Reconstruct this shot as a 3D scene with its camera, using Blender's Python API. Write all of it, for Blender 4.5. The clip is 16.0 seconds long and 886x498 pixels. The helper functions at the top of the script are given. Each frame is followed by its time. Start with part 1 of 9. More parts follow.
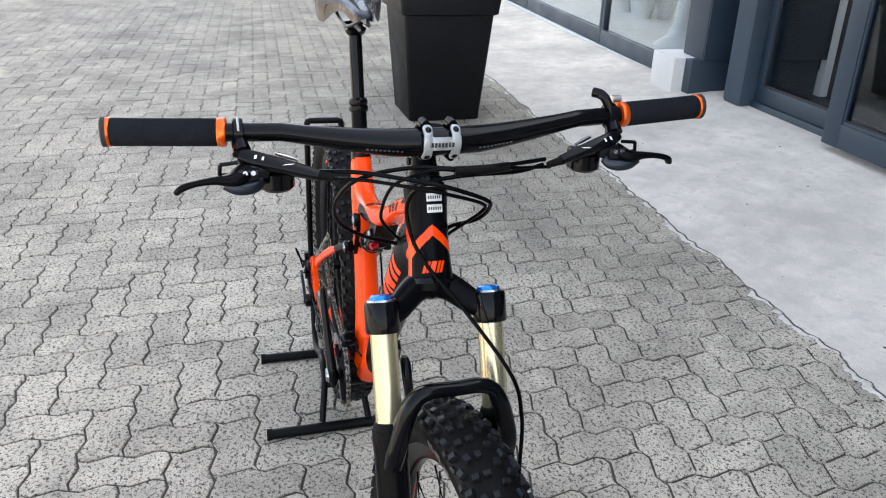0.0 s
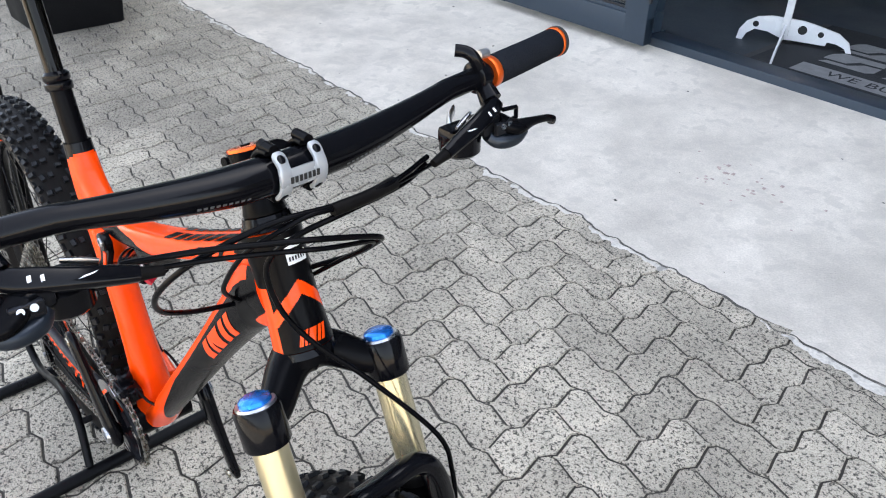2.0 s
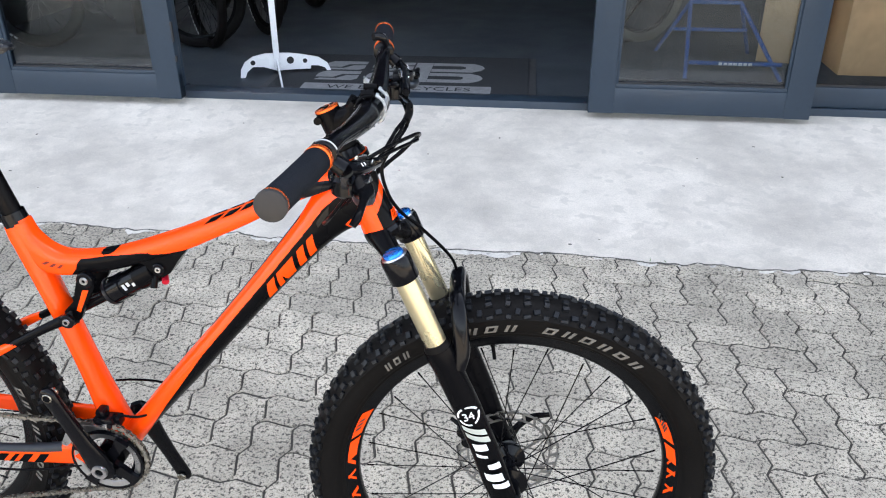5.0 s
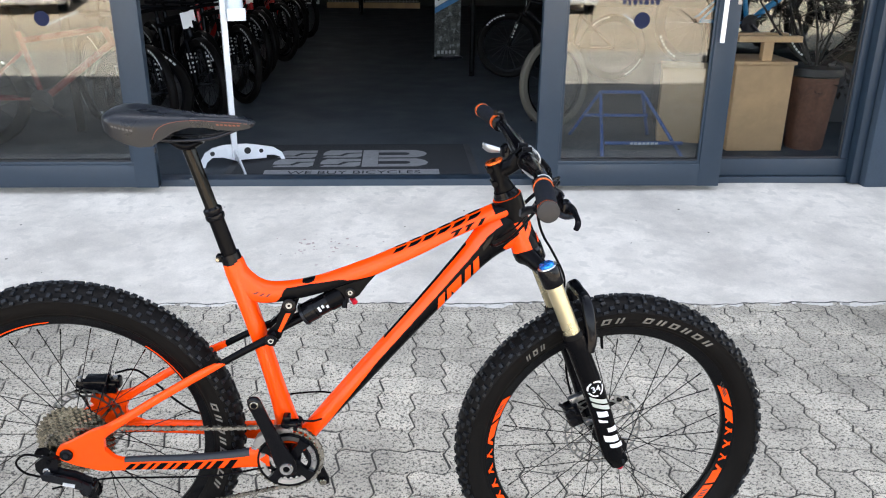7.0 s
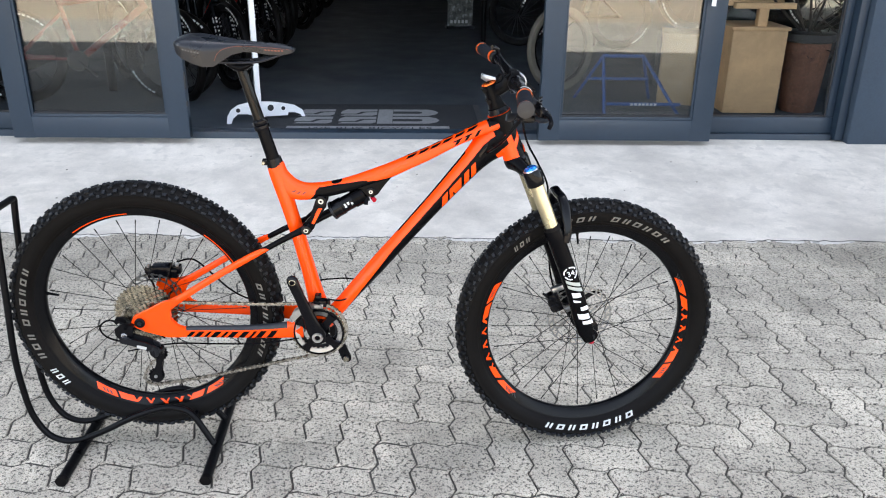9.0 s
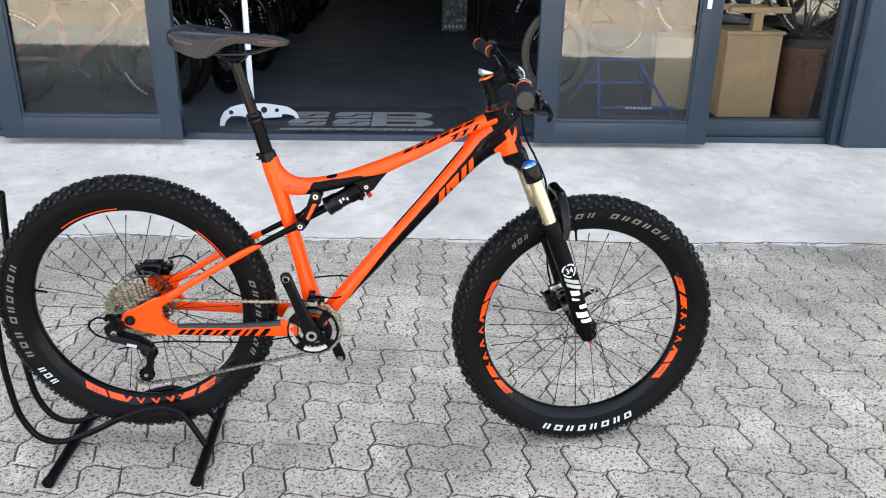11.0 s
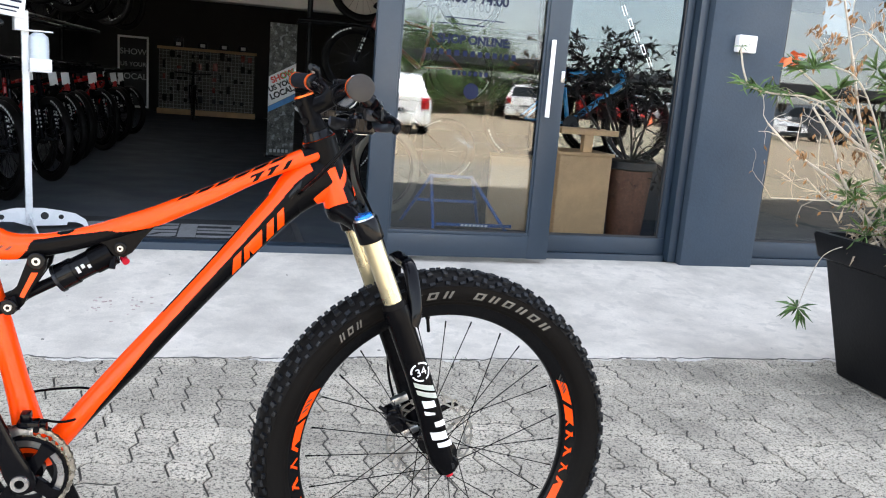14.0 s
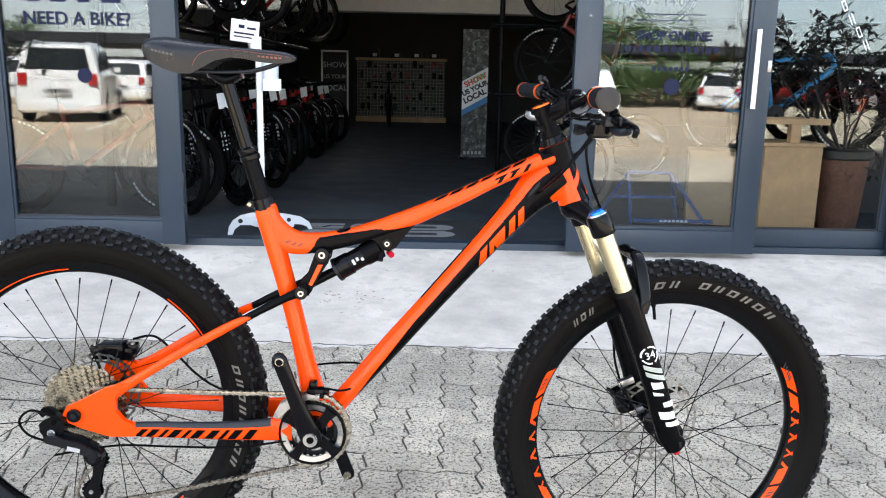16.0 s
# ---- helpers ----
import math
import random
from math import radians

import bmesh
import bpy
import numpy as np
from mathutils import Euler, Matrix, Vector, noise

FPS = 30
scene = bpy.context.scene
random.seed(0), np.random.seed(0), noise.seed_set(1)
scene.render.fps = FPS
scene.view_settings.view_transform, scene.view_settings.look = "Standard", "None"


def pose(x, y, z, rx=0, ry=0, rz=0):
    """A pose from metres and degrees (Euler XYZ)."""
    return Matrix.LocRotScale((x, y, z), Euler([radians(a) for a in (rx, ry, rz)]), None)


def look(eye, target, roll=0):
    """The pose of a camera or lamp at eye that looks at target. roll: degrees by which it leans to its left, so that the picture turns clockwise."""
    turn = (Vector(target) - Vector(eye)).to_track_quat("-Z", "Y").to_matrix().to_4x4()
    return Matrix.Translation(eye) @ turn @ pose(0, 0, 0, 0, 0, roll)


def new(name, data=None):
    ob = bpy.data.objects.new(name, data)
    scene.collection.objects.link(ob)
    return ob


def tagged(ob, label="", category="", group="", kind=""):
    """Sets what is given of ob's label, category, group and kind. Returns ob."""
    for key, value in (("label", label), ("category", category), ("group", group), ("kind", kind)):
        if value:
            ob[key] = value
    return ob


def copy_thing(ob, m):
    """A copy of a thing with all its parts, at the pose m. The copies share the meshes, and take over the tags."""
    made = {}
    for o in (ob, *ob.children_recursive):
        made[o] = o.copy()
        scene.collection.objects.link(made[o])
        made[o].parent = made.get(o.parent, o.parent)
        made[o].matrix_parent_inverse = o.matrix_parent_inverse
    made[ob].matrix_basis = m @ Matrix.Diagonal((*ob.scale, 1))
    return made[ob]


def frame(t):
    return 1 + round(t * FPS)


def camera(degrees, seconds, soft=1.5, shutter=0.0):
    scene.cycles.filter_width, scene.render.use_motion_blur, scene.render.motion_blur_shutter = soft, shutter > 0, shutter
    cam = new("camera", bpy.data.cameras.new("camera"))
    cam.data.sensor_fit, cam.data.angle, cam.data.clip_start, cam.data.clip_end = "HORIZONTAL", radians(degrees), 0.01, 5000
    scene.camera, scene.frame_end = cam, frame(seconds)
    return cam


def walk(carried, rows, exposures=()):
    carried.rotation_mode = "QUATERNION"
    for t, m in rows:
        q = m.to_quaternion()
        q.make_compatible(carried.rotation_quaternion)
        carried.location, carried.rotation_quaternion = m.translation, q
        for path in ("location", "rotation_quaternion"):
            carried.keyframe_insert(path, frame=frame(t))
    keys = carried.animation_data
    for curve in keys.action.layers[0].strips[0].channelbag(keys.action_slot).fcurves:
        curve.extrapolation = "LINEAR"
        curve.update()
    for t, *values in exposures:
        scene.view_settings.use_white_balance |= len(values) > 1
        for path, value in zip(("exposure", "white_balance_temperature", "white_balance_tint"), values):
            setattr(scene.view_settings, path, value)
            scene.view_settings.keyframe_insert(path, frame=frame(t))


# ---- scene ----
cam = camera(57.9, 16.0, soft=1.1)
PATH = [
    (0, (1.877, -0.18, 1.284), (0.097, 0.238, 0.473), 2.1),
    (0.5, (1.981, -0.194, 1.279), (0.156, 0.283, 0.611), 2.2),
    (1, (1.902, -0.22, 1.287), (0.143, 0.37, 0.539), 2.1),
    (1.5, (1.639, -0.225, 1.283), (0.07, 0.571, 0.333), 1.6),
    (2, (1.489, -0.26, 1.314), (0.196, 0.821, 0.238), 1.5),
    (2.5, (1.386, -0.437, 1.305), (0.412, 0.937, 0.228), 1.9),
    (3, (1.419, -0.641, 1.356), (0.629, 0.896, 0.35), 2.6),
    (3.5, (1.516, -0.935, 1.369), (0.811, 0.684, 0.43), 2.5),
    (6, (0.881, -1.147, 1.33), (0.87, 0.635, 0.423), -0.7),
    (6.5, (0.781, -1.321, 1.366), (0.807, 0.534, 0.617), -0.1),
    (7, (0.745, -1.494, 1.395), (0.784, 0.374, 0.683), 0.5),
    (7.5, (0.746, -1.61, 1.404), (0.79, 0.245, 0.659), 0.9),
    (8, (0.775, -1.786, 1.39), (0.8, 0.064, 0.631), 0.7),
    (8.5, (0.765, -1.893, 1.385), (0.777, -0.044, 0.623), 0.6),
    (9, (0.762, -1.898, 1.365), (0.77, -0.05, 0.6), 0.7),
    (9.5, (0.757, -1.891, 1.352), (0.765, -0.044, 0.587), 0.7),
    (12, (0.753, -1.845, 1.261), (0.841, 0.031, 0.574), 2.2),
    (12.5, (0.788, -1.717, 1.124), (1.088, 0.197, 0.626), 4.2),
    (13, (0.794, -1.54, 1.07), (1.192, 0.381, 0.681), 4.5),
    (13.5, (0.807, -1.432, 1.051), (1.233, 0.484, 0.67), 4.6),
    (14, (0.813, -1.364, 1.029), (1.255, 0.547, 0.638), 4.5),
    (14.5, (0.802, -1.333, 1.011), (1.256, 0.575, 0.619), 4.0),
    (15, (0.779, -1.362, 1.025), (1.138, 0.569, 0.643), 2.7),
    (15.5, (0.719, -1.418, 1.042), (0.855, 0.543, 0.676), 1.4),
    (16, (0.707, -1.505, 1.046), (0.693, 0.452, 0.629), 1.2),
]
LIGHT = [(0.0, 2.51), (0.5, 1.99), (1.0, 1.94), (1.5, 2.55), (2.0, 2.81), (2.5, 2.85), (3.5, 2.88), (6.0, 2.88), (9.5, 2.86), (12.0, 2.86), (14.5, 2.88), (16.0, 2.93)]
walk(cam, [(t, look(eye, target, roll)) for t, eye, target, roll in PATH], [(t, stops, 6400, 10) for t, stops in LIGHT])

# ---- world, sun, exposure ----
SUN_EL, SUN_AZ = radians(55), radians(8)      # the sun stands behind the shop, a little to the east
world = bpy.data.worlds.new("world")
scene.world = world
world.use_nodes = True
wn = world.node_tree.nodes
sky = wn.new("ShaderNodeTexSky")
sky.sky_type, sky.sun_disc = "NISHITA", False
sky.sun_elevation, sky.sun_rotation = SUN_EL, SUN_AZ
sky.air_density, sky.dust_density = 1.0, 1.0
veil = wn.new("ShaderNodeHueSaturation")      # a thin high veil of cloud pales the blue
veil.inputs["Saturation"].default_value = 0.475
world.node_tree.links.new(sky.outputs[0], veil.inputs["Color"])
world.node_tree.links.new(veil.outputs[0], wn["Background"].inputs[0])
wn["Background"].inputs[1].default_value = 0.12
sun = new("sun", bpy.data.lights.new("sun", "SUN"))
sun.data.energy, sun.data.angle, sun.data.color = 5.0, radians(0.6), (1.0, 0.97, 0.93)
sun_way = Vector((math.sin(SUN_AZ) * math.cos(SUN_EL), math.cos(SUN_AZ) * math.cos(SUN_EL), math.sin(SUN_EL)))
sun.matrix_world = look(sun_way * 60, (0, 0, 0))


# ---- materials ----
def material(name, colour, rough=0.5, metal=0.0, vary=0.12, scale=8.0, fine=120.0, bump=0.05, coat=0.0, spots=0.0, spot_scale=90.0,
             spot_colour=(0.05, 0.05, 0.05), stains=0.0, stain_scale=1.2, rough_vary=0.1, per_object=0.0, island=0.0, coords="Object", ior=1.5, pits=0.0, pit_scale=150.0, darkening=None):
    m = bpy.data.materials.new(name)
    m.use_nodes = True
    nt = m.node_tree
    n, l = nt.nodes, nt.links
    b = n["Principled BSDF"]
    tc = n.new("ShaderNodeNewGeometry" if coords == "WORLD" else "ShaderNodeTexCoord")
    coords = "Position" if coords == "WORLD" else coords
    big, small = n.new("ShaderNodeTexNoise"), n.new("ShaderNodeTexNoise")
    big.inputs["Scale"].default_value, big.inputs["Detail"].default_value = scale, 5
    small.inputs["Scale"].default_value, small.inputs["Detail"].default_value = fine, 3
    for q in (big, small):
        l.new(tc.outputs[coords], q.inputs["Vector"])
    add = n.new("ShaderNodeMath")
    add.operation = "ADD"
    l.new(big.outputs[0], add.inputs[0]), l.new(small.outputs[0], add.inputs[1])
    ramp = n.new("ShaderNodeMapRange")
    ramp.inputs[1].default_value, ramp.inputs[2].default_value = 0.6, 1.4
    ramp.inputs[3].default_value, ramp.inputs[4].default_value = 1 - vary, 1 + vary
    l.new(add.outputs[0], ramp.inputs[0])
    value = ramp.outputs[0]
    if per_object or island:
        info = n.new("ShaderNodeObjectInfo") if per_object else n.new("ShaderNodeNewGeometry")
        r2 = n.new("ShaderNodeMapRange")
        k = per_object or island
        r2.inputs[3].default_value, r2.inputs[4].default_value = 1 - k, 1 + k
        l.new(info.outputs["Random" if per_object else "Random Per Island"], r2.inputs[0])
        mul = n.new("ShaderNodeMath")
        mul.operation = "MULTIPLY"
        l.new(value, mul.inputs[0]), l.new(r2.outputs[0], mul.inputs[1])
        value = mul.outputs[0]
    if stains:
        st = n.new("ShaderNodeTexNoise")
        st.inputs["Scale"].default_value, st.inputs["Detail"].default_value, st.inputs["Roughness"].default_value = stain_scale, 8, 0.65
        l.new(tc.outputs[coords], st.inputs["Vector"])
        r3 = n.new("ShaderNodeMapRange")
        r3.inputs[1].default_value, r3.inputs[2].default_value = 0.40, 0.66
        r3.inputs[3].default_value, r3.inputs[4].default_value = 1 + stains * 0.3, 1 - stains
        l.new(st.outputs[0], r3.inputs[0])
        mul = n.new("ShaderNodeMath")
        mul.operation = "MULTIPLY"
        l.new(value, mul.inputs[0]), l.new(r3.outputs[0], mul.inputs[1])
        value = mul.outputs[0]
    if darkening:
        # a broad darker area with a ragged outline: centre, half sizes, strength
        (cx, cy), (rx, ry), k = darkening
        off, sq, ln = n.new("ShaderNodeVectorMath"), n.new("ShaderNodeVectorMath"), n.new("ShaderNodeVectorMath")
        off.operation, sq.operation, ln.operation = "SUBTRACT", "MULTIPLY", "LENGTH"
        off.inputs[1].default_value, sq.inputs[1].default_value = (cx, cy, 0), (1 / rx, 1 / ry, 0)
        l.new(tc.outputs[coords], off.inputs[0]), l.new(off.outputs[0], sq.inputs[0]), l.new(sq.outputs[0], ln.inputs[0])
        rag, add2 = n.new("ShaderNodeTexNoise"), n.new("ShaderNodeMath")
        rag.inputs["Scale"].default_value, rag.inputs["Detail"].default_value = 1.3, 6
        l.new(tc.outputs[coords], rag.inputs["Vector"])
        add2.operation = "MULTIPLY_ADD"
        add2.inputs[1].default_value = 1.3
        l.new(rag.outputs[0], add2.inputs[0]), l.new(ln.outputs["Value"], add2.inputs[2])
        r6 = n.new("ShaderNodeMapRange")
        r6.inputs[1].default_value, r6.inputs[2].default_value, r6.inputs[3].default_value, r6.inputs[4].default_value = 0.75, 1.75, 1 - k, 1.0
        l.new(add2.outputs[0], r6.inputs[0])
        mul = n.new("ShaderNodeMath")
        mul.operation = "MULTIPLY"
        l.new(value, mul.inputs[0]), l.new(r6.outputs[0], mul.inputs[1])
        value = mul.outputs[0]
    mix = n.new("ShaderNodeVectorMath")
    mix.operation = "SCALE"
    mix.inputs[0].default_value = colour[:3]
    l.new(value, mix.inputs["Scale"])
    out = mix.outputs[0]
    if spots:
        vo = n.new("ShaderNodeTexNoise")
        vo.inputs["Scale"].default_value, vo.inputs["Detail"].default_value = spot_scale, 2
        l.new(tc.outputs[coords], vo.inputs["Vector"])
        r4 = n.new("ShaderNodeMapRange")
        r4.inputs[1].default_value, r4.inputs[2].default_value = 0.575, 0.63
        r4.inputs[4].default_value = spots
        l.new(vo.outputs[0], r4.inputs[0])
        mc = n.new("ShaderNodeMix")
        mc.data_type = "RGBA"
        l.new(r4.outputs[0], mc.inputs[0]), l.new(out, mc.inputs[6])
        mc.inputs[7].default_value = (*spot_colour, 1)
        out = mc.outputs[2]
    if pits:
        # small dark pores and grains, two sizes
        for sc, lo, hi in ((pit_scale, 0.535, 0.590), (pit_scale * 2.3, 0.55, 0.63)):
            pn = n.new("ShaderNodeTexNoise")
            pn.inputs["Scale"].default_value, pn.inputs["Detail"].default_value, pn.inputs["Roughness"].default_value = sc, 4, 0.72
            l.new(tc.outputs[coords], pn.inputs["Vector"])
            r5 = n.new("ShaderNodeMapRange")
            r5.inputs[1].default_value, r5.inputs[2].default_value, r5.inputs[4].default_value = lo, hi, pits
            l.new(pn.outputs[0], r5.inputs[0])
            mp = n.new("ShaderNodeMix")
            mp.data_type = "RGBA"
            l.new(r5.outputs[0], mp.inputs[0]), l.new(out, mp.inputs[6])
            mp.inputs[7].default_value = (*spot_colour, 1)
            out = mp.outputs[2]
    l.new(out, b.inputs["Base Color"])
    rr = n.new("ShaderNodeMapRange")
    rr.inputs[1].default_value, rr.inputs[2].default_value = 0.3, 0.7
    rr.inputs[3].default_value, rr.inputs[4].default_value = max(rough - rough_vary, 0.02), min(rough + rough_vary, 1)
    l.new(big.outputs[0], rr.inputs[0]), l.new(rr.outputs[0], b.inputs["Roughness"])
    b.inputs["Metallic"].default_value, b.inputs["IOR"].default_value = metal, ior
    b.inputs["Coat Weight"].default_value, b.inputs["Coat Roughness"].default_value = coat, 0.06
    if bump:
        bp = n.new("ShaderNodeBump")
        bp.inputs["Strength"].default_value, bp.inputs["Distance"].default_value = bump, 0.004
        l.new(small.outputs[0], bp.inputs["Height"]), l.new(bp.outputs[0], b.inputs["Normal"])
    return m


def glass_material(name, tint, gloss):
    m = bpy.data.materials.new(name)
    m.use_nodes = True
    n, l = m.node_tree.nodes, m.node_tree.links
    n.remove(n["Principled BSDF"])
    tr, gl, mx = n.new("ShaderNodeBsdfTransparent"), n.new("ShaderNodeBsdfGlossy"), n.new("ShaderNodeMixShader")
    tr.inputs[0].default_value, gl.inputs[0].default_value, gl.inputs["Roughness"].default_value = (*tint, 1), (0.95, 0.97, 0.98, 1), 0.0
    # Schlick's rise of the gloss towards grazing angles
    fr, pw, ad = n.new("ShaderNodeLayerWeight"), n.new("ShaderNodeMath"), n.new("ShaderNodeMath")
    fr.inputs[0].default_value = 0.5
    pw.operation, ad.operation = "POWER", "MULTIPLY_ADD"
    pw.inputs[1].default_value, ad.inputs[1].default_value, ad.inputs[2].default_value = 5.0, 0.92, 0.04 + gloss
    l.new(fr.outputs["Facing"], pw.inputs[0]), l.new(pw.outputs[0], ad.inputs[0]), l.new(ad.outputs[0], mx.inputs[0])
    l.new(tr.outputs[0], mx.inputs[1]), l.new(gl.outputs[0], mx.inputs[2]), l.new(mx.outputs[0], n["Material Output"].inputs[0])
    return m


M_PAVER = material("paver_concrete", (0.508, 0.449, 0.357), 0.95, vary=0.28, scale=14, fine=240, bump=1.0, spot_colour=(0.050, 0.044, 0.036), stains=0.33, stain_scale=1.9, per_object=0.11, coords="WORLD", pits=0.95, pit_scale=100, darkening=((-2.4, 0.85), (2.6, 1.1), 0.38))
M_PAVER_FAR = material("paver_concrete_joined", (0.508, 0.449, 0.357), 0.95, vary=0.28, scale=14, fine=240, bump=1.0, spot_colour=(0.050, 0.044, 0.036), stains=0.33, stain_scale=1.9, island=0.11, coords="WORLD", pits=0.95, pit_scale=100, darkening=((-2.4, 0.85), (2.6, 1.1), 0.38))
M_BED = material("joint_sand", (0.052, 0.046, 0.038), 1.0, vary=0.4, fine=300, bump=0.5)
M_GROUND = material("parking_ground", (0.43, 0.335, 0.225), 0.9, vary=0.15, scale=0.6, fine=40, bump=0.3, stains=0.2, stain_scale=0.25)
M_CONCRETE = material("screed_concrete", (0.612, 0.556, 0.478), 0.85, vary=0.17, scale=9, fine=170, bump=0.4, spots=0.45, spot_scale=14, spot_colour=(0.46, 0.42, 0.365), stains=0.27, stain_scale=1.7, pits=0.16, pit_scale=48, coords="WORLD")
M_CEMENT = material("cement_smear", (0.56, 0.52, 0.46), 0.9, vary=0.3, scale=14, fine=160, bump=0.6, spots=0.8, spot_scale=22, spot_colour=(0.27, 0.255, 0.23), coords="WORLD")
M_DIRT = material("black_joint_dirt", (0.085, 0.078, 0.068), 1.0, vary=0.6, scale=30, fine=200, bump=0.8, coords="WORLD")
M_BLUE = material("slate_blue_paint", (0.01824, 0.03116, 0.04788), 0.42, vary=0.08, scale=3, fine=60, bump=0.04)
M_WALLBLUE = material("slate_blue_plaster", (0.02697, 0.04278, 0.06324), 0.7, vary=0.14, scale=2.5, fine=80, bump=0.3, stains=0.14, stain_scale=2.0)
M_GASKET = material("black_gasket", (0.012, 0.012, 0.014), 0.5, vary=0.1)
M_GLASS = glass_material("shop_glass", (0.78, 0.81, 0.82), 0.025)
M_DARKGLASS = glass_material("reflecting_glass", (0.60, 0.63, 0.65), 0.11)
M_CLEARGLASS = glass_material("clear_glass", (0.94, 0.95, 0.95), -0.038)
M_FLOOR = material("dark_vinyl_floor", (0.056, 0.066, 0.077), 0.62, vary=0.18, scale=3, fine=60, bump=0.05, stains=0.25, ior=1.35)
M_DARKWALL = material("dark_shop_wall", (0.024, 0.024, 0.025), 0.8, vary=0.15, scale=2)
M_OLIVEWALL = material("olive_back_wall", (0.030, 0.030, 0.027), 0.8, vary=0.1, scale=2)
M_WHITE = material("white_paint", (0.78, 0.78, 0.77), 0.45, vary=0.04, scale=3, bump=0.03)
M_FACEPLATE = material("silver_white_paint", (0.36, 0.37, 0.38), 0.3, metal=0.3, vary=0.06, scale=30, bump=0.0)
M_DARKRED = material("dark_red_paint", (0.16, 0.018, 0.010), 0.3, vary=0.06, bump=0.0)
M_WHITEGLOSS = material("white_powder_coat", (0.80, 0.80, 0.80), 0.28, vary=0.03, scale=5, bump=0.0, coat=0.3)
M_PLASTER = material("pale_plaster", (0.60, 0.58, 0.55), 0.85, vary=0.08, scale=2, fine=60, bump=0.2, stains=0.1)
M_MAT = material("dark_doormat", (0.030, 0.032, 0.036), 0.95, vary=0.3, scale=30, fine=500, bump=0.8)
M_MATEDGE = material("mat_border_rubber", (0.055, 0.056, 0.058), 0.8, vary=0.2, scale=20, bump=0.3)
M_MATGREY = material("grey_mat_print", (0.30, 0.30, 0.30), 0.95, vary=0.25, scale=30, fine=500, bump=0.8)
M_POT = material("charcoal_plastic", (0.009, 0.009, 0.010), 0.5, vary=0.2, scale=4, fine=90, bump=0.12, stains=0.2, stain_scale=3, ior=1.24)
M_SOIL = material("potting_soil", (0.05, 0.035, 0.022), 1.0, vary=0.5, scale=20, bump=1.0)
M_ORANGE = material("orange_paint", (0.90, 0.061, 0.0014), 0.20, vary=0.03, scale=4, bump=0.0, coat=0.10, rough_vary=0.04, ior=1.30)
M_BLACK = material("satin_black_paint", (0.0026, 0.0026, 0.0032), 0.24, vary=0.1, scale=6, bump=0.0, coat=0.0, rough_vary=0.05, ior=1.14)
M_RIM = material("satin_black_rim", (0.0026, 0.0028, 0.0034), 0.22, vary=0.1, scale=6, bump=0.0, rough_vary=0.04, ior=1.22)
M_GLOSSBLACK = material("gloss_black", (0.003, 0.003, 0.004), 0.12, vary=0.1, bump=0.0, coat=0.0, rough_vary=0.03, ior=1.24)
M_RUBBER = material("tyre_rubber", (0.004875, 0.00429, 0.00403), 0.50, vary=0.22, scale=12, fine=200, bump=0.10, ior=1.16)
M_GREYTYRE = material("dusty_grey_tyre", (0.10, 0.087, 0.067), 0.8, vary=0.2, scale=12, bump=0.2)
M_PIPING = material("dull_orange_piping", (0.15, 0.040, 0.018), 0.6, vary=0.2, scale=40, bump=0.0)
M_KNOB = material("tread_rubber", (0.004875, 0.0057, 0.00735), 0.42, vary=0.25, scale=30, fine=300, bump=0.15, ior=1.30)
M_PAD = material("chainstay_rubber", (0.020, 0.022, 0.026), 0.45, vary=0.15, scale=20, bump=0.05, ior=1.35)
M_GRIP = material("grip_rubber", (0.013, 0.0145, 0.018), 0.85, vary=0.2, scale=60, fine=500, bump=0.5, ior=1.08)
M_GOLD = material("kashima_gold", (0.52, 0.46, 0.30), 0.28, metal=0.8, vary=0.04, bump=0.0, rough_vary=0.05)
M_STEEL = material("brushed_steel", (0.46, 0.46, 0.47), 0.30, metal=1.0, vary=0.12, scale=20, bump=0.02)
M_CHAIN = material("oiled_chain_steel", (0.34, 0.32, 0.285), 0.28, metal=1.0, vary=0.4, scale=90, bump=0.1)
M_CASSETTE = material("cassette_steel", (0.33, 0.303, 0.245), 0.24, metal=1.0, vary=0.45, scale=70, fine=260, bump=0.15)
M_ANOD_ORANGE = material("orange_anodised", (0.85, 0.13, 0.015), 0.25, metal=0.7, vary=0.05, bump=0.0)
M_BLUEANOD = material("blue_anodised", (0.02, 0.20, 0.70), 0.2, metal=0.7, vary=0.05, bump=0.0)
M_RED = material("red_anodised", (0.55, 0.01, 0.03), 0.3, metal=0.5, vary=0.05, bump=0.0)
M_DARKMETAL = material("dark_grey_metal", (0.022, 0.023, 0.027), 0.30, metal=0.7, vary=0.1, bump=0.0, ior=1.2)
M_LEATHER = material("saddle_cover", (0.007, 0.008, 0.011), 0.31, vary=0.2, scale=20, fine=300, bump=0.12, ior=1.36)
M_LETTER = material("sidewall_print", (0.125, 0.115, 0.10), 0.6, vary=0.25, scale=40, bump=0.0)
M_SHOPLETTER = material("white_sidewall_print", (0.55, 0.55, 0.53), 0.6, vary=0.2, scale=40, bump=0.0)
M_PEGBOARD = material("pegboard", (0.085, 0.078, 0.066), 0.85, vary=0.2, scale=4, fine=60, bump=0.1)
M_DECALWHITE = material("white_decal", (0.75, 0.75, 0.75), 0.4, vary=0.03, bump=0.0)
M_DECALGREY = material("grey_decal", (0.42, 0.42, 0.42), 0.4, vary=0.03, bump=0.0)
M_SADDLEGREY = material("grey_saddle_print", (0.045, 0.045, 0.05), 0.5, vary=0.1, bump=0.0)
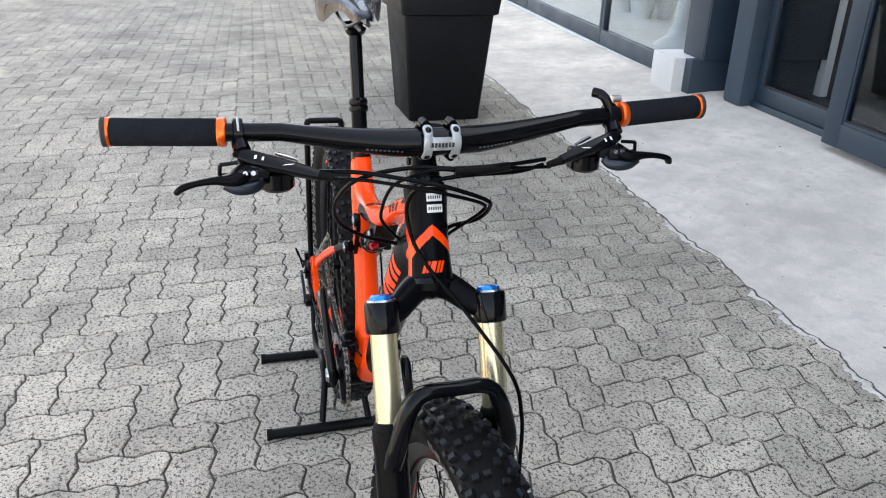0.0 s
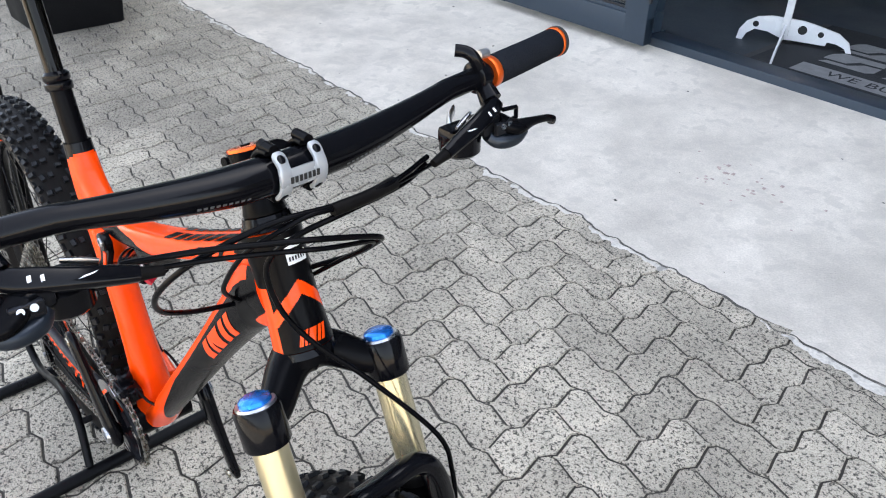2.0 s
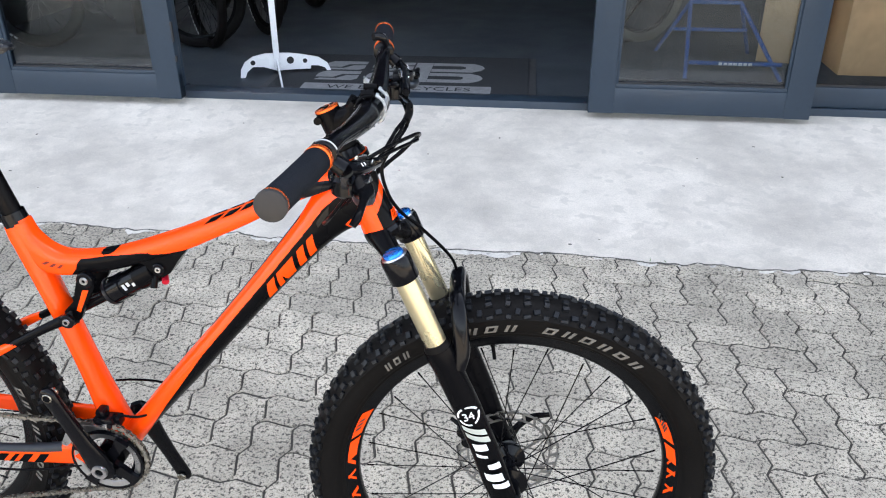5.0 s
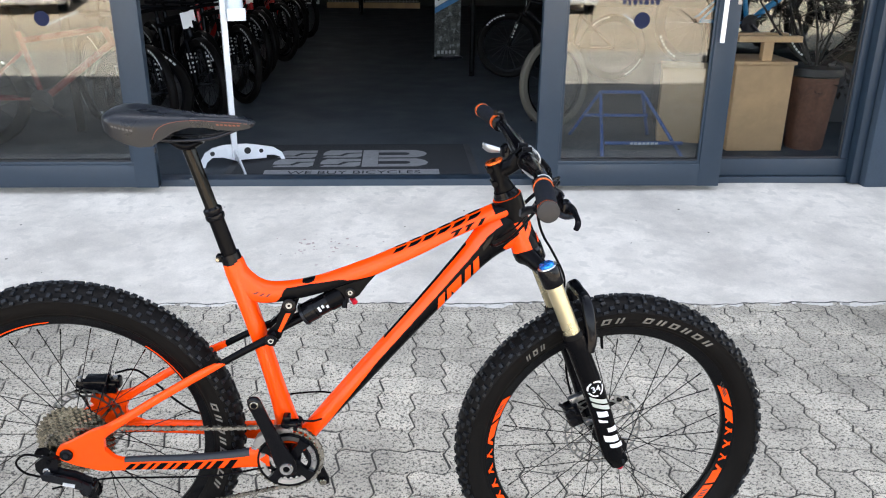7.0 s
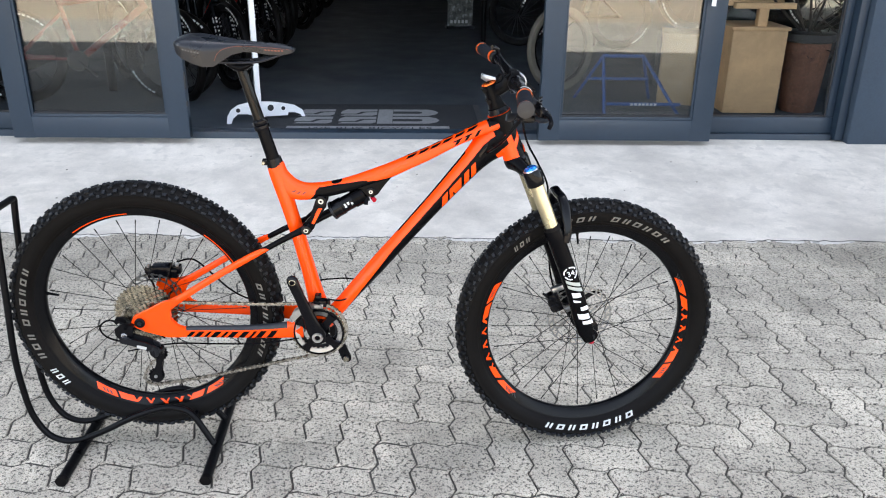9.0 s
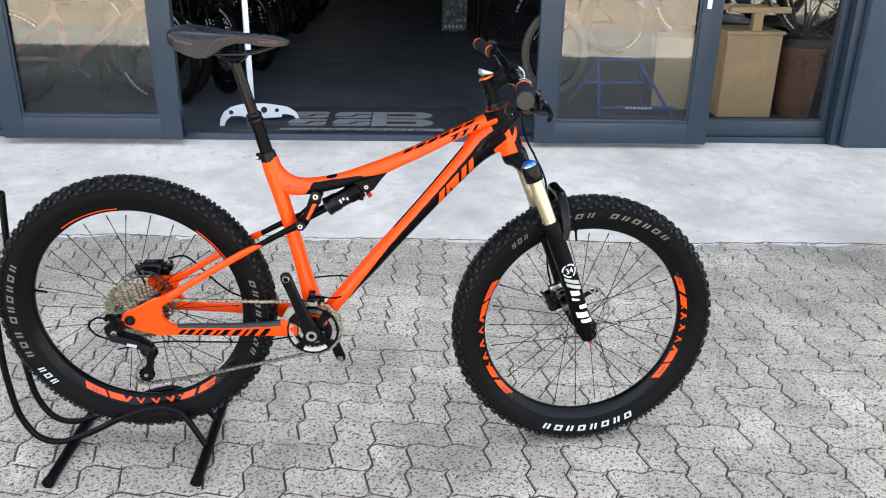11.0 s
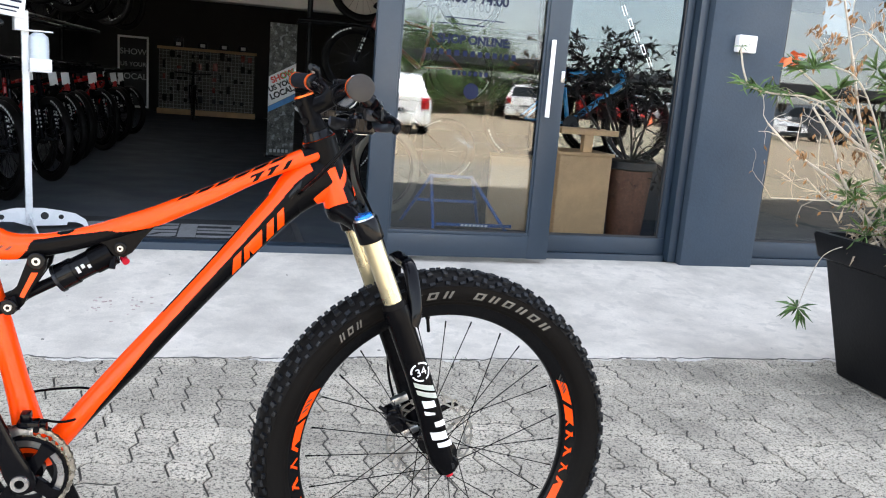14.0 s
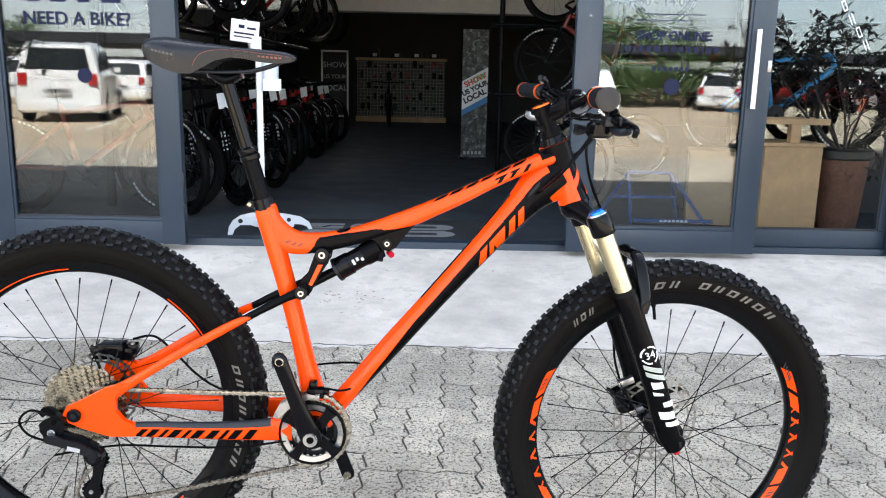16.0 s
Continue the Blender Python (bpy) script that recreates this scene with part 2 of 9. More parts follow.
M_PLUG = material("dark_grey_plug", (0.0135, 0.0115, 0.0112), 0.7, vary=0.2, scale=60, bump=0.1)
M_BARPRINT = material("dull_bar_print", (0.06, 0.06, 0.06), 0.5, vary=0.1, bump=0.0)
M_BRONZE = material("dark_bronze_stanchion", (0.004, 0.0035, 0.003), 0.07, vary=0.08, bump=0.0, rough_vary=0.02, ior=1.25)
M_STANDBLACK = material("stand_black_paint", (0.003, 0.003, 0.0036), 0.36, vary=0.25, scale=15, bump=0.08, ior=1.2)
M_TEXTGREY = material("dim_print", (0.012, 0.014, 0.022), 0.6, vary=0.05, bump=0.0)
M_LEVERGREY = material("blue_grey_anodised", (0.020, 0.026, 0.036), 0.35, metal=0.6, vary=0.15, bump=0.0)
M_STRIPE = material("pale_grey_stripe", (0.36, 0.38, 0.34), 0.5, vary=0.08, bump=0.0)
M_ROTOR = material("rotor_steel", (0.30, 0.30, 0.295), 0.32, metal=1.0, vary=0.2, scale=60, fine=260, bump=0.1)
M_NOTICE = material("faded_paper", (0.40, 0.41, 0.42), 0.8, vary=0.05, bump=0.0)
M_PINKGRIT = material("pinkish_crumbs", (0.40, 0.31, 0.28), 0.95, vary=0.4, scale=40, bump=0.3, coords="WORLD")
M_PLY = material("plywood", (0.52, 0.33, 0.17), 0.6, vary=0.14, scale=3, fine=40, bump=0.1, stains=0.18, stain_scale=4)
M_BARK = material("reddish_wood", (0.14, 0.060, 0.034), 0.75, vary=0.4, scale=5, fine=50, bump=0.4, stains=0.5, stain_scale=5)
M_TWIG = material("grey_twig", (0.22, 0.17, 0.12), 0.9, vary=0.3, scale=20, bump=0.4)
M_PALETWIG = material("pale_twig", (0.47, 0.41, 0.335), 0.85, vary=0.3, scale=20, bump=0.4)
M_TANLEAF = material("withered_leaf", (0.36, 0.285, 0.20), 0.85, vary=0.3, scale=5, bump=0.1, island=0.4)
M_LEAF = material("green_leaf", (0.070, 0.13, 0.028), 0.5, vary=0.3, scale=5, bump=0.05, island=0.4)
M_DRYLEAF = material("dry_leaf", (0.25, 0.125, 0.045), 0.8, vary=0.3, scale=5, bump=0.1, island=0.4)
M_FLOWER = material("orange_petal", (0.80, 0.16, 0.05), 0.6, vary=0.2, scale=30, bump=0.0)
M_CARWHITE = material("white_car_paint", (0.78, 0.78, 0.76), 0.25, vary=0.02, bump=0.0, coat=0.8)
M_CARGREY = material("grey_car_paint", (0.16, 0.17, 0.19), 0.25, vary=0.03, bump=0.0, coat=0.8)
M_CARRED = material("red_car_paint", (0.45, 0.02, 0.02), 0.25, vary=0.03, bump=0.0, coat=0.8)
M_CARGLASS = material("dark_car_glass", (0.015, 0.018, 0.02), 0.06, vary=0.02, bump=0.0)
M_TAIL = material("red_lamp_lens", (0.40, 0.012, 0.012), 0.15, vary=0.05, bump=0.0, coat=0.5)
M_TEXTBLUE = material("navy_vinyl", (0.012, 0.016, 0.042), 0.4, vary=0.04, bump=0.0, ior=1.18)
M_BLUETUBE = material("blue_enamel", (0.012, 0.075, 0.27), 0.35, vary=0.05, bump=0.0)
M_SKYBIKE = material("sky_blue_paint", (0.02, 0.19, 0.40), 0.3, vary=0.05, bump=0.0)
M_FENCE = material("fence_timber", (0.20, 0.14, 0.085), 0.8, vary=0.2, scale=4, bump=0.2)
M_BLACKVINYL = material("black_print", (0.01, 0.01, 0.01), 0.5, vary=0.05, bump=0.0)
M_GREENPRINT = material("green_print", (0.05, 0.45, 0.08), 0.5, vary=0.05, bump=0.0)
M_REDPRINT = material("red_print", (0.65, 0.05, 0.03), 0.5, vary=0.05, bump=0.0)
M_BLUEPRINT = material("blue_print", (0.06, 0.22, 0.50), 0.5, vary=0.3, scale=9, bump=0.0)
M_PHOTO = material("dark_photo_print", (0.085, 0.088, 0.08), 0.5, vary=1.0, scale=14, fine=70, bump=0.0, stains=0.85, stain_scale=11, spots=0.85, spot_scale=16, spot_colour=(0.25, 0.26, 0.27))
M_WORN = material("worn_white_line", (0.62, 0.61, 0.58), 0.85, vary=0.2, scale=10, bump=0.2)
M_DARKTWIG = material("dark_twig", (0.009, 0.007, 0.006), 0.8, vary=0.3, scale=20, bump=0.3)
M_TRANSLUCENT = material("frosted_bottle", (0.62, 0.68, 0.74), 0.3, vary=0.05, bump=0.0)
M_LAMP = bpy.data.materials.new("tube_light")
M_LAMP.use_nodes = True
M_LAMP.node_tree.nodes["Principled BSDF"].inputs["Emission Color"].default_value = (1, 0.96, 0.9, 1)
M_LAMP.node_tree.nodes["Principled BSDF"].inputs["Emission Strength"].default_value = 6.4

# glow for the panels added to brighten the neighbouring shop
M_FILLPANEL = M_LAMP.copy()
M_FILLPANEL.name = "ceiling_panel_light"
M_FILLPANEL.node_tree.nodes["Principled BSDF"].inputs["Emission Strength"].default_value = 5.4


# ---- building helpers ----
def finish(name, bm, mats, smooth=30):
    me = bpy.data.meshes.new(name)
    bmesh.ops.recalc_face_normals(bm, faces=bm.faces)
    bm.to_mesh(me)
    bm.free()
    for m in mats if isinstance(mats, (list, tuple)) else (mats,):
        me.materials.append(m)
    if smooth:
        me.shade_smooth()
        me.set_sharp_from_angle(angle=radians(smooth))
    return me


def part(name, bm, mats, parent=None, label="", at=None, smooth=40):
    ob = new(name, finish(name, bm, mats, smooth))
    if parent:
        ob.parent = parent
    if at is not None:
        ob.matrix_basis = at
    return tagged(ob, label)


def thing(name, label, category, at=None, group="", kind=""):
    ob = new(name)
    ob.empty_display_size = 0.1
    if at is not None:
        ob.matrix_basis = at
    return tagged(ob, label, category, group, kind)


def shared(name, mesh, parent, at, label=""):
    ob = new(name, mesh)
    ob.parent = parent
    ob.matrix_basis = at
    return tagged(ob, label)


def box(bm, x0, x1, y0, y1, z0, z1, bevel=0.0, mi=0, m=None):
    r = bmesh.ops.create_cube(bm, size=1)
    vs = r["verts"]
    for v in vs:
        v.co = Vector(((x0 + x1) / 2 + v.co.x * (x1 - x0), (y0 + y1) / 2 + v.co.y * (y1 - y0), (z0 + z1) / 2 + v.co.z * (z1 - z0)))
    fs = list({f for v in vs for f in v.link_faces})
    if bevel:
        es = list({e for v in vs for e in v.link_edges})
        out = bmesh.ops.bevel(bm, geom=es, offset=bevel, segments=2, profile=0.6, affect="EDGES")
        fs = list({f for v in out["verts"] for f in v.link_faces} | {f for f in fs if f.is_valid})
    vs = list({v for f in fs for v in f.verts})
    for f in fs:
        f.material_index = mi
    if m is not None:
        for v in vs:
            v.co = m @ v.co
    return bm


def boxes(*rows, bevel=0.003):
    bm = bmesh.new()
    for r in rows:
        box(bm, *r, bevel=bevel)
    return bm


def rod(bm, a, b, r0, r1=None, seg=10, mi=0):
    return loft(bm, [a, b], [r0, r0 if r1 is None else r1], seg, mi=mi)


def smooth_path(pts, n=6):
    """Catmull-Rom through the points."""
    p = [Vector(q) for q in pts]
    p = [2 * p[0] - p[1]] + p + [2 * p[-1] - p[-2]]
    out = []
    for i in range(1, len(p) - 2):
        for k in range(n):
            t = k / n
            out.append(0.5 * (2 * p[i] + (p[i + 1] - p[i - 1]) * t + (2 * p[i - 1] - 5 * p[i] + 4 * p[i + 1] - p[i + 2]) * t * t
                              + (3 * p[i] - p[i - 1] - 3 * p[i + 1] + p[i + 2]) * t ** 3))
    return out + [p[-2]]


def smooth_values(vals, n=6):
    v = smooth_path([(*((q,) * 2 if not isinstance(q, (tuple, list)) else q), 0) for q in vals], n)
    return [(q.x, q.y) for q in v]


def loft(bm, pts, radii, seg=12, side=None, mi=0, pick=None, caps=True, power=2.0):
    """A tube through pts. radii: r or (across, in plane); side: the direction of 'across' (else carried along the path)."""
    pts = [Vector(p) for p in pts]
    rings, last = [], None
    for i, p in enumerate(pts):
        t = (pts[min(i + 1, len(pts) - 1)] - pts[max(i - 1, 0)]).normalized()
        if side is not None:
            s = Vector(side)
        else:
            s = last if last is not None else t.orthogonal()
        s = (s - t * s.dot(t)).normalized()
        last = s
        u = t.cross(s)
        a, b = radii[i] if isinstance(radii[i], (tuple, list)) else (radii[i],) * 2
        ring = []
        for k in range(seg):
            c, d = math.cos(2 * math.pi * k / seg), math.sin(2 * math.pi * k / seg)
            if power != 2:
                c, d = math.copysign(abs(c) ** (2 / power), c), math.copysign(abs(d) ** (2 / power), d)
            ring.append(bm.verts.new(p + s * (a * c) + u * (b * d)))
        rings.append(ring)
    for i in range(len(rings) - 1):
        for k in range(seg):
            f = bm.faces.new((rings[i][k], rings[i][(k + 1) % seg], rings[i + 1][(k + 1) % seg], rings[i + 1][k]))
            f.material_index = pick(i / (len(rings) - 1), 2 * math.pi * (k + 0.5) / seg) if pick else mi
    if caps:
        for r in (rings[0], rings[-1]):
            bm.faces.new(r).material_index = mi
    return bm


def spin(bm, profile, seg=48, axis="y", mi=0, closed=True, centre=(0, 0, 0)):
    """Revolve (radius, along) points round the axis."""
    cx, cy, cz = centre
    rings = []
    for k in range(seg):
        a = 2 * math.pi * k / seg
        c, s = math.cos(a), math.sin(a)
        ring = []
        for r, h in profile:
            co = {"y": (r * c, h, r * s), "z": (r * c, r * s, h), "x": (h, r * c, r * s)}[axis]
            ring.append(bm.verts.new((co[0] + cx, co[1] + cy, co[2] + cz)))
        rings.append(ring)
    n = len(profile)
    for k in range(seg):
        for i in range(n if closed else n - 1):
            j = (i + 1) % n
            f = bm.faces.new((rings[k][i], rings[k][j], rings[(k + 1) % seg][j], rings[(k + 1) % seg][i]))
            f.material_index = mi
    return bm


def disc(bm, r, h0, h1, seg=32, axis="y", centre=(0, 0, 0), mi=0, bevel=0.0):
    prof = [(0.0001, h0), (r - bevel, h0), (r, h0 + (bevel if h1 > h0 else -bevel)), (r, h1 - (bevel if h1 > h0 else -bevel)), (r - bevel, h1), (0.0001, h1)]
    return spin(bm, prof, seg, axis, mi, closed=False, centre=centre)


def prism(bm, poly, y0, y1, mi=0):
    """A plate from (x, z) corners between y0 and y1."""
    a = [bm.verts.new((x, y0, z)) for x, z in poly]
    b = [bm.verts.new((x, y1, z)) for x, z in poly]
    bm.faces.new(a).material_index = mi
    bm.faces.new(b[::-1]).material_index = mi
    for i in range(len(poly)):
        j = (i + 1) % len(poly)
        bm.faces.new((a[i], b[i], b[j], a[j])).material_index = mi
    return bm


def soften(bm, width, segments=2, angle=35):
    es = [e for e in bm.edges if len(e.link_faces) == 2 and e.calc_face_angle(0) > radians(angle)]
    bmesh.ops.bevel(bm, geom=es, offset=width, segments=segments, profile=0.6, affect="EDGES")
    return bm


def lettering(name, text, size, mat, parent, at, depth=0.001, label="", align="CENTER", shear=0.0, spacing=1.0, bold=0.0):
    """Words in the built-in font, as a mesh that lies in the local xy plane."""
    cu = bpy.data.curves.new(name, "FONT")
    cu.body, cu.size, cu.extrude, cu.align_x, cu.align_y, cu.shear, cu.space_character = text, size, depth, align, "CENTER", shear, spacing
    cu.offset = bold
    tmp = bpy.data.objects.new(name + "_tmp", cu)
    me = bpy.data.meshes.new_from_object(tmp)
    bpy.data.objects.remove(tmp)
    me.materials.append(mat)
    ob = new(name, me)
    ob.parent = parent
    ob.matrix_basis = at
    return tagged(ob, label)

# ---- the ground ----
bm = bmesh.new()
bmesh.ops.create_grid(bm, x_segments=2, y_segments=2, size=900)
ground = tagged(part("ground", bm, M_GROUND, at=pose(0, 0, -0.03)), "sunlit sandy-brown paved parking ground", "ground", kind="structure")
pavement = thing("pavement", "grey wavy interlocking concrete pavers in herringbone bond", "paving", kind="structure")
EDGE_Y = 1.53          # the front edge of the concrete apron
bm = bmesh.new()
box(bm, -17.2, 6.2, -4.2, EDGE_Y + 0.25, -0.06, -0.0042)
part("bed", bm, M_BED, pavement)

apron_rows = [(EDGE_Y, 0.002), (2.0, 0.022), (2.45, 0.060), (2.85, 0.100), (2.985, 0.104)]
bm = bmesh.new()
n_x = 500
grid = []
for k in range(n_x + 1):
    x = -14 + 22 * k / n_x
    col = []
    for i, (y, z) in enumerate(apron_rows):
        e = noise.noise((x * 7, y, 0)) * 0.022 + noise.noise((x * 23, 5, 0)) * 0.014 + noise.noise((x * 2, 9, 0)) * 0.015 if i == 0 else 0
        far = max(0.0, min(1.0, (-3.0 - x) / 3)) * 0.04
        col.append(bm.verts.new((x, y + e, z - far * (i > 1))))
    col.append(bm.verts.new((x, EDGE_Y + 0.012, -0.05)))
    grid.append(col)
for k in range(n_x):
    for i in range(len(apron_rows) - 1):
        bm.faces.new((grid[k][i], grid[k + 1][i], grid[k + 1][i + 1], grid[k][i + 1]))
    bm.faces.new((grid[k][0], grid[k][-1], grid[k + 1][-1], grid[k + 1][0]))
def edge_wave(x):
    return noise.noise((x * 7, EDGE_Y, 0)) * 0.022 + noise.noise((x * 23, 5, 0)) * 0.014 + noise.noise((x * 2, 9, 0)) * 0.015


apron = tagged(part("pavement_apron", bm, M_CONCRETE), "pale smooth concrete apron with a rough broken edge", "pavement", kind="structure")

# black dirt in the joint along the broken edge, and cement that ran over the stones beside it
bm, last = bmesh.new(), None
for k in range(1101):
    x = -6.5 + 0.01 * k
    y = EDGE_Y + edge_wave(x)
    w = max(0.0, 0.003 + 0.008 * noise.noise((x * 9, 3, 1)) + 0.004 * noise.noise((x * 60, 1, 4)))
    pair = [bm.verts.new((x, y - w, 0.0012)), bm.verts.new((x, y + max(0.0, 0.0015 + 0.005 * noise.noise((x * 17, 8, 3))), 0.0042))]
    if last:
        bm.faces.new((last[0], pair[0], pair[1], last[1]))
    last = pair
part("edge_joint", bm, M_DIRT, apron, "black dirt in the joint")
bm, last = bmesh.new(), None
for k in range(1101):
    x = -6.5 + 0.01 * k
    y = EDGE_Y + edge_wave(x) - 0.007
    w = 0.006 + 0.050 * noise.noise((x * 2.6, 7, 2)) + 0.030 * noise.noise((x * 12, 2, 8)) + 0.018 * noise.noise((x * 45, 6, 1))
    if w < 0.004:
        last = None
        continue
    pair = [bm.verts.new((x, y - w, 0.0008)), bm.verts.new((x, y - w * 0.6, 0.0030)), bm.verts.new((x, y, 0.0036))]
    if last:
        bm.faces.new((last[0], pair[0], pair[1], last[1])), bm.faces.new((last[1], pair[1], pair[2], last[2]))
    last = pair
part("cement_smear", bm, M_CEMENT, apron, "pale cement smeared over the stones")

# ---- the shop front: local u along the front, v into the shop, w up from the shop floor ----
FRONT = pose(0, 2.93, 0.122, 0, 0, 1.2)
facade = thing("wall_north", "slate-blue painted shop front with glazed bays", "wall", FRONT, kind="structure")


def fpart(name, rows, mat, parent=facade, bevel=0.004, label=""):
    return part(name, boxes(*rows, bevel=bevel), mat, parent, label)


H_TOP, H_WALL = 2.45, 6.33
# upper wall is out of view; its stepped height only shapes the shadow edge
fpart("wall", [(-2.86, 0.4, 0.02, 0.30, H_TOP, 6.95), (0.401, 9.0, 0.02, 0.30, H_TOP, H_WALL)], M_WALLBLUE, bevel=0)
fpart("pillar", [(3.26, 3.75, -0.09, 0.22, -0.03, H_TOP - 0.003)], M_WALLBLUE, bevel=0.02, label="slate-blue plastered pillar")
fpart("post", [(-2.86, -2.66, -0.08, 0.10, -0.03, H_TOP - 0.003)], M_WALLBLUE, bevel=0.03)
fpart("post", [(3.203, 3.255, -0.04, 0.10, -0.01, H_TOP - 0.003)], M_BLUE)
fpart("threshold", [(-0.80, 1.44, -0.03, 0.085, -0.12, 0.018), (-0.80, 1.44, 0.088, 0.125, -0.12, 0.006)], M_BLUE, bevel=0.003)

for a, b in ((-2.66, -0.803), (1.443, 3.20), (3.755, 9.0)):
    fpart("sill", [(a, b, 0.0, 0.12, -0.12, 0.018)], M_BLUE, bevel=0.003)


def fixed_window(u0, u1, v, number, w0=0.02, stile=0.07, rail=0.10, glass=M_GLASS):
    w = thing("window_%d" % number, "fixed shop window in a slate-blue aluminium frame", "window", FRONT, kind="structure")
    fr = part("window_frame", boxes((u0, u1, v - 0.03, v + 0.03, w0, w0 + rail), (u0, u1, v - 0.03, v + 0.03, H_TOP - 0.08, H_TOP),
                                    (u0, u0 + stile, v - 0.028, v + 0.028, w0 + rail + 0.001, H_TOP - 0.081), (u1 - stile, u1, v - 0.028, v + 0.028, w0 + rail + 0.001, H_TOP - 0.081), bevel=0.004), M_BLUE, w)
    part("gasket", boxes((u0 + stile, u1 - stile, v - 0.020, v - 0.012, w0 + rail, w0 + rail + 0.012), (u0 + stile, u0 + stile + 0.010, v - 0.020, v - 0.012, w0 + rail, H_TOP - 0.08),
                         (u1 - stile - 0.010, u1 - stile, v - 0.020, v - 0.012, w0 + rail, H_TOP - 0.08), bevel=0), M_GASKET, w)
    pane = part("pane", boxes((u0 + stile - 0.01, u1 - stile + 0.01, v - 0.004, v + 0.004, w0 + rail - 0.01, H_TOP - 0.07), bevel=0), glass, w)
    pane.visible_shadow = False
    return w


def sliding_door(u0, u1, v, number, handle=None):
    d = thing("door_%d" % number, "sliding glass shop door in a slate-blue aluminium frame, slid open", "door", FRONT, kind="structure")
    lo, st, rail = 0.008, 0.122, 0.125
    part("door_frame", boxes((u0, u1, v - 0.028, v + 0.028, lo, lo + rail), (u0, u1, v - 0.028, v + 0.028, H_TOP - 0.12, H_TOP - 0.01),
                             (u0, u0 + st, v - 0.030, v + 0.030, lo - 0.002, H_TOP - 0.01), (u1 - st, u1, v - 0.030, v + 0.030, lo - 0.002, H_TOP - 0.01), bevel=0.004), M_BLUE, d)
    part("glazing_bead", boxes((u0 + st, u1 - st, v - 0.024, v - 0.010, lo + rail, lo + rail + 0.018), (u0 + st, u0 + st + 0.014, v - 0.024, v - 0.010, lo + rail + 0.018, H_TOP - 0.13),
                               (u1 - st - 0.014, u1 - st, v - 0.024, v - 0.010, lo + rail + 0.018, H_TOP - 0.13), bevel=0.003), M_BLUE, d)
    part("gasket", boxes((u0 + st + 0.014, u1 - st - 0.014, v - 0.018, v - 0.008, lo + rail + 0.018, lo + rail + 0.026), bevel=0), M_GASKET, d)
    pane = part("pane", boxes((u0 + st - 0.01, u1 - st + 0.01, v - 0.004, v + 0.004, lo + rail - 0.01, H_TOP - 0.11), bevel=0), M_GLASS, d)
    pane.visible_shadow = False
    if handle:
        h = bmesh.new()
        rod(h, (handle, v - 0.075, 0.80), (handle, v - 0.075, 1.205), 0.0125, seg=14)
        hb = part("door_handle", h, M_WHITEGLOSS, d, "long pale steel pull bar")
        for w in (0.83, 1.175):
            k = bmesh.new()
            rod(k, (handle, v - 0.075, w), (handle + 0.02, v - 0.028, w), 0.007)
            part("bracket", k, M_STEEL, hb)
        k = boxes((handle + 0.075, handle + 0.095, v - 0.037, v - 0.029, 0.99, 1.05), bevel=0.003)
        part("lock", k, M_STEEL, d)
    return d


fixed_window(-2.655, -0.80, 0.05, 1, glass=M_CLEARGLASS)
fixed_window(1.44, 3.20, 0.05, 2, stile=0.045, glass=M_CLEARGLASS)
fixed_window(3.755, 6.6, 0.05, 3)
left_door = sliding_door(-1.775, -0.735, -0.115, 1)
right_door = sliding_door(1.345, 2.385, -0.115, 2, handle=2.285)
fpart("hinge", [(-0.742, -0.728, -0.145, -0.128, 0.30, 0.40), (-0.742, -0.728, -0.145, -0.128, 0.20, 0.23)], M_GASKET, left_door)

# words and round marks on the glass of the two doors
def on_glass(u, w, v=-0.1205):
    return pose(u, v, w, 90, 0, 0)
lettering("sign_lettering", "NEED A BIKE?", 0.092, M_TEXTBLUE, left_door, on_glass(-1.25, 1.185), 0.0005, bold=0.0015)
# dimmer offset copy painted for the ghost of these words in the pane behind
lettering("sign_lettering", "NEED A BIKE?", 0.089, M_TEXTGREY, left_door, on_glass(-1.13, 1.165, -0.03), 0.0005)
bm = boxes((-1.50, -1.44, -0.121, -0.1195, 1.27, 1.40), (-1.38, -1.30, -0.121, -0.1195, 1.27, 1.36), (-1.24, -1.18, -0.121, -0.1195, 1.27, 1.40), (-1.12, -1.02, -0.121, -0.1195, 1.27, 1.36), bevel=0)
part("picture_print", bm, M_TEXTBLUE, left_door)
lettering("sign_lettering", "SHOP ONLINE:", 0.060, M_TEXTBLUE, right_door, on_glass(1.865, 1.165), 0.0005, bold=0.0022)
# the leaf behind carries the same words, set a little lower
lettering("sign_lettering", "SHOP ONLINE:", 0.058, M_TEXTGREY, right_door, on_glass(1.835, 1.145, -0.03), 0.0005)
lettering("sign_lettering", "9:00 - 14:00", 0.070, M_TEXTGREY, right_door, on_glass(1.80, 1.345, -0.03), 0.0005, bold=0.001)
lettering("sign_lettering", "9:00 - 14:00", 0.072, M_TEXTBLUE, right_door, on_glass(1.865, 1.375), 0.0005, bold=0.0012)
lettering("sign_lettering", "SATURDAY", 0.062, M_TEXTBLUE, right_door, on_glass(1.865, 1.455), 0.0005)
bm = boxes((1.70, 2.02, -0.1210, -0.1195, 1.272, 1.277), (1.66, 1.92, -0.1210, -0.1195, 1.242, 1.246), bevel=0)
part("rule_line", bm, M_TEXTBLUE, right_door)
bm = bmesh.new()
u = 1.61
for w in (0.034, 0.014, 0.03, 0.03, 0.036, 0.03, 0.03, 0.03, 0.03, 0.03, 0.012, 0.03, 0.03):
    box(bm, u, u + w * 0.8, -0.1210, -0.1195, 1.083, 1.112)
    u += w + 0.011
